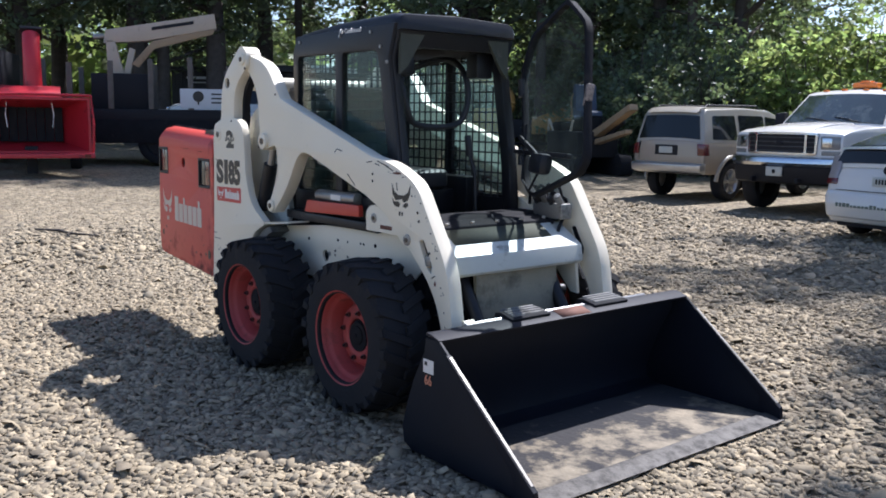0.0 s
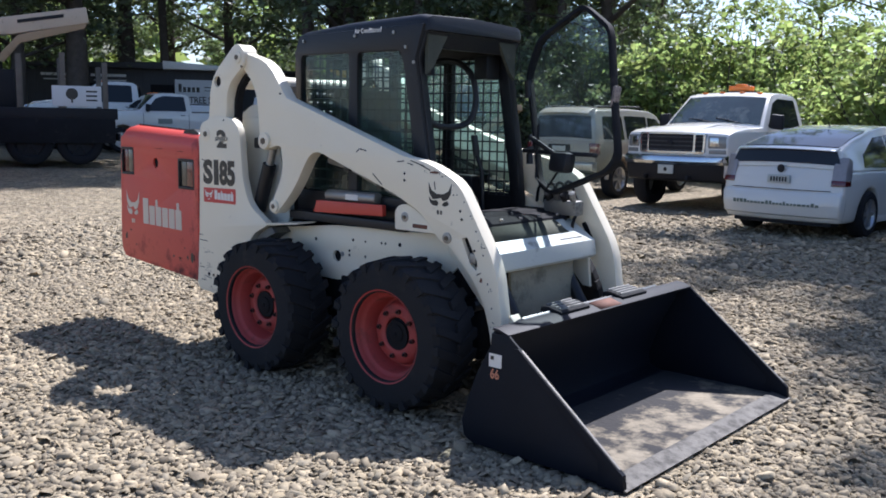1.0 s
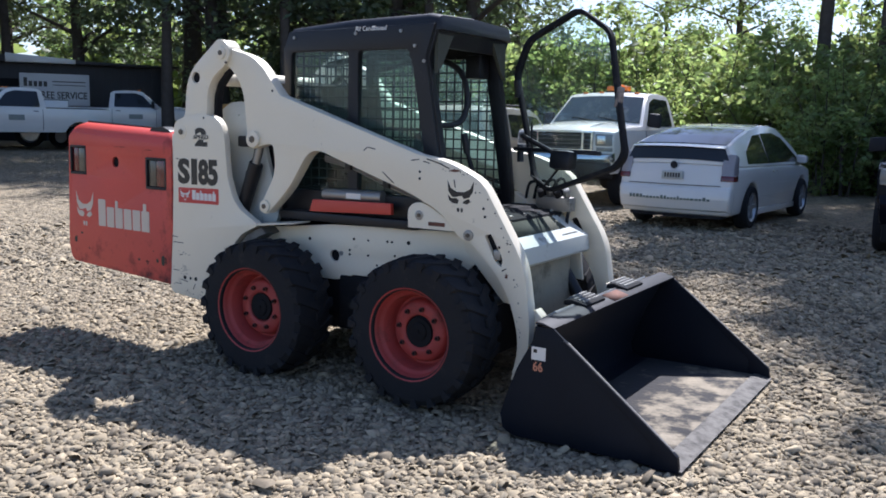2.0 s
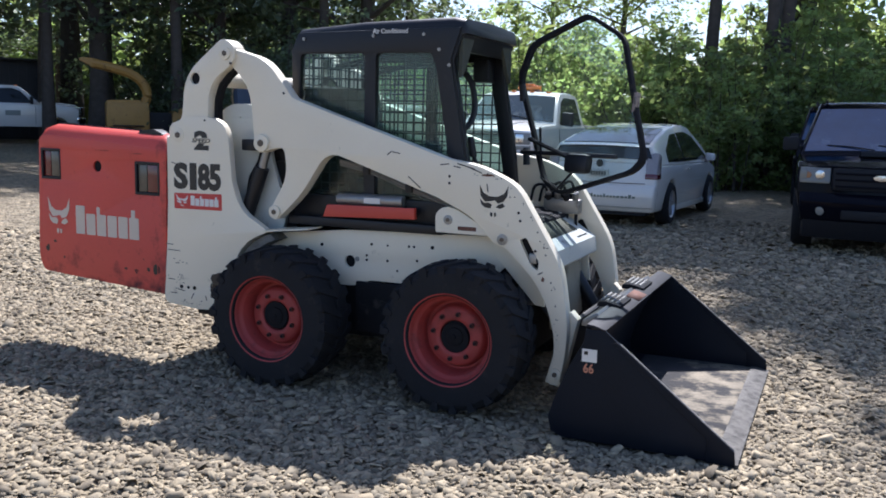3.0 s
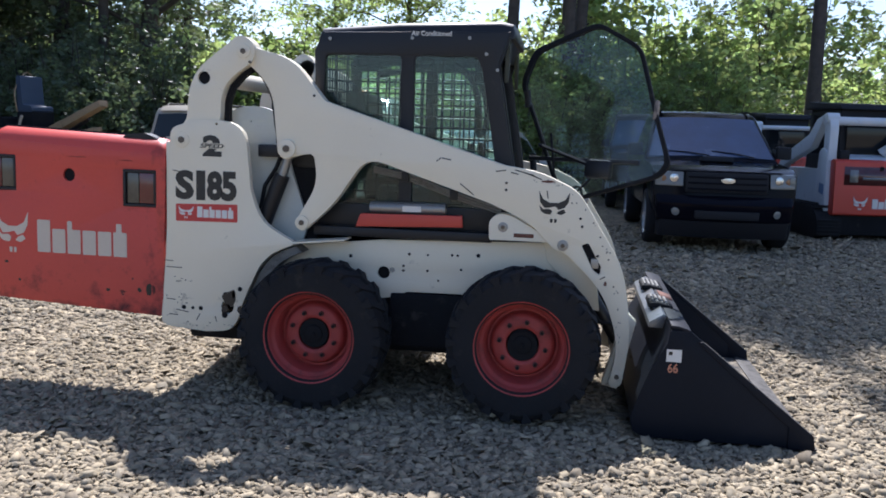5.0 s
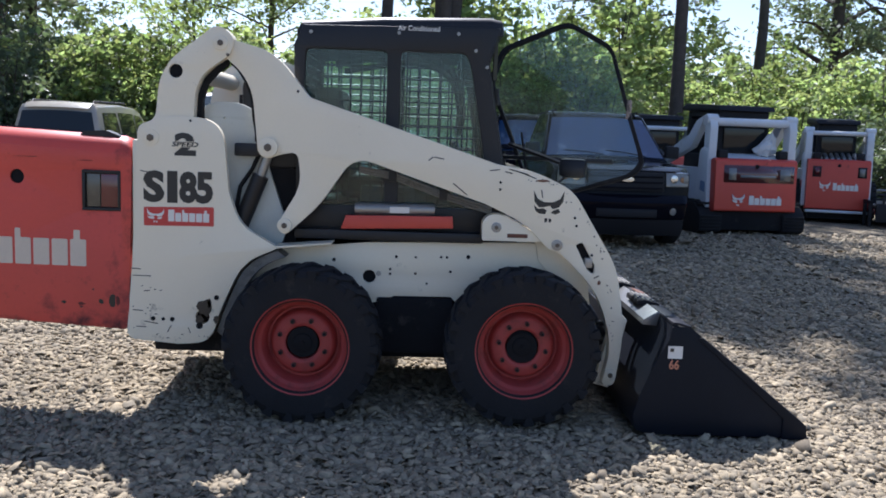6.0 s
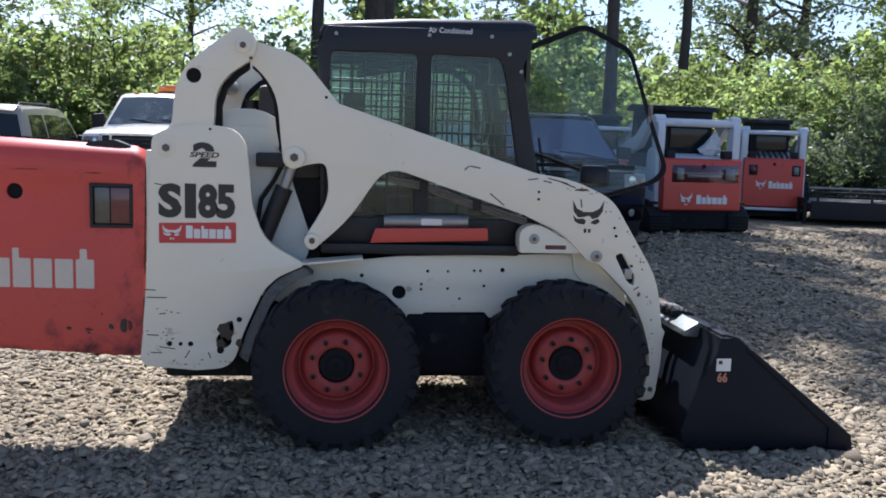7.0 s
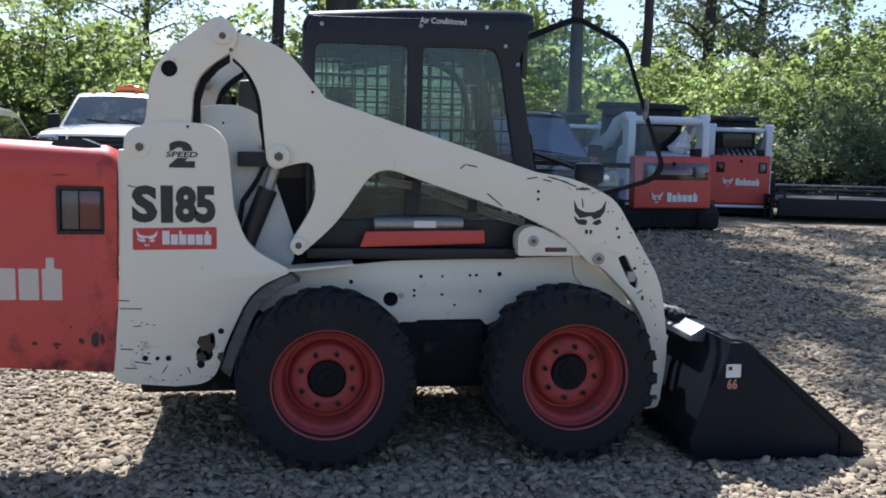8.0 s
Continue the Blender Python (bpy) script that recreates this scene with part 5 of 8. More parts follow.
    lettering("66", 0.048, 0.046, facing_right(1.255, -0.8556, 0.322), DECAL_ORANGE, B, "size_number", 0.02)
    part("wear_strip", box(1.10, 1.80, -0.5, -0.42, -0.038, -0.026, 0.002), EDGE_STEEL, B)


build_front(loader)


# ---- parked vehicles ----
def road_wheel(parent, x, y, r, w, side, mat_rim=ALLOY, spokes=6):
    place = Matrix.Translation((x, y, r)) @ (Matrix.Identity(4) if side < 0 else Matrix.Rotation(math.pi, 4, "Z"))
    bm = lathe([(r * 0.64, 0.0), (r * 0.70, -0.008), (r * 0.90, -0.004), (r * 0.97, 0.02), (r, 0.045), (r, w - 0.045), (r * 0.95, w), (r * 0.64, w), (r * 0.64, 0)], 32, m=place)
    wh = part("wheel", bm, RUBBER, parent, "", 35)
    bm = lathe([(r * 0.655, -0.004), (r * 0.62, 0.012), (r * 0.58, 0.03), (r * 0.56, 0.06), (0, 0.06)], 32, m=place)
    rim = part("rim", bm, mat_rim, wh, "", 35)
    for i in range(spokes):
        a = 2 * math.pi * i / spokes
        bm = box(0.03, r * 0.60, 0.012, 0.055, -0.026, 0.026, 0.008)
        part("spoke", join(None, bm, place @ Matrix.Rotation(a, 4, "Y")), mat_rim, rim)
    part("hub_cap", lathe([(0.055, 0.03), (0.05, 0.008), (0.0, 0.004)], 16, m=place), mat_rim, rim)
    return wh


def arched(points, wheels, r):
    """The outline of a body's lower half with the wheel arches cut out of its underside; points run from the rear sill forward along the top."""
    low = points[0][1]
    out = list(points)
    for wx in sorted(wheels, reverse=True):
        for i in range(9):
            a = math.pi * i / 8
            out.append((wx + r * math.cos(a), max(low, r * 0.86 + r * 0.97 * math.sin(a)) if 0 < i < 8 else low))
    return out


def car_shell(V, lower, upper, belt, w_low, w_belt, w_top, z_top, paint, paint_low=None, r=0.05):
    """The body: a lower half to the belt line and a narrowing upper half. Returns the half width by height."""
    def half(z):
        if z <= belt:
            k = max(0.0, min(1.0, (z - 0.25) / (belt - 0.25)))
            return w_low + (w_belt - w_low) * k
        return w_belt + (w_top - w_belt) * min(1.2, (z - belt) / (z_top - belt))
    def wide(x, z, y):
        return math.copysign(half(z), y)
    part("body", prism(lower, -1, 1, (), r, wide=wide, seg=3), paint_low or paint, V, "", 45)
    if upper:
        part("cabin", prism(upper, -1, 1, (), 0.03, wide=wide, seg=3), paint, V, "", 45)
    return half


def side_panes(V, half, polys, mat=None):
    for poly in polys:
        for s in (-1, 1):
            bm = prism(poly, 0, 1, wide=lambda x, z, y: s * (half(z) + (0.004 if y else -0.03)))
            part("side_window", bm, mat or CAR_GLASS, V)


def strip_pane(V, half, line, name, mat, inset=0.09, out=0.008):
    """A pane across the car, along the profile line of (x, z)."""
    bm = bmesh.new()
    rows = []
    for i, (x, z) in enumerate(line):
        a, b = line[max(0, i - 1)], line[min(len(line) - 1, i + 1)]
        nx, nz = (b[1] - a[1]), -(b[0] - a[0])
        k = math.hypot(nx, nz)
        nx, nz = nx / k, nz / k
        if nz < 0 or (abs(nz) < 0.2 and nx * (1 if x > 0 else -1) < 0):
            nx, nz = -nx, -nz
        h = half(z) - inset
        rows.append([bm.verts.new((x + nx * o, u * h, z + nz * o)) for o in (out, -0.01) for u in (-1, -0.5, 0, 0.5, 1)])
    for A, B in zip(rows, rows[1:]):
        for o in (0, 5):
            for j in range(4):
                bm.faces.new((A[o + j], A[o + j + 1], B[o + j + 1], B[o + j]))
        for j in (0, 4):
            bm.faces.new((A[j], B[j], B[5 + j], A[5 + j]))
    for A in (rows[0], rows[-1]):
        for j in range(4):
            bm.faces.new((A[j], A[j + 1], A[5 + j + 1], A[5 + j]))
    bmesh.ops.recalc_face_normals(bm, faces=bm.faces)
    return part(name, bm, mat, V, "", 40)


def bmesh_turn(ob, m):
    """Turn a part's mesh in place."""
    ob.data.transform(m)


def both(fn):
    for s in (-1, 1):
        fn(s)


def ybox(x0, x1, s, y0, y1, z0, z1, r=0.0):
    return box(x0, x1, min(s * y0, s * y1), max(s * y0, s * y1), z0, z1, r)


def hatchback(m):
    V = thing("hatchback_car", "pearl white hatchback car parked on the gravel, seen from behind", "car", m)
    wx, r = (-1.35, 1.35), 0.315
    lower = arched([(-2.18, 0.22), (-2.24, 0.42), (-2.23, 0.60), (-2.19, 0.80), (-2.14, 0.93), (1.30, 0.90), (1.95, 0.78), (2.2, 0.62), (2.23, 0.40), (2.15, 0.20)], wx, 0.36)
    upper = [(-2.14, 0.925), (-2.09, 1.165), (-2.05, 1.185), (-1.5, 1.315), (-0.9, 1.42), (-0.3, 1.485), (0.1, 1.487), (0.45, 1.45), (0.95, 1.22), (1.5, 0.895)]
    half = car_shell(V, lower, upper, 0.92, 0.84, 0.872, 0.60, 1.49, CAR_SILVER)
    strip_pane(V, half, [(-2.135, 0.985), (-2.095, 1.158)], "rear_window", TRIM_GLOSS, 0.05)
    strip_pane(V, half, [(-1.98, 1.205), (-1.5, 1.317), (-0.95, 1.413)], "hatch_glass", HATCH_GLASS, 0.06)
    strip_pane(V, half, [(0.50, 1.43), (0.95, 1.22), (1.40, 0.955)], "windscreen", SHIELD_GLASS, 0.06)
    part("spoiler", prism([(-2.17, 1.165), (-2.12, 1.185), (-1.98, 1.205), (-2.02, 1.17)], -0.72, 0.72, (), 0.008), CAR_SILVER, V)
    side_panes(V, half, [[(-1.55, 0.96), (-0.55, 0.95), (-0.55, 1.36), (-0.9, 1.34), (-1.45, 1.12)], [(-0.50, 0.95), (0.95, 0.95), (1.05, 1.0), (0.5, 1.31), (0.1, 1.38), (-0.50, 1.37)]])
    def lamps(s):
        o = part("tail_lamp", prism([(-2.222, 0.72), (-2.06, 0.72), (-1.99, 0.86), (-1.98, 1.06), (-2.10, 1.10), (-2.175, 0.92)], s * 0.872, s * 0.70, (), 0.02), PINK_LENS, V, "pale grey tail lamp with red foot")
        part("red_band", prism([(-2.228, 0.70), (-2.06, 0.70), (-2.04, 0.785), (-2.212, 0.785)], s * 0.876, s * 0.695, (), 0.012), RED_LENS, o)
        part("door_mirror", ybox(0.95, 1.12, s, 0.86, 1.02, 0.93, 1.05, 0.03), CAR_SILVER, V)
        part("door_handle", ybox(-0.42, -0.22, s, 0.868, 0.89, 0.80, 0.83, 0.008), CAR_SILVER, V)
        part("sill", ybox(-1.0, 1.0, s, 0.80, 0.862, 0.18, 0.27, 0.02), CAR_SILVER, V)
        for x in wx:
            road_wheel(V, x, s * 0.865, r, 0.19, s)
    both(lamps)
    part("rear_plate", box(-2.243, -2.215, -0.16, 0.16, 0.715, 0.825, 0.004), PLATE, V)
    bm = None
    for i in range(6):
        bm = box(-2.246, -2.2435, -0.12 + i * 0.042, -0.095 + i * 0.042, 0.735, 0.795, 0, bm)
    part("plate_bars", bm, TRIM, V)
    part("emblem", lathe([(0.055, 0.0), (0.05, -0.008), (0.0, -0.01)], 20, m=Matrix.Translation((-2.185, 0, 0.905)) @ Matrix.Rotation(-math.pi / 2, 4, "Z")), TRIM, V)
    part("bumper", prism([(-2.12, 0.24), (-2.245, 0.30), (-2.285, 0.44), (-2.275, 0.57), (-2.235, 0.62), (-2.1, 0.62)], -0.855, 0.855, (), 0.035, seg=3), CAR_SILVER, V, "", 50)
    part("hatch_seam", box(-2.238, -2.20, -0.70, 0.70, 0.632, 0.640), TRIM, V)
    bm = None
    random.seed(5)
    y = 0.66
    while y > -0.60:
        w = random.uniform(0.03, 0.05)
        bm = box(-2.2885, -2.27, y - w, y, 0.425, random.choice((0.455, 0.455, 0.475)), 0, bm)
        y -= w + 0.016
    part("bumper_writing", bm, material("grey_writing", (0.13, 0.16, 0.13), 0.5), V)
    part("bumper_underside", box(-2.14, -1.9, -0.72, 0.72, 0.17, 0.25, 0.02), TRIM, V)
    part("aerial", cylinder((-0.75, 0, 1.45), (-0.79, 0, 1.53), 0.012, 0.006, n=8), TRIM, V)
    curve_body(V, 2.24, -2.26, 0.87, 0.34, 0.10, 0.25, 0.92, 0.03)
    return V


def curve_body(V, front, rear, wide, bow_front, bow_rear, sill, belt, crown):
    """Gives a built car its plan curve: bowed nose and tail, crowned roof and hood, and rounded flanks. Wheels stay as they are."""
    mid, long = (front + rear) / 2, (front - rear) / 2
    for ob in V.children_recursive:
        if ob.name.split(".")[0] in ("wheel", "rim", "spoke", "hub_cap"):
            continue
        bm = bmesh.new()
        bm.from_mesh(ob.data)
        cuts = [((0, wide * k, 0), (0, 1, 0)) for k in (-0.88, -0.7, -0.45, -0.2, 0.0, 0.2, 0.45, 0.7, 0.88)]
        cuts += [((mid + long * k, 0, 0), (1, 0, 0)) for k in (-0.95, -0.85, -0.7, 0.7, 0.85, 0.95)]
        cuts += [((0, 0, sill + (belt - sill) * k), (0, 0, 1)) for k in (0.3, 0.55, 0.8)]
        for co, no in cuts:
            bmesh.ops.bisect_plane(bm, geom=bm.verts[:] + bm.edges[:] + bm.faces[:], plane_co=co, plane_no=no)
        for v in bm.verts:
            x, y, z = v.co
            u, k = max(-1.2, min(1.2, y / wide)), (x - mid) / long
            q = 2 * max(0.0, min(1.0, (z - sill) / (belt - sill))) - 1
            v.co.x = x - (bow_front if k > 0 else -bow_rear) * min(1.1, abs(k)) ** 3 * abs(u) ** 2.4
            v.co.y = y * (1 - 0.03 * q * q) * (1 - 0.05 * min(1.1, abs(k)) ** 6)
            v.co.z = z - crown * u * u * max(0.0, min(1.0, (z - belt + 0.18) / 0.15))
        for f in bm.faces:
            f.smooth = True
        for e in bm.edges:
            e.smooth = len(e.link_faces) == 2 and e.calc_face_angle(3.0) < radians(38)
        bm.to_mesh(ob.data)
        bm.free()


def pickup(m, label, paint=CAR_WHITE, beacon=True):
    V = thing("pickup_truck", label, "truck", m)
    wx, r = (-1.75, 1.85), 0.42
    lower = arched([(-2.85, 0.58), (-2.87, 1.42), (-0.62, 1.42), (-0.60, 1.44), (1.25, 1.475), (1.9, 1.45), (2.45, 1.40), (2.68, 1.33), (2.74, 1.22), (2.74, 0.58)], wx, 0.52)
    upper = [(-0.62, 1.40), (-0.54, 1.96), (-0.42, 2.045), (0.0, 2.08), (0.35, 2.075), (0.62, 2.03), (1.30, 1.43)]
    half = car_shell(V, lower, upper, 1.42, 0.98, 1.0, 0.80, 2.08, paint)
    strip_pane(V, half, [(0.68, 1.985), (0.95, 1.755), (1.22, 1.515)], "windscreen", SHIELD_GLASS, 0.06)
    strip_pane(V, half, [(-0.605, 1.50), (-0.55, 1.90)], "rear_window", CAR_GLASS, 0.12)
    side_panes(V, half, [rounded([(-0.42, 1.47), (1.02, 1.47), (0.62, 1.90), (0.35, 1.985), (-0.38, 1.97)], 0.05)])
    part("bed_floor", box(-2.82, -0.66, -0.80, 0.80, 1.422, 1.426), TRIM, V)
    part("hood_ridge", prism([(1.28, 1.45), (1.30, 1.495), (2.0, 1.475), (2.5, 1.41), (2.62, 1.35), (2.5, 1.36)], -0.46, 0.46, (), 0.02), paint, V)
    g = part("grille", prism(rounded([(-0.64, 0.97), (0.64, 0.97), (0.66, 1.33), (-0.66, 1.33)], 0.05), -2.775, -2.70, [rounded([(-0.44, 1.005), (0.44, 1.005), (0.45, 1.295), (-0.45, 1.295)], 0.03), rounded([(0.48, 1.005), (0.605, 1.005), (0.62, 1.295), (0.49, 1.295)], 0.02), rounded([(-0.605, 1.005), (-0.48, 1.005), (-0.49, 1.295), (-0.62, 1.295)], 0.02)], 0.008), CHROME, V, "dark grille in a chrome frame")
    bmesh_turn(g, pose(0, 0, 0, 0, 0, 90))
    part("grille_back", box(2.70, 2.752, -0.62, 0.62, 0.985, 1.315), TRIM, g)
    for i in range(4):
        part("grille_slat", box(2.748, 2.762, -0.61, 0.61, 1.02 + i * 0.072, 1.035 + i * 0.072, 0.003), CAR_GREY, g)
    part("badge", lathe([(0.07, 0.0), (0.06, -0.01), (0.0, -0.012)], 20, m=Matrix.Translation((2.776, 0, 1.15)) @ Matrix.Rotation(math.pi / 2, 4, "Z") @ Matrix.Diagonal((1, 1, 0.55, 1))), TRIM, g)
    part("bumper", prism([(2.66, 0.78), (2.86, 0.79), (2.90, 0.84), (2.89, 0.92), (2.68, 0.955)], -1.0, 1.0, (), 0.02), CHROME, V, "chrome front bumper")
    part("lower_bumper", prism([(2.58, 0.48), (2.80, 0.52), (2.865, 0.785), (2.60, 0.785)], -0.97, 0.97, (), 0.03), TRIM, V, "black lower bumper")
    part("front_plate", box(2.86, 2.885, -0.155, 0.155, 0.625, 0.775, 0.004), PLATE, V)
    part("plate_mark", lathe([(0.035, 0.0), (0.03, -0.004), (0.0, -0.005)], 14, m=Matrix.Translation((2.8865, 0, 0.70)) @ Matrix.Rotation(math.pi / 2, 4, "Z")), TRIM, V)
    def sides(s):
        o = part("headlamp", ybox(2.60, 2.755, s, 0.68, 0.975, 1.06, 1.285, 0.035), HEADLAMP, V, "clouded rectangular headlamp")
        part("reflector", ybox(2.75, 2.762, s, 0.72, 0.86, 1.10, 1.245, 0.01), CHROME, o)
        part("indicator", ybox(2.58, 2.745, s, 0.70, 0.975, 0.97, 1.045, 0.012), HEADLAMP, V)
        mir = part("door_mirror", ybox(0.92, 1.04, s, 1.02, 1.24, 1.46, 1.72, 0.035), TRIM, V)
        part("mirror_arm", ybox(0.96, 1.0, s, 0.92, 1.04, 1.50, 1.53), TRIM, mir)
        part("door_handle", ybox(-0.36, -0.20, s, 0.985, 1.015, 1.28, 1.32, 0.01), TRIM, V)
        part("door_seam", ybox(-0.505, -0.493, s, 0.985, 1.0015, 0.66, 1.40), TRIM, V)
        part("door_seam", ybox(1.10, 1.112, s, 0.985, 1.0015, 0.66, 1.38), TRIM, V)
        part("door_sign", ybox(0.1, 0.6, s, 0.985, 1.0025, 0.98, 1.16), material("sign_grey", (0.22, 0.24, 0.22), 0.5), V)
        part("tow_hook", ybox(2.80, 2.93, s, 0.42, 0.47, 0.52, 0.60, 0.015), TRIM, V)
        for x in wx:
            road_wheel(V, x, s * 0.99, r, 0.26, s, ALLOY, 8)
        for k in (0.2, 0.55):
            part("roof_marker", ybox(0.46, 0.54, s, k - 0.04, k + 0.04, 2.05, 2.085, 0.01), AMBER_LENS, V)
    both(sides)
    for k in (-0.28, 0.28):
        part("wiper", tube([(1.26, k + 0.25, 1.515), (1.20, k, 1.555), (1.16, k - 0.25, 1.585)], 0.01, 6), TRIM, V)
    if beacon:
        b = part("beacon", box(0.0, 0.20, -0.23, 0.23, 2.10, 2.20, 0.035, seg=3), AMBER_LENS, V, "amber beacon bar")
        part("beacon_dome", box(0.02, 0.18, -0.10, 0.10, 2.18, 2.235, 0.03, seg=3), AMBER_LENS, b)
        part("beacon_base", box(-0.01, 0.21, -0.24, 0.24, 2.06, 2.105, 0.008), TRIM, b)
    curve_body(V, 2.75, -2.87, 1.0, 0.20, 0.05, 0.6, 1.42, 0.05)
    return V


def suv(m, label, paint=CAR_GOLD, paint_low=CAR_TAN, shield=SHIELD_GLASS):
    V = thing("sport_utility_car", label, "car", m)
    wx, r = (-1.2, 1.45), 0.365
    lower = arched([(-2.05, 0.50), (-2.10, 0.76), (-2.08, 1.14), (1.15, 1.11), (2.05, 1.02), (2.25, 0.86), (2.27, 0.50)], wx, 0.43)
    upper = [(-2.08, 1.12), (-1.96, 1.62), (-1.86, 1.72), (-0.6, 1.765), (0.2, 1.735), (0.50, 1.65), (1.20, 1.09)]
    half = car_shell(V, lower, upper, 1.12, 0.83, 0.845, 0.68, 1.76, paint, paint_low)
    strip_pane(V, half, [(-2.068, 1.175), (-1.975, 1.60)], "rear_window", CAR_GLASS, 0.08)
    strip_pane(V, half, [(0.55, 1.605), (0.85, 1.37), (1.12, 1.15)], "windscreen", shield, 0.06)
    side_panes(V, half, [rounded(q, 0.04) for q in ([(-1.80, 1.18), (-0.98, 1.17), (-0.98, 1.62), (-1.70, 1.61)], [(-0.86, 1.17), (0.0, 1.16), (0.0, 1.62), (-0.86, 1.63)], [(0.07, 1.16), (0.98, 1.15), (0.45, 1.58), (0.07, 1.61)])])
    part("rear_bumper", prism([(-2.02, 0.50), (-2.20, 0.54), (-2.22, 0.68), (-2.05, 0.72)], -0.86, 0.86, (), 0.03), ALLOY, V, "dull silver rear bumper")
    part("rear_plate", box(-2.118, -2.10, -0.16, 0.16, 0.885, 1.005, 0.005), PLATE, V)
    part("plate_recess", box(-2.105, -2.085, -0.27, 0.27, 0.85, 1.04, 0.01), TRIM, V)
    part("door_seam", box(-2.105, -2.08, 0.69, 0.70, 0.74, 1.12), TRIM, V)
    def sides(s):
        part("tail_lamp", ybox(-2.12, -1.94, s, 0.71, 0.855, 0.85, 1.10, 0.025), RED_LENS, V)
        part("roof_rail", tube([(-1.75, s * 0.56, 1.72), (-1.65, s * 0.56, 1.795), (0.0, s * 0.56, 1.81), (0.1, s * 0.56, 1.72)], 0.016, 8), TRIM, V)
        part("door_mirror", ybox(0.80, 0.95, s, 0.84, 1.02, 1.14, 1.28, 0.03), TRIM, V)
        part("side_moulding", ybox(-0.85, 0.9, s, 0.83, 0.86, 0.64, 0.72, 0.01), paint, V)
        for fx in wx:
            part("flare", join(None, tube([(fx + 0.46 * math.cos(math.pi * i / 10), s * 0.845, 0.37 + 0.46 * math.sin(math.pi * i / 10)) for i in range(11)], 0.04, 8)), paint, V)
        for x in wx:
            road_wheel(V, x, s * 0.85, r, 0.22, s)
    both(sides)
    part("roof_wind_deflector", prism([(-2.0, 1.655), (-1.88, 1.74), (-1.7, 1.765), (-1.86, 1.70)], -0.60, 0.60, (), 0.006), paint, V)
    curve_body(V, 2.27, -2.1, 0.85, 0.22, 0.07, 0.5, 1.12, 0.035)
    return V


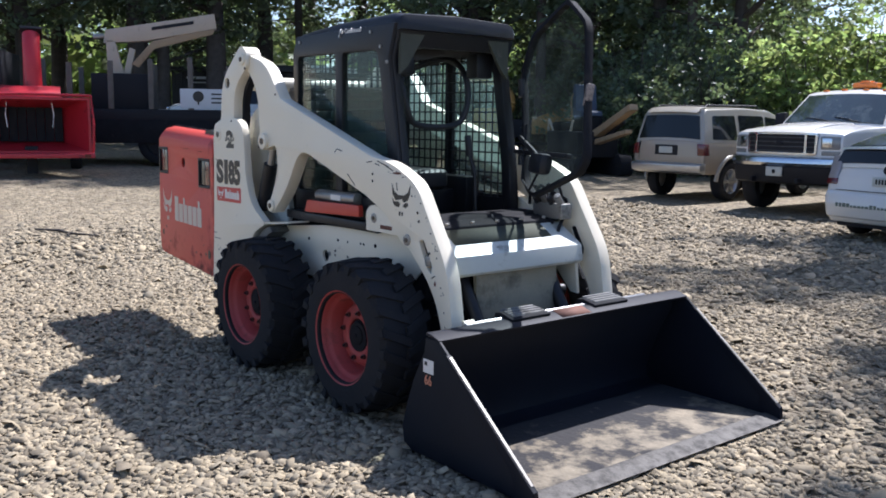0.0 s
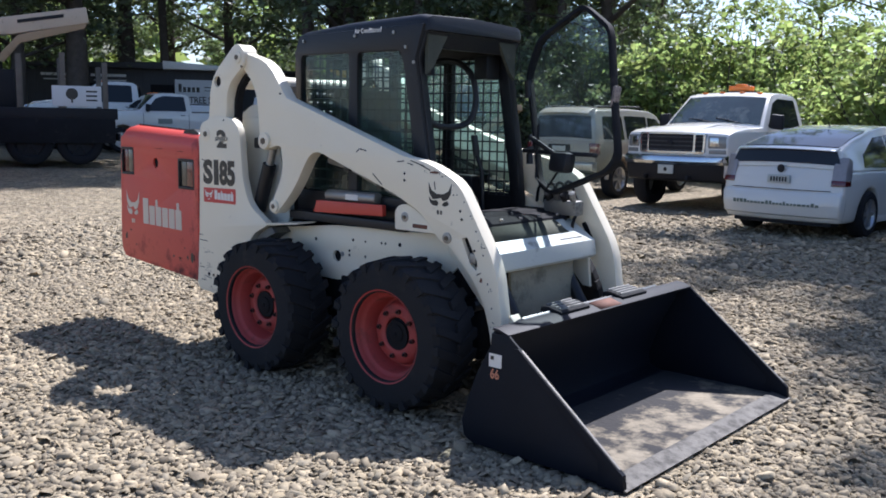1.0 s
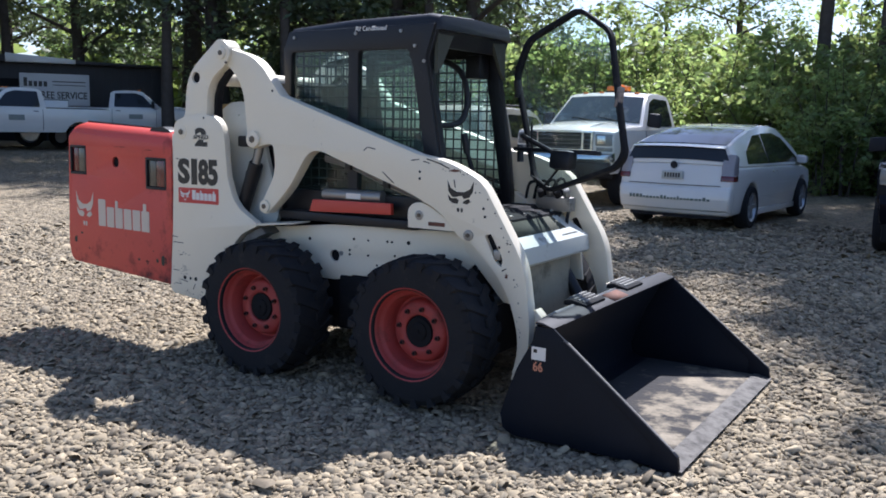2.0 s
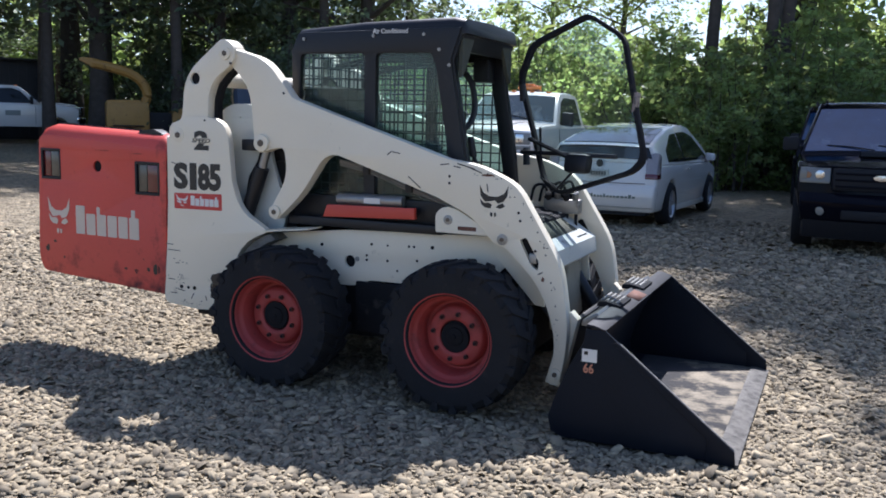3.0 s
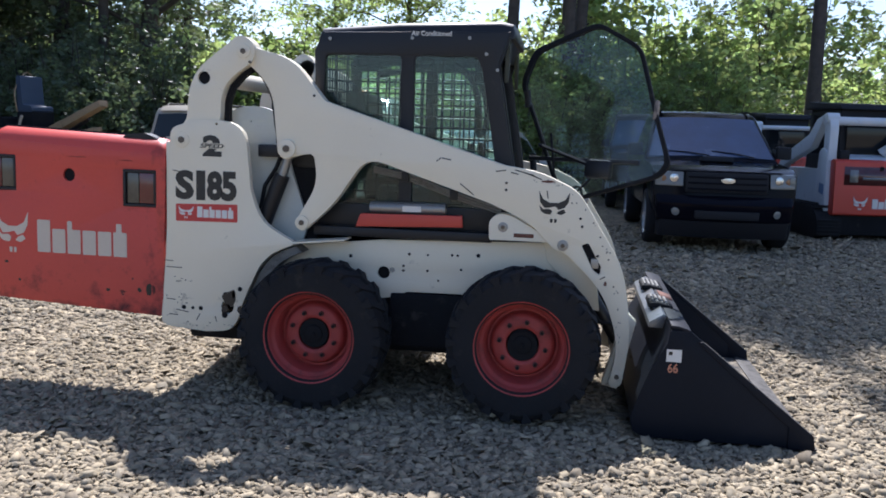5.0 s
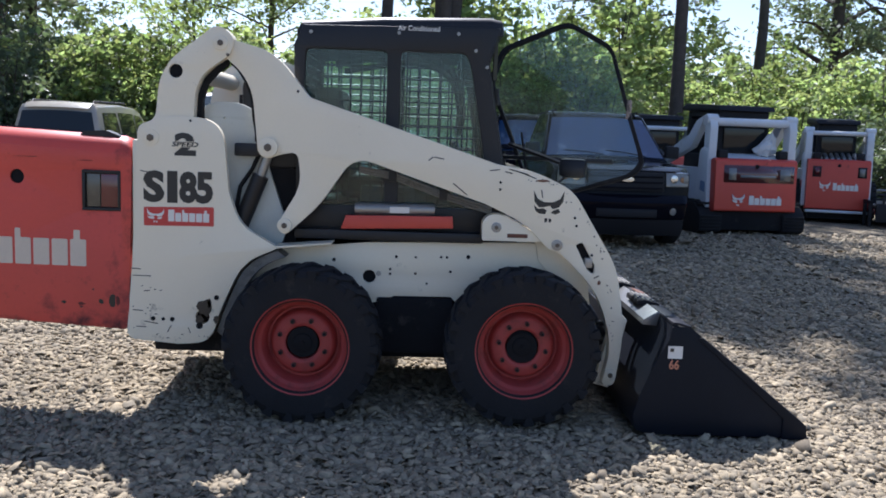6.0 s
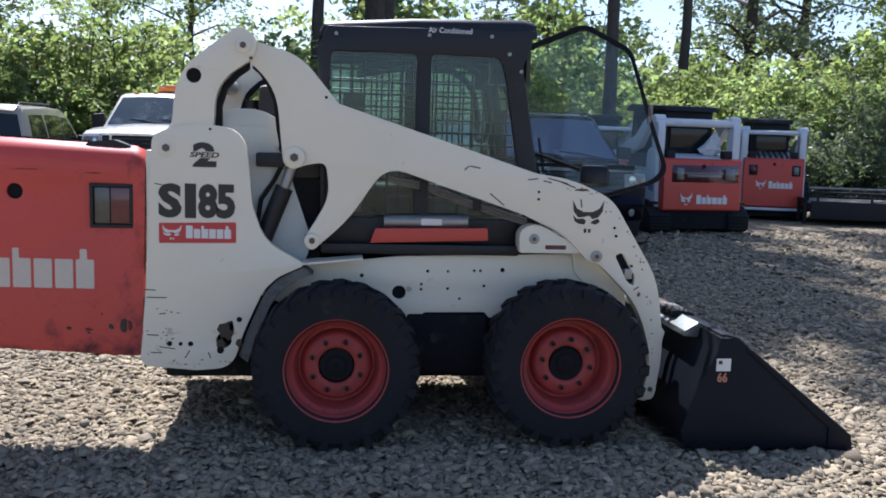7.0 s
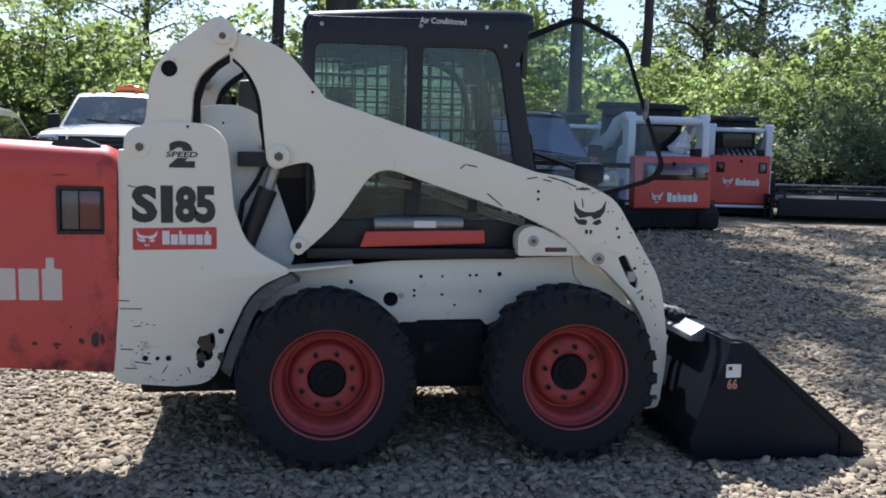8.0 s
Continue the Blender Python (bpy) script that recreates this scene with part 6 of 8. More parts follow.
def black_pickup(m):
    V = thing("black_pickup_truck", "glossy black compact pickup truck parked facing the yard", "truck", m)
    wx, r = (-1.50, 1.55), 0.38
    lower = arched([(-2.5, 0.50), (-2.52, 1.20), (-0.85, 1.20), (-0.80, 1.19), (1.05, 1.17), (2.05, 1.10), (2.30, 1.01), (2.36, 0.50)], wx, 0.46)
    upper = [(-0.85, 1.15), (-0.75, 1.74), (-0.62, 1.82), (0.05, 1.85), (0.28, 1.80), (1.10, 1.15)]
    half = car_shell(V, lower, upper, 1.16, 0.885, 0.91, 0.70, 1.85, CAR_BLACK)
    strip_pane(V, half, [(0.345, 1.75), (0.70, 1.46), (1.04, 1.20)], "windscreen", SHADE_SHIELD, 0.05)
    side_panes(V, half, [[(-0.30, 1.21), (0.88, 1.21), (0.33, 1.69), (0.08, 1.75), (-0.30, 1.75)], [(-0.72, 1.21), (-0.36, 1.21), (-0.36, 1.74), (-0.64, 1.72)]])
    g = part("grille", box(2.28, 2.375, -0.52, 0.52, 0.76, 1.02, 0.03), TRIM, V, "black grille with an oval badge")
    for i in range(3):
        part("grille_bar", box(2.36, 2.385, -0.49, 0.49, 0.795 + i * 0.075, 0.82 + i * 0.075, 0.008), CAR_BLACK, g)
    part("badge", lathe([(0.095, 0.0), (0.085, -0.012), (0.0, -0.014)], 24, m=Matrix.Translation((2.39, 0, 0.92)) @ Matrix.Rotation(math.pi / 2, 4, "Z") @ Matrix.Diagonal((1, 1, 0.40, 1))), CHROME, g)
    part("bumper", prism([(2.25, 0.36), (2.45, 0.40), (2.48, 0.62), (2.36, 0.72), (2.25, 0.72)], -0.88, 0.88, (), 0.04), CAR_BLACK, V, "black front bumper with round fog lamps")
    part("air_dam", prism([(2.10, 0.17), (2.34, 0.18), (2.44, 0.40), (2.10, 0.42)], -0.84, 0.84, (), 0.02), TRIM, V, "black lower air dam")
    part("under_tray", box(-2.2, 2.2, -0.66, 0.66, 0.20, 0.52, 0.02), TRIM, V)
    part("air_intake", box(2.44, 2.482, -0.42, 0.42, 0.43, 0.54, 0.02), TRIM, V)
    part("hood_scoop", prism(rounded([(1.30, 1.15), (1.62, 1.14), (1.60, 1.21), (1.36, 1.20)], 0.02), -0.20, 0.20, (), 0.012), TRIM, V)
    part("engine_hood_lip", box(2.28, 2.33, -0.70, 0.70, 1.02, 1.045, 0.01), CAR_BLACK, V)
    def sides(s):
        o = part("headlamp", prism([(2.20, 0.83), (2.366, 0.83), (2.335, 1.02), (2.10, 1.04)], s * 0.88, s * 0.54, (), 0.02), LAMP_CLEAR, V, "clouded headlamp")
        part("lamp_cell", cylinder((2.34, s * 0.79, 0.925), (2.358, s * 0.79, 0.925), 0.04, n=14, r=0.005), AMBER_DIM, o)
        part("reflector", cylinder((2.35, s * 0.66, 0.935), (2.37, s * 0.66, 0.935), 0.055, n=16, r=0.006), CHROME, o)
        part("indicator", ybox(2.30, 2.366, s, 0.80, 0.885, 0.87, 0.99, 0.02), LAMP_CLEAR, o)
        part("fog_lamp", cylinder((2.42, s * 0.66, 0.51), (2.49, s * 0.66, 0.51), 0.05, n=18, r=0.008), HEADLAMP, V)
        mir = part("door_mirror", ybox(0.78, 0.92, s, 0.92, 1.12, 1.22, 1.40, 0.03), TRIM, V)
        part("mirror_arm", ybox(0.82, 0.88, s, 0.84, 0.94, 1.22, 1.26), TRIM, mir)
        part("roof_rail", ybox(-0.6, 0.3, s, 0.60, 0.63, 1.845, 1.875, 0.01), TRIM, V)
        part("door_seam", ybox(0.92, 0.93, s, 0.88, 0.8965, 0.55, 1.15), TRIM, V)
        part("door_seam", ybox(-0.34, -0.33, s, 0.88, 0.8965, 0.55, 1.17), TRIM, V)
        part("door_handle", ybox(-0.26, -0.10, s, 0.885, 0.915, 1.05, 1.085, 0.01), CAR_BLACK, V)
        for x in wx:
            road_wheel(V, x, s * 0.89, r, 0.23, s)
    both(sides)
    for k in (-0.3, 0.3):
        part("wiper", tube([(1.06, k + 0.28, 1.215), (1.0, k, 1.255), (0.96, k - 0.28, 1.275)], 0.009, 6), TRIM, V)
    curve_body(V, 2.40, -2.52, 0.895, 0.20, 0.04, 0.5, 1.16, 0.03)
    return V


def parked_loader(m, label, screen=True, hw=0.66, z0=0.36, z1=1.13):
    """A parked loader of the same make, rear end to the yard. hw, z0, z1: half width and height of its tailgate."""
    V = thing("parked_skid_steer", label, "skid steer", m, "parked skid steers")
    k = hw / 0.66
    part("body", box(-1.15, 0.7, -0.56 * k, 0.56 * k, 0.30, 0.98, 0.03), PARKED_WHITE, V)
    part("under_frame", box(-1.27, 0.8, -0.60 * k, 0.60 * k, 0.06, 0.37, 0.03), MATTE_BLACK, V, "black greasy under-frame")
    T = part("tailgate", prism(rounded([(-1.36, z0), (-1.18, z0 - 0.02), (-1.14, z1 - 0.01), (-1.24, z1 + 0.03), (-1.33, z1)], 0.03), -hw, hw, (), 0.025, seg=3), RED, V, "red tailgate with plain white marks")
    face = [(-1.361, hw, z0), (-1.361, -hw, z0), (-1.331, -hw, z1), (-1.331, hw, z1)]
    part("lock_hole", cylinder((-1.352, 0.0, z1 - 0.09), (-1.33, 0.0, z1 - 0.09), 0.03, n=14), DARK, T)
    if screen:
        g = part("rear_glass", slab(face, 0.10, 0.965, 0.56, 0.90, 0.006, 0.012, r=0.003), RED_GLASS, T, "glossy dark red lamp cover")
        for u0, u1 in ((0.16, 0.25), (0.79, 0.92)):
            part("lamp_lens", slab(face, u0, u1, 0.61, 0.84, 0.0085, 0.005), LAMP_CLEAR, g)
        part("cover_bar", slab(face, 0.30, 0.74, 0.66, 0.71, 0.0085, 0.005), HEADLAMP, g)
        low = z0 + 0.10
    else:
        for u0, u1, lens in ((0.08, 0.22, RED_LENS), (0.80, 0.94, LAMP_CLEAR)):
            part("tail_lamp", slab(face, u0, u1, 0.66, 0.88, 0.008, 0.014, r=0.003), TRIM, T)
            part("lens", slab(face, u0 + 0.025, u1 - 0.03, 0.69, 0.85, 0.012, 0.006), lens, T)
        part("rear_bumper", box(-1.40, -1.30, -hw, hw, z0 - 0.07, z0 - 0.02, 0.02), PARKED_WHITE, V, "scuffed pale lower bumper")
        low = z0 + 0.36
    rot = pose(-1.3655 + 0.039 * (low - z0) / (z1 - z0) + 0.002, 0, 0, 0, 0, -90)
    word_bars(T, -0.11 * k, 0.43 * k, low, low + 0.14, -0.008, 0.004, rot)
    part("brand_emblem", join(None, emblem(-0.28 * k, low + 0.07, 0.20, 0.19, -0.008, 0.004), rot), DECAL_WHITE, T)
    for s in (-1, 1):
        a, b = s * (hw + 0.06), s * (hw - 0.06)
        part("upright", prism(rounded([(-1.20, z0 + 0.02), (-0.80, 0.60), (-0.86, 1.25), (-0.98, 1.32), (-1.14, 1.25)], 0.05), a, b, (), 0.012), PARKED_WHITE, V, "white side upright")
        part("side_decal", prism([(-1.12, 0.62), (-0.95, 0.66), (-0.96, 0.80), (-1.12, 0.78)], s * (hw + 0.061), s * (hw + 0.064)), DECAL_BLUE if screen else DECAL_RED, V)
        part("rear_link", prism(rounded([(-1.16, 1.10), (-0.99, 1.10), (-0.97, 1.62), (-0.85, 1.70), (-0.90, 1.80), (-1.10, 1.78), (-1.17, 1.62)], 0.04), s * (hw + 0.05), s * (hw - 0.07), (), 0.015), PARKED_WHITE, V, "white rear lift link")
        part("link_cap", cylinder((-1.05, s * (hw + 0.08), 1.74), (-1.05, s * (hw - 0.10), 1.74), 0.075, n=16, r=0.012), PARKED_WHITE, V)
        part("lift_arm", prism([(-0.98, 1.80), (-0.70, 1.72), (-0.45, 1.50), (0.60, 1.15), (0.95, 0.75), (1.02, 0.20), (0.93, 0.20), (0.85, 0.65), (0.45, 1.02), (-0.55, 1.30), (-0.85, 1.62)], s * (hw + 0.07), s * (hw - 0.04), (), 0.01), PARKED_WHITE, V)
        if screen:
            loop = rounded([(-1.32, 0.06), (-1.20, 0.0), (0.85, 0.0), (1.05, 0.12), (1.05, 0.32), (0.85, 0.46), (-1.10, 0.46), (-1.32, 0.30)], 0.10)
            tr = part("track", prism(loop, s * (hw + 0.20), s * (hw - 0.16), (), 0.012), RUBBER, V, "black rubber crawler track")
            for i in range(16):
                part("track_lug", box(-1.345, -1.30, min(s * (hw + 0.19), s * (hw - 0.15)), max(s * (hw + 0.19), s * (hw - 0.15)), 0.06 + i * 0.05, 0.085 + i * 0.05, 0.004) if i < 5 else box(-1.2 + (i - 5) * 0.19, -1.13 + (i - 5) * 0.19, min(s * (hw + 0.19), s * (hw - 0.15)), max(s * (hw + 0.19), s * (hw - 0.15)), 0.44, 0.48, 0.004), RUBBER, tr)
        else:
            for x in (-0.72, 0.45):
                place = Matrix.Translation((x, s * (hw + 0.20), 0.385)) @ (Matrix.Identity(4) if s < 0 else Matrix.Rotation(math.pi, 4, "Z"))
                w = part("wheel", lathe([(0.20, 0.0), (0.36, 0.0), (0.395, 0.03), (0.40, 0.06), (0.40, 0.20), (0.395, 0.23), (0.36, 0.26), (0.20, 0.26), (0.20, 0)], 28, m=place), RUBBER, V, "", 35)
                for i in range(18):
                    part("tread_lug", join(None, box(0.385, 0.415, 0.01, 0.25, -0.025, 0.025, 0.006), place @ Matrix.Rotation(2 * math.pi * i / 18, 4, "Y")), RUBBER, w)
                part("rim", lathe([(0.21, 0.01), (0.19, 0.08), (0.0, 0.09)], 24, m=place), RIM_RED, w)
        part("work_lamp", ybox(-1.22, -1.08, s, hw - 0.24, hw - 0.10, z1 + 0.02, z1 + 0.15, 0.02), TRIM, V)
    part("cross_tube", cylinder((-1.07, -hw + 0.06, 1.70), (-1.07, hw - 0.06, 1.70), 0.062 if screen else 0.042, n=16), PARKED_WHITE, V, "white cross tube between the links")
    part("cab", prism([(-0.85, 0.95), (-0.80, 1.88), (0.30, 1.93), (0.40, 0.95)], -0.42 * k, 0.42 * k, [rounded([(-0.70, 1.2), (0.22, 1.2), (0.20, 1.8), (-0.66, 1.8)], 0.04)], 0.015), TRIM, V, "black operator cab")
    part("cab_roof", prism([(-0.92, 1.88), (-0.86, 1.96), (0.30, 2.02), (0.48, 1.96), (0.46, 1.90)], -0.47 * k, 0.47 * k, (), 0.02), TRIM, V)
    part("rear_pane", box(-0.87, -0.845, -0.34 * k, 0.34 * k, 1.25, 1.78, 0.01), CAR_GLASS, V)
    part("engine_hood", prism([(-1.20, 0.95), (-1.20, z1 + 0.01), (-0.86, z1 + 0.10), (-0.86, 0.95)], -0.58 * k, 0.58 * k, (), 0.02), PARKED_WHITE if screen else TRIM, V)
    if screen:
        bm = bmesh.new()
        rest = Vector((-0.98, -0.33, z1 + 0.17))
        bmesh.ops.create_icosphere(bm, subdivisions=3, radius=0.15, matrix=Matrix.Translation(rest))
        for v in bm.verts:
            p = v.co - rest
            peak = max(0.0, p.z / 0.15)
            v.co = rest + Vector((p.x * 0.7 * (1 - 0.5 * peak), (p.y * 1.25 - 0.05 * peak) * (1 - 0.6 * peak) - 0.10 * peak + 0.05, p.z * (1.6 if p.z > 0 else 0.7)))
            v.co += v.normal * (0.06 * noise.noise(v.co * 9) + 0.03 * noise.noise(v.co * 21))
        for f in bm.faces:
            f.smooth = False
        part("plastic_bag", bm, BANNER, V, "crumpled white plastic bag", None)
    else:
        for i in range(9):
            y = (-0.50 + i * 0.125) * k
            part("hood_louvre", prism([(-1.19, z1 + 0.02), (-1.17, z1 + 0.055), (-0.88, z1 + 0.15), (-0.88, z1 + 0.10)], y - 0.03, y + 0.03, (), 0.006), GREYMETAL, V, "bare metal hood louvre")
    return V


def trailer(m):
    V = thing("flatbed_trailer", "low black flatbed trailer with steel side rails", "trailer", m)
    for k in range(9):
        part("deck_board", box(-2.6, 4.4, -0.94 + k * 0.21, -0.74 + k * 0.21, 0.36, 0.40, 0.004), STAKE, V, "weathered deck board")
    for s in (-1, 1):
        part("side_beam", ybox(-2.6, 4.4, s, 0.96, 1.02, 0.10, 0.44, 0.01), TRIM, V)
        part("top_rail", tube([(-2.6, s * 0.98, 0.60), (4.4, s * 0.98, 0.60)], 0.022, 8), GREYMETAL if s > 0 else TRIM, V)
        for k in range(8):
            part("rail_post", ybox(-2.5 + k * 0.97, -2.46 + k * 0.97, s, 0.965, 0.995, 0.42, 0.60), TRIM, V)
        for x in (1.15, 1.95):
            road_wheel(V, x, s * 1.24, 0.33, 0.2, s, TRIM)
        part("mudguard", ybox(0.7, 2.4, s, 1.02, 1.26, 0.68, 0.72, 0.015), TRIM, V)
        part("tail_lamp", ybox(-2.625, -2.60, s, 0.80, 0.94, 0.26, 0.34, 0.006), RED_LENS, V)
    part("tongue", prism([(4.4, 0.26), (5.4, 0.28), (5.4, 0.36), (4.4, 0.40)], -0.06, 0.06), TRIM, V)
    for k in range(5):
        part("ramp_bar", box(-2.70, -2.64, -0.9 + k * 0.43, -0.82 + k * 0.43, 0.0, 0.48, 0.008), TRIM, V)
    part("ramp_bar", box(-2.70, -2.64, -0.9, 0.9, 0.42, 0.48, 0.008), TRIM, V)
    part("bucket_pile", prism(rounded([(0.2, 0.40), (1.6, 0.40), (1.7, 0.72), (1.2, 0.84), (0.4, 0.78)], 0.05), -0.6, 0.5, (), 0.02), MATTE_BLACK, V, "dark attachment lying on the deck")
    return V


def chipper(m, paint, label, name="wood_chipper"):
    """A towed wood chipper, infeed hopper towards +x."""
    V = thing(name, label, "chipper", m)
    hop = bmesh.new()
    a = [hop.verts.new(p) for p in ((1.4, -1.15, 0.42), (1.4, 1.15, 0.42), (1.4, 1.15, 1.56), (1.4, -1.15, 1.56))]
    b = [hop.verts.new(p) for p in ((0.2, -0.55, 0.62), (0.2, 0.55, 0.62), (0.2, 0.55, 1.35), (0.2, -0.55, 1.35))]
    a2 = [hop.verts.new(v.co + Vector((0, 0.05 * (-1 if v.co.y > 0 else 1), 0.05 * (-1 if v.co.z > 1 else 1)))) for v in a]
    b2 = [hop.verts.new(v.co + Vector((0.05, 0.05 * (-1 if v.co.y > 0 else 1), 0.05 * (-1 if v.co.z > 1 else 1)))) for v in b]
    for i in range(4):
        j = (i + 1) % 4
        hop.faces.new((a[i], a[j], b[j], b[i]))
        hop.faces.new((a2[j], a2[i], b2[i], b2[j]))
        hop.faces.new((a[j], a[i], a2[i], a2[j]))
    hop.faces.new(b)
    hop.faces.new(b2[::-1])
    bmesh.ops.recalc_face_normals(hop, faces=hop.faces)
    h = part("hopper", hop, paint, V, "wide open infeed hopper")
    # black strips added to stand for the shade inside the hopper
    for i in range(7):
        part("feed_curtain", box(0.55, 0.562, -0.60 + i * 0.175, -0.435 + i * 0.175, 0.64, 1.40, 0.003), RUBBER, h, "black strip darkening the hopper mouth")
    part("hopper_tray", prism([(1.35, 0.32), (1.75, 0.34), (1.75, 0.43), (1.35, 0.44)], -1.2, 1.2, (), 0.01), paint, h)
    for s in (-1, 1):
        part("hopper_rail", tube([(1.42, s * 1.17, 0.42), (1.46, s * 1.2, 1.0), (1.42, s * 1.17, 1.60), (1.42, 0, 1.62)], 0.03, 8), paint, h)
        part("hanging_strap", tube([(1.2, s * 0.42, 1.45), (1.18, s * 0.45, 1.2), (1.2, s * 0.42, 0.95)], 0.012, 6), DECAL_WHITE, h)
        part("mudguard", ybox(-1.1, -0.1, s, 0.75, 1.0, 0.78, 0.84, 0.02), paint, V)
        road_wheel(V, -0.6, s * 0.98, 0.38, 0.24, s)
        part("lamp", ybox(1.74, 1.765, s, 1.0, 1.12, 0.35, 0.42), RED_LENS, V)
    part("drum_housing", prism(rounded([(-0.9, 0.6), (0.3, 0.6), (0.3, 1.65), (-0.2, 1.85), (-0.9, 1.6)], 0.15), -0.6, 0.6, (), 0.03), paint, V)
    part("engine_box", box(-2.2, -0.9, -0.55, 0.55, 0.75, 1.7, 0.05), paint, V)
    part("frame", box(-3.4, 1.3, -0.12, 0.12, 0.42, 0.56, 0.01), TRIM, V)
    ch = part("chute", tube([(-0.45, 0.05, 1.6), (-0.45, 0.05, 2.2), (-0.48, 0.05, 2.65), (-0.62, 0.05, 2.95)], [0.20, 0.19, 0.185, 0.18], 14), paint, V, "upright discharge chute")
    part("chute_flap", prism([(-0.92, 2.92), (-0.50, 3.12), (-0.46, 3.06), (-0.9, 2.84)], -0.16, 0.28, (), 0.01), TRIM, ch)
    part("stand", box(1.1, 1.2, -0.1, 0.1, 0.0, 0.5, 0.01), TRIM, V)
    return V


def log_truck(m):
    """A truck with a stake bed and a folded grapple boom."""
    V = thing("log_truck", "dark stake-bed truck with folded cream loader boom", "truck", m)
    part("bed", box(-2.7, 2.6, -1.15, 1.15, 1.05, 1.30, 0.02), TRIM, V)
    part("bed_edge", box(-2.7, 2.6, -1.18, -1.15, 1.18, 1.32, 0.005), GREYMETAL, V)
    part("chassis", box(-2.6, 4.6, -0.5, 0.5, 0.6, 1.0, 0.02), TRIM, V)
    for k in range(6):
        for s in (-1, 1):
            part("stake", box(-2.5 + k * 0.9, -2.38 + k * 0.9, s * 1.12 - 0.06, s * 1.12 + 0.06, 1.30, 2.35 + 0.25 * ((k * 3) % 4) / 4, 0.01), STAKE, V)
    for x in (-1.85, -0.8, 3.3):
        for s in (-1, 1):
            road_wheel(V, x, s * 1.10, 0.50, 0.3, s, TRIM)
    part("truck_cab", prism(rounded([(2.8, 0.8), (4.9, 0.8), (4.9, 1.7), (4.3, 1.85), (3.9, 2.7), (2.85, 2.75)], 0.1), -1.1, 1.1, (), 0.03), material("dark_green_truck", (0.02, 0.03, 0.025), 0.3), V)
    part("crane_base", box(-0.55, 0.75, -0.6, 0.6, 1.30, 2.15, 0.03), TRIM, V, "dark crane base")
    part("mast", prism([(0.40, 2.15), (0.02, 2.15), (0.22, 2.97), (0.42, 2.97)], -0.16, 0.16, (), 0.02), BOOM_WHITE, V)
    part("mast_link", prism([(0.05, 2.15), (-0.12, 2.15), (-0.25, 2.75), (-0.12, 2.80)], -0.12, 0.12, (), 0.01), BOOM_WHITE, V)
    bo = part("boom", prism([(0.48, 2.88), (0.42, 3.20), (-2.15, 3.68), (-2.20, 3.32), (-0.5, 2.96)], -0.16, 0.16, (), 0.02), BOOM_WHITE, V, "cream steel boom with dark marks")
    part("boom_writing", prism([(-0.65, 3.22), (-0.65, 3.30), (-1.65, 3.49), (-1.65, 3.41)], 0.162, 0.168), TRIM, bo)
    part("boom_arm", prism([(-0.15, 2.40), (-0.32, 2.32), (-0.7, 2.78), (-2.1, 3.18), (-2.18, 3.34), (-1.9, 3.30), (-0.65, 2.96)], 0.0, 0.14, (), 0.01), BOOM_TAN, bo, "tan lower boom arm")
    part("boom_cylinder", cylinder((0.46, 0, 3.06), (0.72, 0, 3.03), 0.07, n=12), GREYMETAL, bo)
    sign = part("side_board", box(-2.35, -1.30, 1.19, 1.215, 1.34, 1.80, 0.004), BANNER, V, "white side board with dark marks")
    part("board_mark", lathe([(0.0, -0.002), (0.13, -0.002), (0.13, 0.002), (0.0, 0.002)], 20, m=Matrix.Translation((-1.72, 1.217, 1.62))), DECAL_BLACK, sign)
    part("board_mark", box(-1.74, -1.70, 1.2155, 1.219, 1.42, 1.60), DECAL_BLACK, sign)
    for i in range(3):
        part("board_mark", box(-2.26, -2.02, 1.2155, 1.219, 1.46 + i * 0.1, 1.50 + i * 0.1), DECAL_BLACK, sign)
    # near-black plates added to stand for the shade below the bed
    for s in (-1, 1):
        part("bed_skirt", box(-2.64, 1.2, min(s * 1.12, s * 1.17), max(s * 1.12, s * 1.17), 0.50, 1.06, 0.01), MATTE_BLACK, V, "near-black plate for the shade under the bed")
    part("rear_bar", box(-2.74, -2.69, -1.1, 1.1, 0.55, 0.72, 0.01), MATTE_BLACK, V)
    part("plate_mark", box(-2.752, -2.742, -0.2, 0.2, 0.56, 0.70), PLATE, V)
    part("headboard", box(2.6, 2.7, -1.1, 1.1, 1.3, 2.6, 0.01), TRIM, V)
    return V


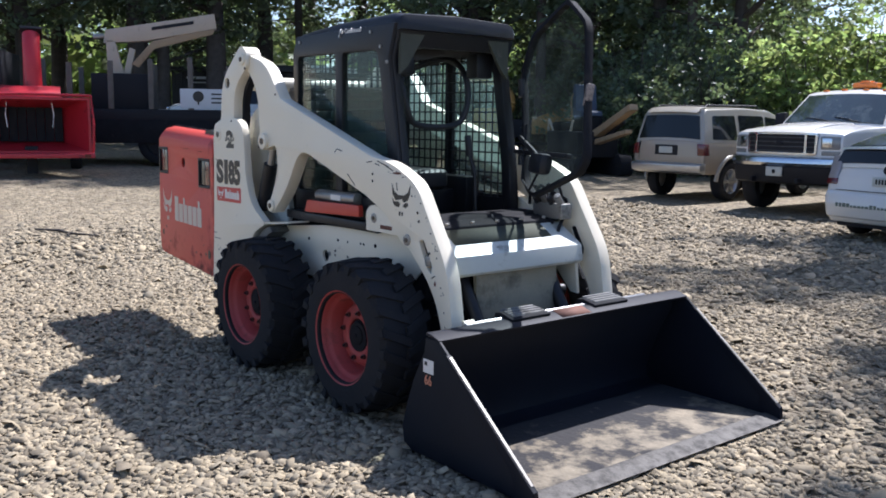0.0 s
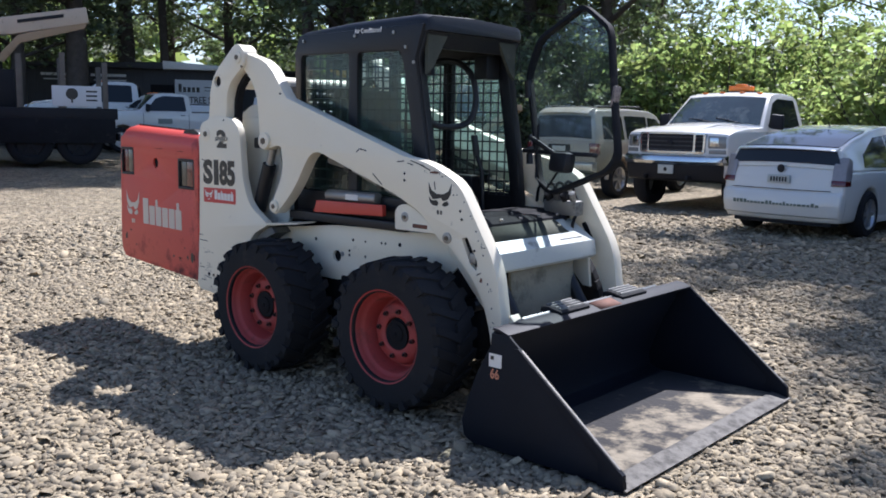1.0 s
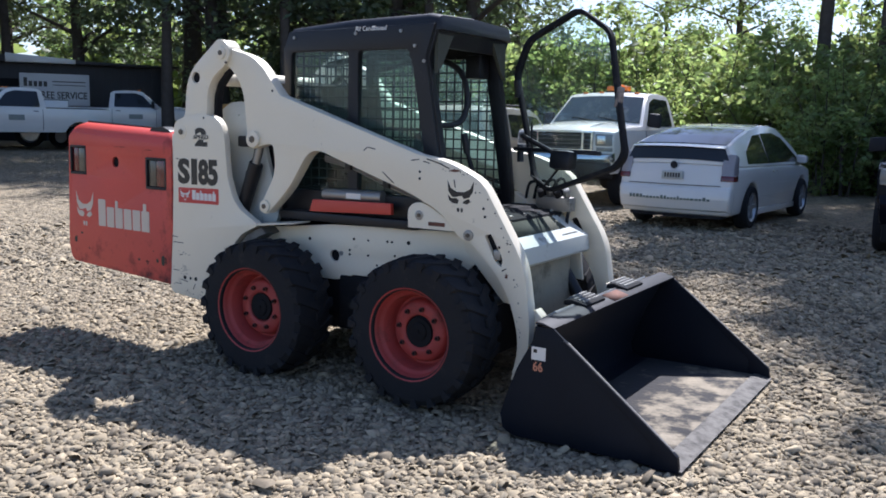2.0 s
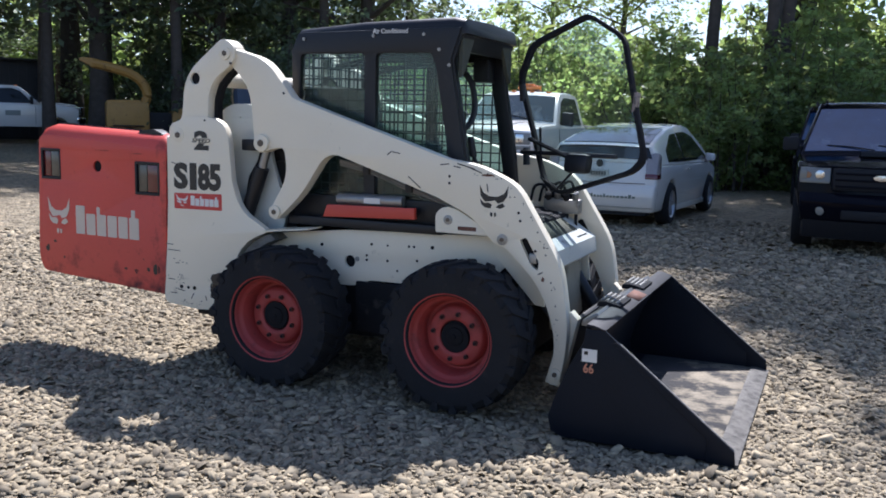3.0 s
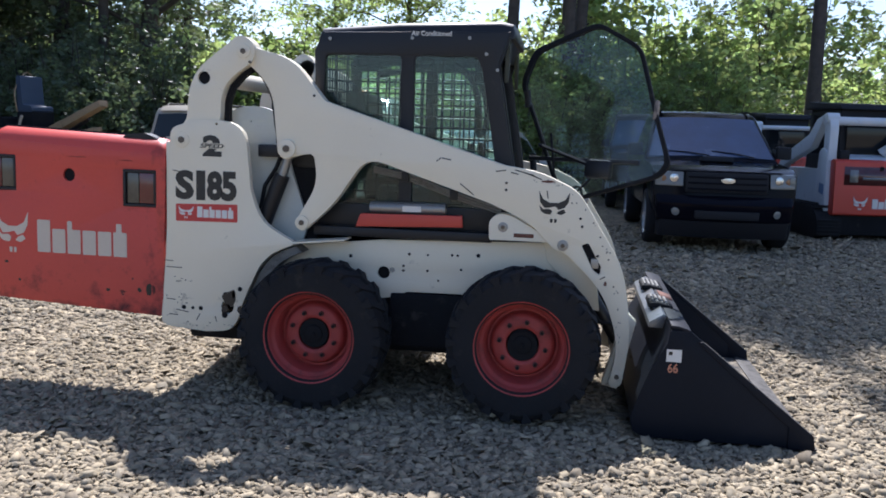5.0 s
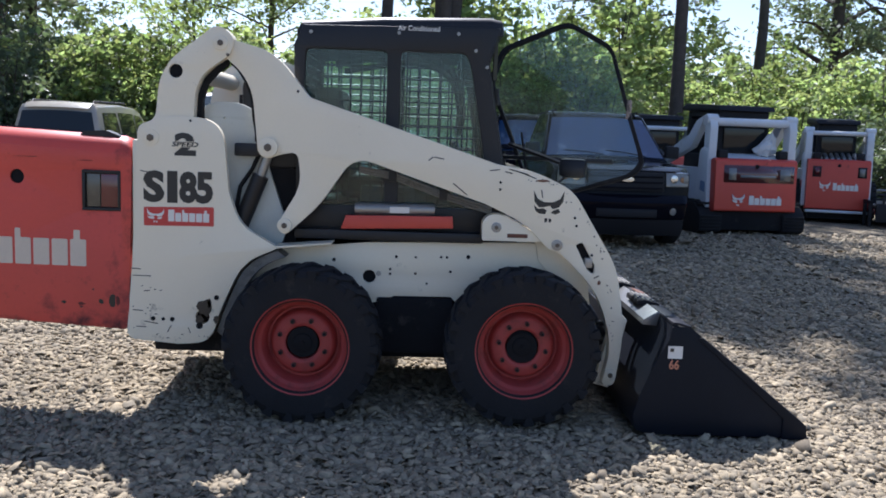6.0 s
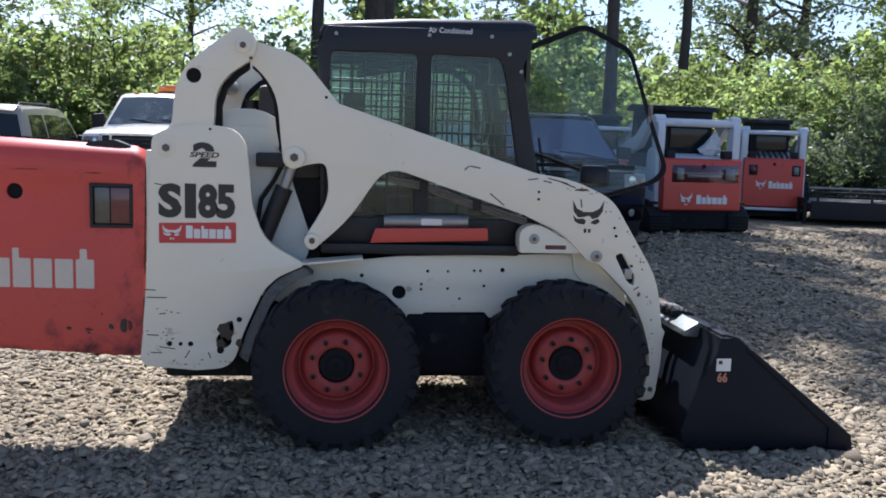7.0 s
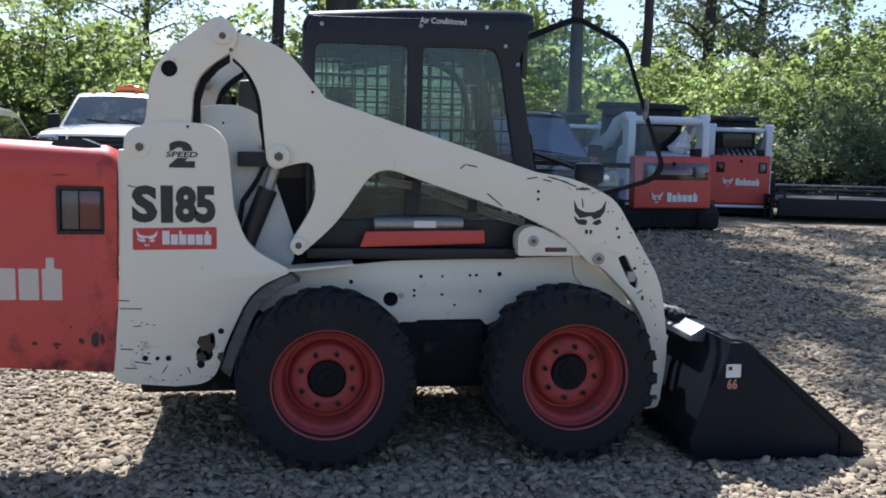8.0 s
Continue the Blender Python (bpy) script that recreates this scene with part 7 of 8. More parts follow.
def yellow_chipper(m):
    """A boxy yellow chipper with a long curved discharge chute."""
    V = thing("yellow_wood_chipper", "worn yellow wood chipper with curved chute under trees", "chipper", m)
    part("body", box(-0.62, 0.62, -0.5, 1.1, 0.45, 1.48, 0.04), YELLOW, V)
    part("hood", prism(rounded([(-0.60, 1.46), (0.40, 1.46), (0.34, 1.56), (-0.56, 1.54)], 0.03), -0.4, 1.0, (), 0.02), YELLOW, V)
    part("side_door", box(-0.50, 0.30, -0.515, -0.495, 0.6, 1.35, 0.006), YELLOW, V)
    ch = part("chute", tube(smooth([(0.50, 0.2, 1.40), (0.62, 0.2, 1.72), (0.48, 0.2, 2.10), (0.10, 0.2, 2.38), (-0.50, 0.2, 2.55), (-1.0, 0.2, 2.66)]), 0.15, 10), YELLOW, V, "curved yellow discharge chute")
    part("chute_flap", prism([(-0.95, 2.52), (-1.35, 2.72), (-1.32, 2.80), (-0.95, 2.80)], 0.06, 0.34, (), 0.01), YELLOW, ch)
    part("hopper", prism([(1.30, 0.72), (2.8, 0.76), (2.9, 1.32), (2.3, 1.58), (1.30, 1.22)], -0.5, 0.9, (), 0.03), YELLOW, V, "folded yellow infeed hopper")
    part("feed_roller_box", box(0.60, 1.32, -0.35, 0.85, 0.6, 1.2, 0.03), TRIM, V)
    part("frame", box(-2.2, 2.4, -0.1, 0.1, 0.36, 0.46, 0.01), TRIM, V)
    part("stand", box(-2.1, -2.0, -0.05, 0.05, 0.0, 0.4), TRIM, V)
    for s in (-1, 1):
        road_wheel(V, 0.0, 0.3 + s * 0.95, 0.36, 0.22, s, TRIM)
        part("mudguard", box(-0.45, 0.45, 0.3 + s * 0.95 - 0.13, 0.3 + s * 0.95 + 0.13, 0.75, 0.79, 0.01), TRIM, V)
    return V


def shed(m):
    V = thing("shed", "long dark metal shed with a roof end painted pale as sunlit", "shed", m)
    part("wall", box(-7, 4, -2, 2, 0, 2.9, 0.02), SHED_METAL, V)
    for i in range(36):
        part("wall_rib", box(-6.9 + i * 0.3, -6.84 + i * 0.3, -2.02, -1.995, 0.0, 2.88), SHED_METAL, V)
    part("roof", prism([(-7.3, 2.9), (-1.92, 2.9), (-1.92, 3.16), (-7.3, 3.02)], -2.4, 2.2, (), 0.01), SHED_METAL, V, "dark sheet-metal roof")
    # sunlit stretch of the dark roof, its light put into the colour
    part("roof_end", prism([(-1.9, 2.9), (0.5, 2.9), (0.5, 3.06), (-1.9, 3.22)], -2.4, 2.2, (), 0.01), ROOF_METAL, V, "roof sheet painted pale for the sun on it")
    part("roof_tail", prism([(0.52, 2.9), (4.3, 2.9), (4.3, 2.96), (0.52, 3.02)], -2.4, 2.2, (), 0.01), SHED_METAL, V)
    for x in (-4.0, -1.5):
        part("doorway", box(x - 0.9, x + 0.9, -2.03, -1.99, 0.0, 2.3, 0.01), DARK, V)
    for x0, x1 in ((-6.4, -5.0), (-4.6, -3.3)):
        part("sign_bar", box(x0, x1, -2.045, -2.025, 2.56, 2.66), DECAL_WHITE, V)
        part("sign_bar", box(x0 + 0.1, x1, -2.045, -2.025, 2.40, 2.44), DECAL_WHITE, V)
    return V


def banner(m):
    V = thing("banner_sign", "white banner sign with dark lettering on the shed", "sign", m)
    part("sheet", box(-1.35, 1.35, -0.02, 0.02, 0.0, 2.0, 0.005), BANNER, V)
    for x in (-1.2, 1.2):
        part("sign_post", box(x - 0.05, x + 0.05, 0.025, 0.125, -0.83, 1.9, 0.005), TRIM, V)
    lettering("TREE SERVICE", 2.0, 0.30, facing_right(0.25, -0.022, 1.12), DECAL_BLACK, V, "sign_words", 0.02)
    bm = None
    for i in range(5):
        bm = box(-1.2 + i * 0.19, -1.06 + i * 0.19, -0.024, -0.02, 1.46, 1.68 + (0.14 if i == 0 else 0), 0.0, bm)
    part("sign_name_bars", bm, DECAL_BLACK, V)
    part("sign_line", box(-0.1, 1.2, -0.024, -0.02, 1.66, 1.70), DECAL_BLACK, V)
    part("sign_line", box(-0.1, 1.2, -0.024, -0.02, 1.52, 1.55), DECAL_BLACK, V)
    return V


def stump_machine(m):
    """A compact machine with a folded tan arm, a pale frame and a blue seat."""
    V = thing("tracked_machine", "dark tracked machine with folded tan arm under trees", "machine", m)
    part("body", box(-0.9, 0.9, -0.6, 0.6, 0.45, 1.12, 0.06), TRIM, V, "black machine body")
    part("hood", prism(rounded([(-0.85, 1.10), (-0.2, 1.10), (-0.25, 1.38), (-0.75, 1.34)], 0.08), -0.5, 0.5, (), 0.04), MATTE_BLACK, V)
    seat = part("seat", prism(rounded([(0.02, 1.50), (0.55, 1.50), (0.52, 1.64), (0.22, 1.66), (0.14, 2.34), (0.0, 2.32)], 0.06), -0.3, 0.3, (), 0.05, seg=3), SEAT_BLUE, V, "faded blue seat")
    part("seat_rail", tube(smooth([(0.05, -0.32, 1.5), (0.02, -0.34, 2.0), (0.02, 0.0, 2.42), (0.02, 0.34, 2.0), (0.05, 0.32, 1.5)]), 0.018, 8), BOOM_TAN, seat)
    part("seat_box", box(0.0, 0.56, -0.3, 0.3, 1.10, 1.50, 0.03), MATTE_BLACK, V)
    part("guard_frame", tube(smooth([(-0.95, -0.5, 0.9), (-0.98, -0.5, 1.42), (-0.55, -0.5, 1.02), (0.2, -0.5, 1.0), (0.45, -0.5, 1.40)]), 0.035, 8), BOOM_WHITE, V, "pale bent guard frame")
    part("arm", prism([(0.45, 1.02), (0.6, 0.86), (2.6, 1.66), (2.55, 1.80)], -0.12, 0.12, (), 0.02), BOOM_TAN, V, "tan folded arm")
    part("lower_arm", prism([(0.7, 0.75), (2.4, 1.10), (2.4, 1.20), (0.7, 0.90)], -0.1, 0.1, (), 0.02), BOOM_TAN, V)
    part("arm_cylinder", cylinder((0.8, 0.16, 0.85), (1.9, 0.16, 1.38), 0.045, n=12), TRIM, V)
    for s in (-1, 1):
        tr = part("track", prism(rounded([(-1.2, 0.0), (1.2, 0.0), (1.3, 0.3), (1.1, 0.55), (-1.1, 0.55), (-1.3, 0.3)], 0.12), s * 0.85, s * 0.5, (), 0.02), RUBBER, V)
        for x in (-0.9, -0.3, 0.3, 0.9):
            part("road_roller", cylinder((x, s * 0.80, 0.2), (x, s * 0.87, 0.2), 0.12, n=14, r=0.01), TRIM, tr)
    return V


hatchback(pose(-0.80, 10.15, GROUND, 0, 0, 86))
pickup(pose(-3.70, 12.98, GROUND, 0, 0, -91), "white pickup truck with amber beacon and chrome bumper")
suv(pose(-6.48, 12.96, GROUND, 0, 0, 90.5), "tan and champagne sport utility car parked under trees")
suv(pose(2.17, 15.0, GROUND, 0, 0, -90) @ Matrix.Diagonal((0.98, 0.92, 1.11, 1)), "black sport utility car parked behind the black pickup", CAR_BLACK, CAR_BLACK, SHADE_SHIELD)
black_pickup(pose(2.595, 9.066, GROUND, 0, 0, -88.4) @ Matrix.Diagonal((1.02, 1.042, 0.995, 1)))
parked_loader(pose(5.06, 10.47, GROUND, 0, 0, 98) @ Matrix.Scale(1.04, 4), "parked white and red track loader, plastic bag on its hood")
parked_loader(pose(4.75, 14.4, GROUND, 0, 0, 96), "parked white loader standing behind the other loaders", False)
parked_loader(pose(8.23, 13.26, GROUND, 0, 0, 75.2), "parked white and red loader beside a trailer", False, 0.56, 0.26, 1.18)
trailer(pose(11.05, 11.55, GROUND, 0, 0, -14))
chipper(pose(-16.67, 2.24, rise(-16.5, 2.45), 0, 0, -16), CHIP_RED, "bright red towed wood chipper with open hopper")
yellow_chipper(pose(-18.2, 17.0, rise(-18.2, 17.0), 0, 0, 46))
stump_machine(pose(-12.2, 14.8, rise(-12.2, 14.8), 0, 0, -20))
log_truck(pose(-18.3, 4.9, rise(-18.3, 4.9), 0, 0, 246))
pickup(pose(-21.6, 11.5, rise(-21.6, 11), 0, 0, -105) @ Matrix.Scale(0.86, 4), "white work pickup truck parked near the shed", CAR_WHITE, False)
pickup(pose(-23.8, 17.1, rise(-23, 16), 0, 0, 52) @ Matrix.Scale(0.92, 4), "white pickup truck half hidden behind other trucks", CAR_WHITE, False)
pickup(pose(-24.2, 11.4, rise(-24, 11), 0, 0, -123) @ Matrix.Scale(1.04, 4), "old white pickup truck in deep shade", CAR_WHITE, False)
shed(pose(-29.5, 18.5, rise(-29.5, 0), 0, 0, 57))
banner(pose(-27.3, 16.76, rise(-27, 0) + 0.72, 0, 0, 57) @ Matrix.Scale(0.885, 4))


# ---- trees, hedge and gravel ----
def leaf_mesh(name, centres, sizes, mat, seed, droop=0.35):
    """Many single bent leaves as one mesh; each leaf is two quads folded along its rib."""
    rng = np.random.default_rng(seed)
    n = len(centres)
    along = rng.normal(size=(n, 3)) * np.array([1, 1, 0.55]) - np.array([0, 0, droop])
    along /= np.linalg.norm(along, axis=1)[:, None]
    other = rng.normal(size=(n, 3))
    across = np.cross(along, other)
    across /= np.linalg.norm(across, axis=1)[:, None]
    nrm = np.cross(along, across)
    L, W = sizes[:, None] * 0.5, sizes[:, None] * rng.uniform(0.20, 0.32, (n, 1))
    fold = W * 0.35
    pts = np.stack([centres - along * L, centres - across * W + nrm * fold, centres + along * L, centres + across * W + nrm * fold], 1)
    verts = pts.reshape(-1, 3)
    base = np.arange(n)[:, None] * 4
    tris = np.concatenate([base + np.array([[0, 1, 2]]), base + np.array([[0, 2, 3]])], 1).reshape(-1, 3)
    me = bpy.data.meshes.new(name)
    me.vertices.add(len(verts))
    me.vertices.foreach_set("co", verts.astype(np.float32).ravel())
    me.loops.add(tris.size)
    me.loops.foreach_set("vertex_index", tris.astype(np.int32).ravel())
    me.polygons.add(len(tris))
    me.polygons.foreach_set("loop_start", np.arange(0, tris.size, 3, dtype=np.int32))
    me.update(calc_edges=True)
    me.materials.append(mat)
    return me


def make_tree(label, height, spread, trunk_r, mat, seed, clear=0.3, leaves=6500, leaf=0.26, shift=(0, 0)):
    """A tree: tapered bent trunk with limbs, and a crown of leaf sprays round the limb ends."""
    rng = random.Random(seed)
    T = thing("tree", label, "tree", group="trees round the yard")
    trunk = [Vector((0, 0, -0.2))]
    for i in range(1, 9):
        f = i / 8
        trunk.append(Vector((shift[0] * f * f * 0.7 + rng.uniform(-0.12, 0.12) * height * 0.05, shift[1] * f * f * 0.7 + rng.uniform(-0.12, 0.12) * height * 0.05, height * 0.88 * f)))
    bm = tube(trunk, [trunk_r * (1.25 if i == 0 else 1.0 - 0.85 * i / 8) for i in range(9)], 10)
    tips = []
    for k in range(22):
        f = clear + (1 - clear) * (k + rng.random()) / 22
        f = min(f, 0.97)
        i = min(7, int(f * 8))
        base = trunk[i].lerp(trunk[i + 1], f * 8 - i)
        ang, reach = k * 2.4 + rng.uniform(-0.5, 0.5), spread * (1.05 - 0.75 * abs(f - 0.55)) * rng.uniform(0.6, 1.05)
        mid = base + Vector((math.cos(ang), math.sin(ang), 0.45)) * reach * 0.5
        end = base + Vector((math.cos(ang) * reach, math.sin(ang) * reach, reach * rng.uniform(0.1, 0.5)))
        rr = trunk_r * 0.32 * (1.1 - f)
        bm = tube([base, mid, end], [rr + 0.02, rr * 0.6 + 0.012, 0.012], 6, bm)
        for j in range(5):
            p = base.lerp(end, rng.uniform(0.45, 1.0)) + Vector((rng.gauss(0, 1), rng.gauss(0, 1), rng.gauss(0, 0.7))) * spread * 0.16
            tips.append(p)
    part("trunk", bm, BARK, T, "", 60)
    r2 = np.random.default_rng(seed + 50)
    tips_a = np.array([tuple(p) for p in tips])
    pick = r2.integers(0, len(tips_a), leaves)
    spray = r2.normal(size=(leaves, 3)) * np.array([1, 1, 0.6]) * spread * r2.uniform(0.06, 0.15, (leaves, 1))
    me = leaf_mesh("crown", tips_a[pick] + spray, r2.uniform(0.6, 1.3, leaves) * leaf, mat, seed + 9)
    crown = new("crown", me)
    crown.parent = T
    return T


def make_bush(label, w, h, mat, seed, leaves=7000, leaf=0.17):
    """A tall wild bush: arching stems that carry sprays of small leaves, uneven at the top."""
    rng = random.Random(seed)
    B = thing("bush", label, "bush", group="hedge bushes")
    bm, r2, cents = None, np.random.default_rng(seed), []
    for k in range(26):
        a, lean = rng.uniform(0, 6.3), rng.uniform(0.1, 1.0)
        top = h * rng.uniform(0.55, 1.05) * (1.1 - 0.35 * lean)
        foot = Vector((rng.uniform(-0.5, 0.5) * w * 0.5, rng.uniform(-0.5, 0.5) * w * 0.3, -0.05))
        tip = foot + Vector((math.cos(a) * lean * w * 0.55, math.sin(a) * lean * w * 0.45, top))
        mid = foot.lerp(tip, 0.55) + Vector((0, 0, top * 0.12))
        bm = tube([foot, mid, tip], [0.03, 0.018, 0.006], 5, bm)
        m = leaves // 26
        F, M, E = (np.array(tuple(v)) for v in (foot, mid, tip))
        g = r2.beta(1.5, 1.0, 9)[:, None]
        twig = (1 - g) ** 2 * F + 2 * g * (1 - g) * M + g * g * E + r2.normal(size=(9, 3)) * np.array([0.42, 0.42, 0.25]) * (0.4 + 0.6 * w / 3)
        spray = r2.normal(size=(m, 3)) * np.array([1, 1, 0.5]) * r2.uniform(0.10, 0.24, (m, 1))
        spray[:, 2] -= 0.55 * (spray[:, 0] ** 2 + spray[:, 1] ** 2) ** 0.5
        cents.append(twig[r2.integers(0, 9, m)] + spray)
    part("stem", bm, BARK, B, "", 60)
    c = np.concatenate(cents)
    c[:, 2] = np.abs(c[:, 2])
    crown = new("foliage", leaf_mesh("foliage", c, r2.uniform(0.6, 1.4, len(c)) * leaf, mat, seed + 3, 0.15))
    crown.parent = B
    return B


def set_out(kinds, spots, seed):
    """Copies of the kinds at spots (x, y, scale); the first use of a kind moves the original there."""
    rng = random.Random(seed)
    used = set()
    for i, (x, y, s) in enumerate(spots):
        k = kinds[i % len(kinds)]
        m = Matrix.Translation((x, y, rise(x, y) - 0.02)) @ Matrix.Rotation(rng.uniform(0, 6.28), 4, "Z")
        if k.name in used:
            o = copy_thing(k, m)
        else:
            o = k
            o.matrix_basis = m
            used.add(k.name)
        o.scale = (s, s, s * rng.uniform(0.92, 1.1))


tall = [make_tree("tall leafy broadleaf tree behind the yard", 17, 4.6, 0.34, LEAF_DARK, 3, 0.22, 8000, 0.285),
        make_tree("tall leafy broadleaf tree behind the yard", 15, 4.2, 0.28, LEAF_MID, 8, 0.25, 7000, 0.25),
        make_tree("tall dark tree with high crown", 19, 5.0, 0.42, LEAF_DARK, 15, 0.26, 8400, 0.295),
        make_tree("slim tree with light green crown", 12, 3.4, 0.18, LEAF_SUN, 21, 0.2, 6500, 0.23)]
rng = random.Random(11)
spots = []
# woods that close the yard: dense on the shaded side, thinner towards the sun
for ring, (d, step) in enumerate(((31, 5.5), (38, 6.0), (47, 7.0))):
    a = 118.0
    while a < 182:
        if 142.2 < a < 147.8:
            a = 148.8
        spots.append((1.0 + d * math.cos(radians(a)) + rng.uniform(-1.5, 1.5), -3.5 + d * math.sin(radians(a)) + rng.uniform(-1.5, 1.5), rng.uniform(0.85, 1.15)))
        a += step * rng.uniform(0.8, 1.2)
set_out([tall[0], tall[2]], spots, 4)
sun_spots = [(8.9, 36.0, 0.95), (-6.6, 33.6, 0.8), (-10.5, 36.0, 0.9), (18.0, 35.0, 0.95), (25.0, 29.0, 0.9), (29.0, 22.0, 0.95), (23.0, 40.0, 1.0), (31.0, 35.0, 1.0)]
set_out([copy_thing(tall[2], Matrix.Identity(4)), tall[1], tall[3]], sun_spots, 6)
# one great old tree, and slim trees behind the hedge, their high crowns out of view set to shade the yard in patches
great = make_tree("huge old tree with a thick dark trunk", 23, 7.0, 0.78, LEAF_DARK, 71, 0.42, 11000, 0.42)
great.matrix_basis = Matrix.Translation((0.6, 27.5, GROUND))
over = make_tree("slim tall tree with a high crown behind the hedge", 23, 3.4, 0.2, LEAF_MID, 61, 0.77, 5000, 0.36, (0.0, -1.2))
over.matrix_basis = Matrix.Translation((-1.25, 20.6, GROUND))
for ox, oy, turn in ((0.6, 20.0, 25), (0.3, 21.7, -40), (0.2, 23.6, 80), (-14.5, 22.5, 0), (-17.5, 18.5, -15), (-21.5, 17.0, 20), (-25.0, 20.0, 60), (-29.0, 16.0, -10), (6.4, 18.2, 130), (10.5, 24.0, 75)):
    copy_thing(over, Matrix.Translation((ox, oy, rise(ox, oy))) @ Matrix.Rotation(radians(turn), 4, "Z"))

# added tree: its unseen crown leans out to dapple the gravel with shade
leaning = make_tree("slim tall tree added so its unseen crown shades the yard", 23, 2.1, 0.17, LEAF_MID, 66, 0.8, 4200, 0.36, (0.0, -4.0))
leaning.matrix_basis = Matrix.Translation((0.5, 19.0, GROUND))

bushes = [make_bush("bright green wild bush at the edge of the yard", 4.2, 3.9, LEAF_SUN, 31, 8600, 0.172), make_bush("light green leafy bush at the edge of the yard", 3.8, 3.4, LEAF_SUN, 37, 8200, 0.172),
          make_bush("green leafy bush at the edge of the yard", 4.4, 4.3, LEAF_MID, 44, 8600, 0.172)]
hedge = []
x = -8.8
while x < 27:
    y = 19.5 - 0.012 * (x - 3) ** 2 if x > 3 else 19.5
    low = 0.86 if x > 2 else 1.0
    hedge.append((x, y + rng.uniform(-0.7, 0.7), low * rng.uniform(0.85, 1.15)))
    hedge.append((x + 1.2, y + 2.6 + rng.uniform(-0.5, 0.5), low * rng.uniform(0.85, 1.15)))
    x += rng.uniform(1.9, 2.6)
set_out(bushes, hedge, 9)
# shrubs whose shade is put into the darker leaf colour
shady = make_bush("dense shrub with leaves coloured dark for shade", 3.2, 3.0, LEAF_DARK, 52, 7000, 0.135)
back = []
for k in range(15):
    back.append((1.5 + k * 2.1 + rng.uniform(-0.6, 0.6), 28.5 - 0.012 * (k * 2.1 - 2) ** 2 + rng.uniform(-1.5, 1.5), rng.uniform(0.85, 1.0) if 3 < k < 7 else rng.uniform(1.25, 1.75)))
set_out([copy_thing(b, Matrix.Identity(4)) for b in bushes], back, 14)
set_out([copy_thing(bushes[0], Matrix.Identity(4)), copy_thing(bushes[2], Matrix.Identity(4))], [(-0.3, 17.2, 0.7), (0.6, 18.6, 0.8), (1.9, 18.9, 0.85), (3.6, 18.4, 0.75)], 13)
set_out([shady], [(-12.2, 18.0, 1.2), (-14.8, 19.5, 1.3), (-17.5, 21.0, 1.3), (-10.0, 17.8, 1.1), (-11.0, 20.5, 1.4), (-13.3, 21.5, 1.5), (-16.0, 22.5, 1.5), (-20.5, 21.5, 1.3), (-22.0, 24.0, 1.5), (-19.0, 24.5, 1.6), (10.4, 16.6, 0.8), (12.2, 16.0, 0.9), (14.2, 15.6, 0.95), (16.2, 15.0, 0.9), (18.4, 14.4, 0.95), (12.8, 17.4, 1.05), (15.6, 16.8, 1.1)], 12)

# distant wood that shows between the trunks
r2 = np.random.default_rng(77)
n = 26000
ang = np.radians(r2.uniform(40, 190, n))
dist = r2.uniform(52, 64, n)
hgt = np.abs(r2.normal(0, 1, n)) * np.where(ang > 2.1, 3.0, 1.8) + r2.uniform(0, 2.5, n)
cent = np.stack([dist * np.cos(ang), dist * np.sin(ang), np.where((ang > 2.574) & (ang < 2.604), np.clip(hgt, 0.2, 2), np.clip(hgt, 0.2, 10))], 1)
far = new("far_woods", leaf_mesh("far_woods", cent, r2.uniform(0.9, 1.8, n), LEAF_MID, 5))
tagged(far, "distant belt of green woods behind the yard", "woods", kind="stuff")

# one sheet of gravel ground to the horizon
bm = bmesh.new()
bmesh.ops.create_grid(bm, x_segments=120, y_segments=120, size=400)
for v in bm.verts:
    v.co.z = rise(v.co.x, v.co.y) - 0.012
tagged(link("ground", bm, GRAVEL), "tan and grey crushed stone yard", "ground", kind="structure")


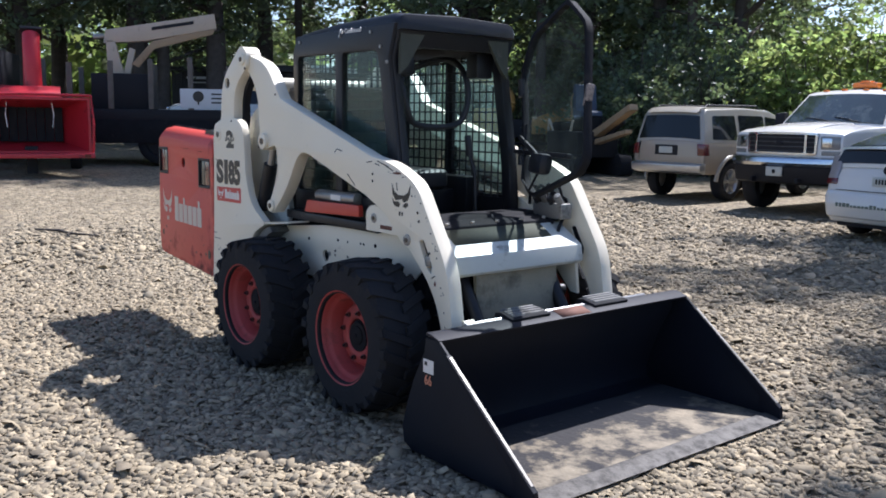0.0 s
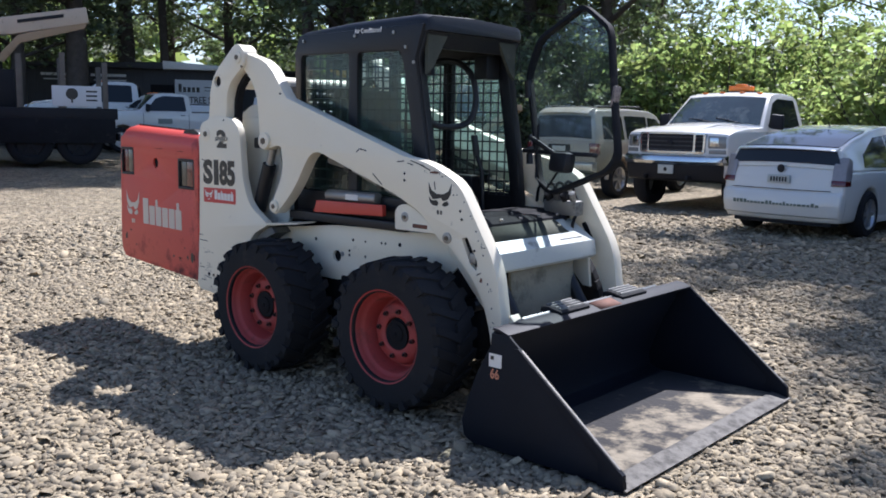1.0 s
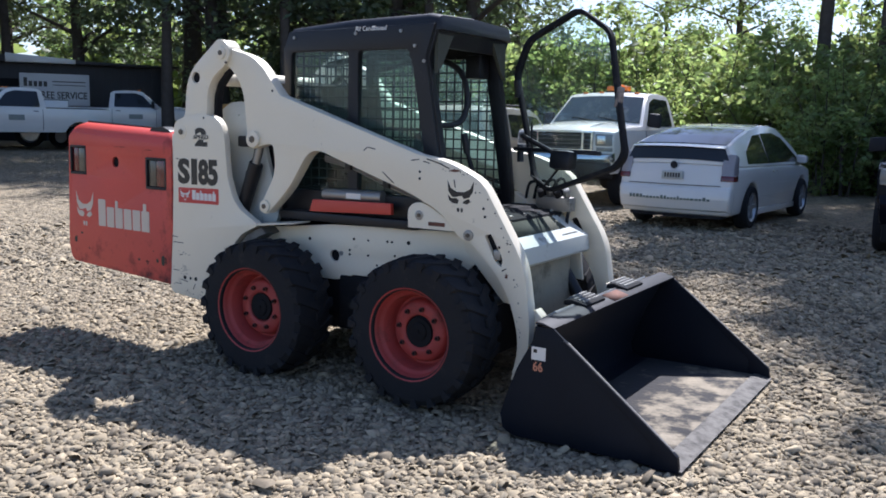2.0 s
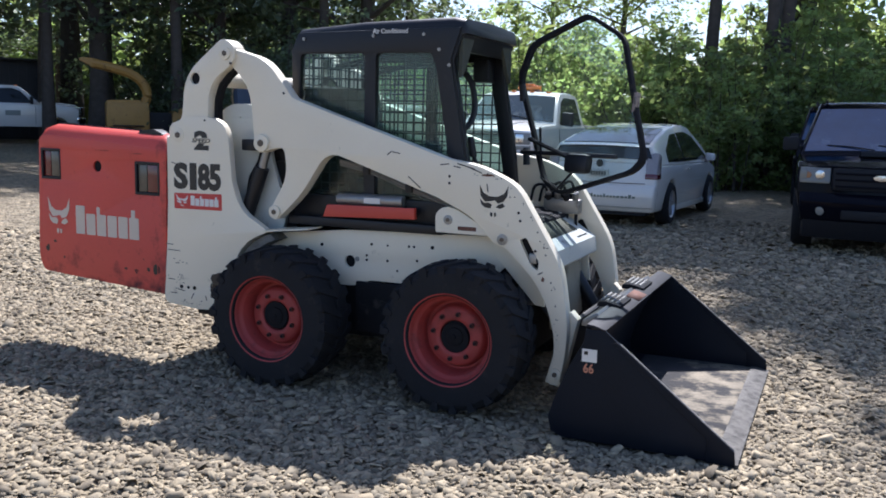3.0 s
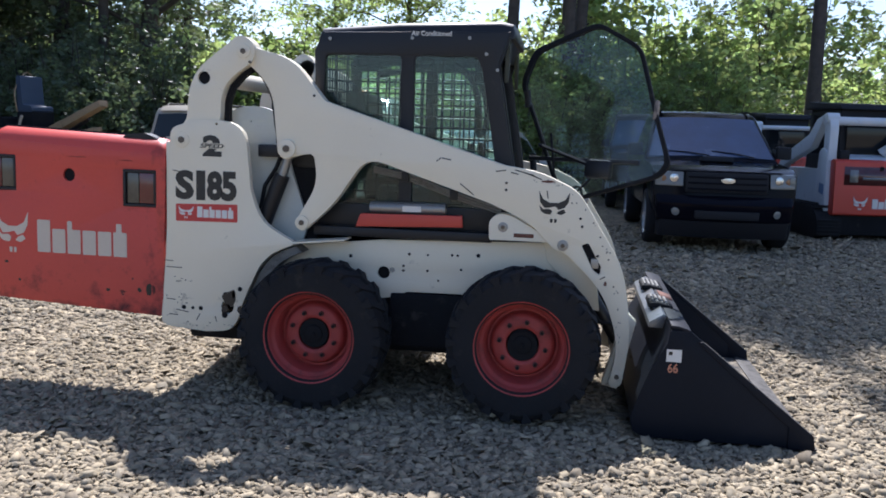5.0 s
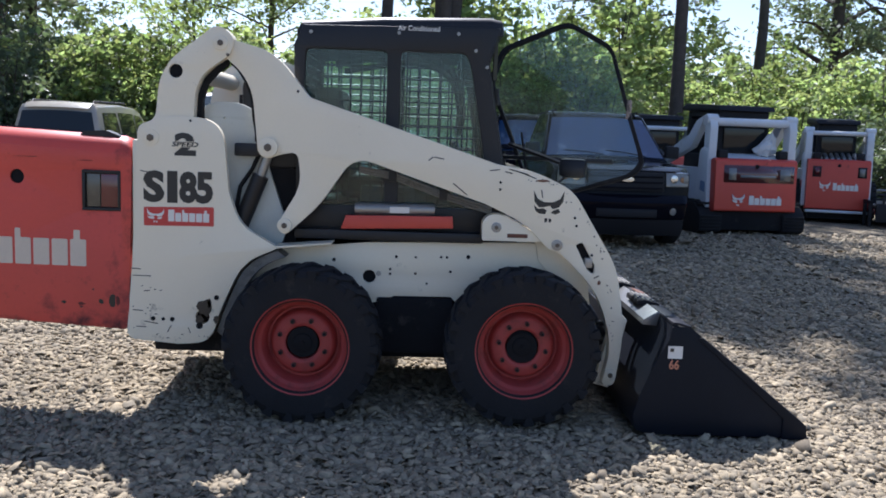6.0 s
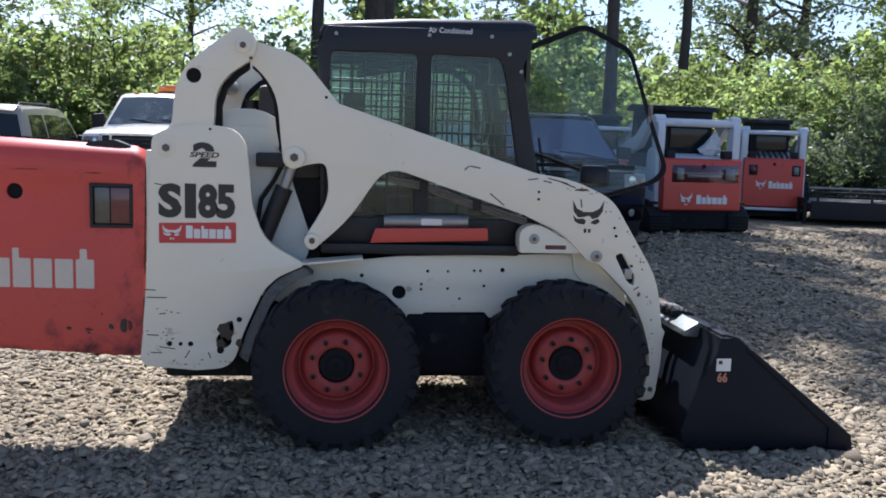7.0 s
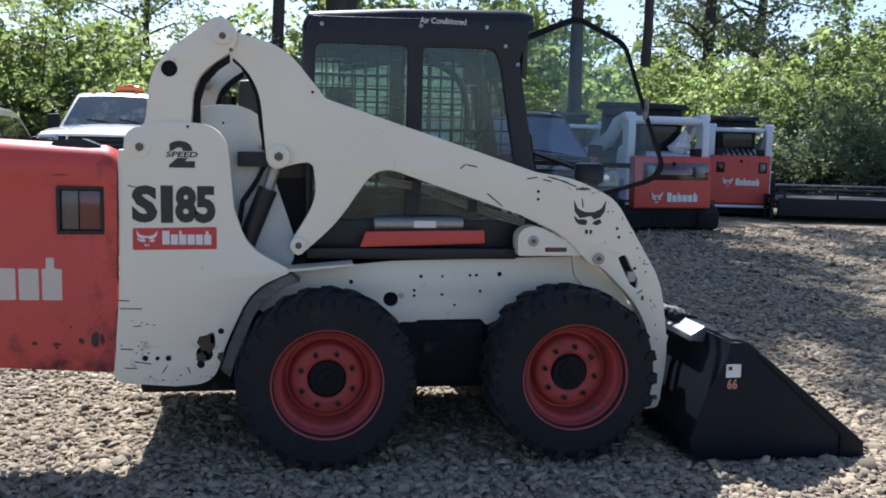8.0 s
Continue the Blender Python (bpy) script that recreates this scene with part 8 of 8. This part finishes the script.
def gravel(count, x0, x1, y0, y1, size, seed):
    """Loose crushed stones: flat, five-sided broken pieces with a smaller upper face, each tipped at random and half sunk into its bed. size: half the usual length."""
    rng = np.random.default_rng(seed)
    shapes = []
    for _ in range(80):
        ang = np.sort(np.arange(5) * 1.2566 + rng.uniform(-0.48, 0.48, 5))
        rad = rng.uniform(0.72, 1.15, 5)
        low = np.stack([np.cos(ang) * rad, np.sin(ang) * rad, rng.uniform(-0.6, 0.1, 5)], 1)
        cut, off = rng.uniform(0.6, 0.95, 5), rng.uniform(-0.14, 0.14, 2)
        top = np.stack([np.cos(ang + 0.1) * rad * cut + off[0], np.sin(ang + 0.1) * rad * cut + off[1], rng.uniform(0.6, 1.2, 5)], 1)
        shapes.append(np.concatenate([low, top]))
    tri = np.array([(i, (i + 1) % 5, 5 + (i + 1) % 5) for i in range(5)] + [(i, 5 + (i + 1) % 5, 5 + i) for i in range(5)] + [(5, 6, 7), (5, 7, 8), (5, 8, 9)])
    pts = np.stack(shapes)[rng.integers(0, 80, count)]
    s = size * rng.lognormal(0, 0.30, count)
    pts = pts * (s[:, None, None] * np.stack([np.ones(count), rng.uniform(0.42, 0.82, count), rng.uniform(0.15, 0.36, count)], 1)[:, None, :])
    a, tip, roll = rng.uniform(0, 6.283, count), rng.normal(0, 0.30, count), rng.normal(0, 0.34, count)
    y, z = pts[..., 1] * np.cos(roll)[:, None] - pts[..., 2] * np.sin(roll)[:, None], pts[..., 1] * np.sin(roll)[:, None] + pts[..., 2] * np.cos(roll)[:, None]
    x, z = pts[..., 0] * np.cos(tip)[:, None] + z * np.sin(tip)[:, None], z * np.cos(tip)[:, None] - pts[..., 0] * np.sin(tip)[:, None]
    X, Y = x * np.cos(a)[:, None] - y * np.sin(a)[:, None], x * np.sin(a)[:, None] + y * np.cos(a)[:, None]
    cx, cy = rng.uniform(x0, x1, count), rng.uniform(y0, y1, count)
    rim = np.minimum(np.minimum(cx - x0, x1 - cx), np.minimum(cy - y0, y1 - cy))
    keep = (rng.random(count) < rim / 0.5) & ~((cx > 1.02) & (cx < 1.96) & (np.abs(cy) < 0.89)) & ~((cx > 1.9) & (cy < -1.7))
    cx, cy, X, Y, z, s, count = cx[keep], cy[keep], X[keep], Y[keep], z[keep], s[keep], int(keep.sum())
    cz = GROUND - 0.012 + s * rng.uniform(-0.05, 0.42, count)
    verts = np.stack([X + cx[:, None], Y + cy[:, None], z + cz[:, None]], -1).reshape(-1, 3)
    faces = (tri[None] + (np.arange(count) * 10)[:, None, None]).reshape(-1, 3)
    return verts, faces


beds = [gravel(66500, -4.8, 3.6, -2.8, 0.8, 0.0218, 1),
        gravel(46000, -6.8, 5.2, 0.4, 4.8, 0.0250, 2),
        gravel(20000, -8.0, 9.5, 4.3, 10.0, 0.037, 5),
        gravel(9500, -9.3, -4.3, -3.0, 3.2, 0.037, 3),
        gravel(8000, -15.5, -8.8, -4.5, 6.0, 0.044, 7)]
verts, faces, start = [], [], 0
for v, f in beds:
    verts.append(v)
    faces.append(f + start)
    start += len(v)
verts, faces = np.concatenate(verts), np.concatenate(faces)
me = bpy.data.meshes.new("gravel_stones")
me.vertices.add(len(verts))
me.vertices.foreach_set("co", verts.astype(np.float32).ravel())
me.loops.add(faces.size)
me.loops.foreach_set("vertex_index", faces.astype(np.int32).ravel())
me.polygons.add(len(faces))
me.polygons.foreach_set("loop_start", np.arange(0, faces.size, 3, dtype=np.int32))
me.update(calc_edges=True)
me.materials.append(STONE)
tagged(new("gravel_stones", me), "loose tan and grey crushed stones", "gravel", kind="stuff")

# a fallen stick on the gravel
stick = thing("fallen_branch", "thin dry fallen branch lying on the gravel", "branch", Matrix.Translation((-7.1, 0.1, rise(-7.1, 0.1) + 0.02)))
part("stem", tube([(-0.62, -0.20, 0.0), (-0.2, -0.02, 0.015), (0.1, 0.0, 0.01), (0.55, 0.2, 0.02)], [0.012, 0.02, 0.016, 0.006], 7), BARK, stick)
part("twig", tube([(0.1, 0.0, 0.01), (0.3, -0.08, 0.03), (0.45, -0.10, 0.02)], [0.009, 0.007, 0.003], 6), BARK, stick)
part("twig", tube([(-0.2, -0.02, 0.015), (-0.3, 0.10, 0.03), (-0.42, 0.14, 0.015)], [0.009, 0.006, 0.003], 6), BARK, stick)
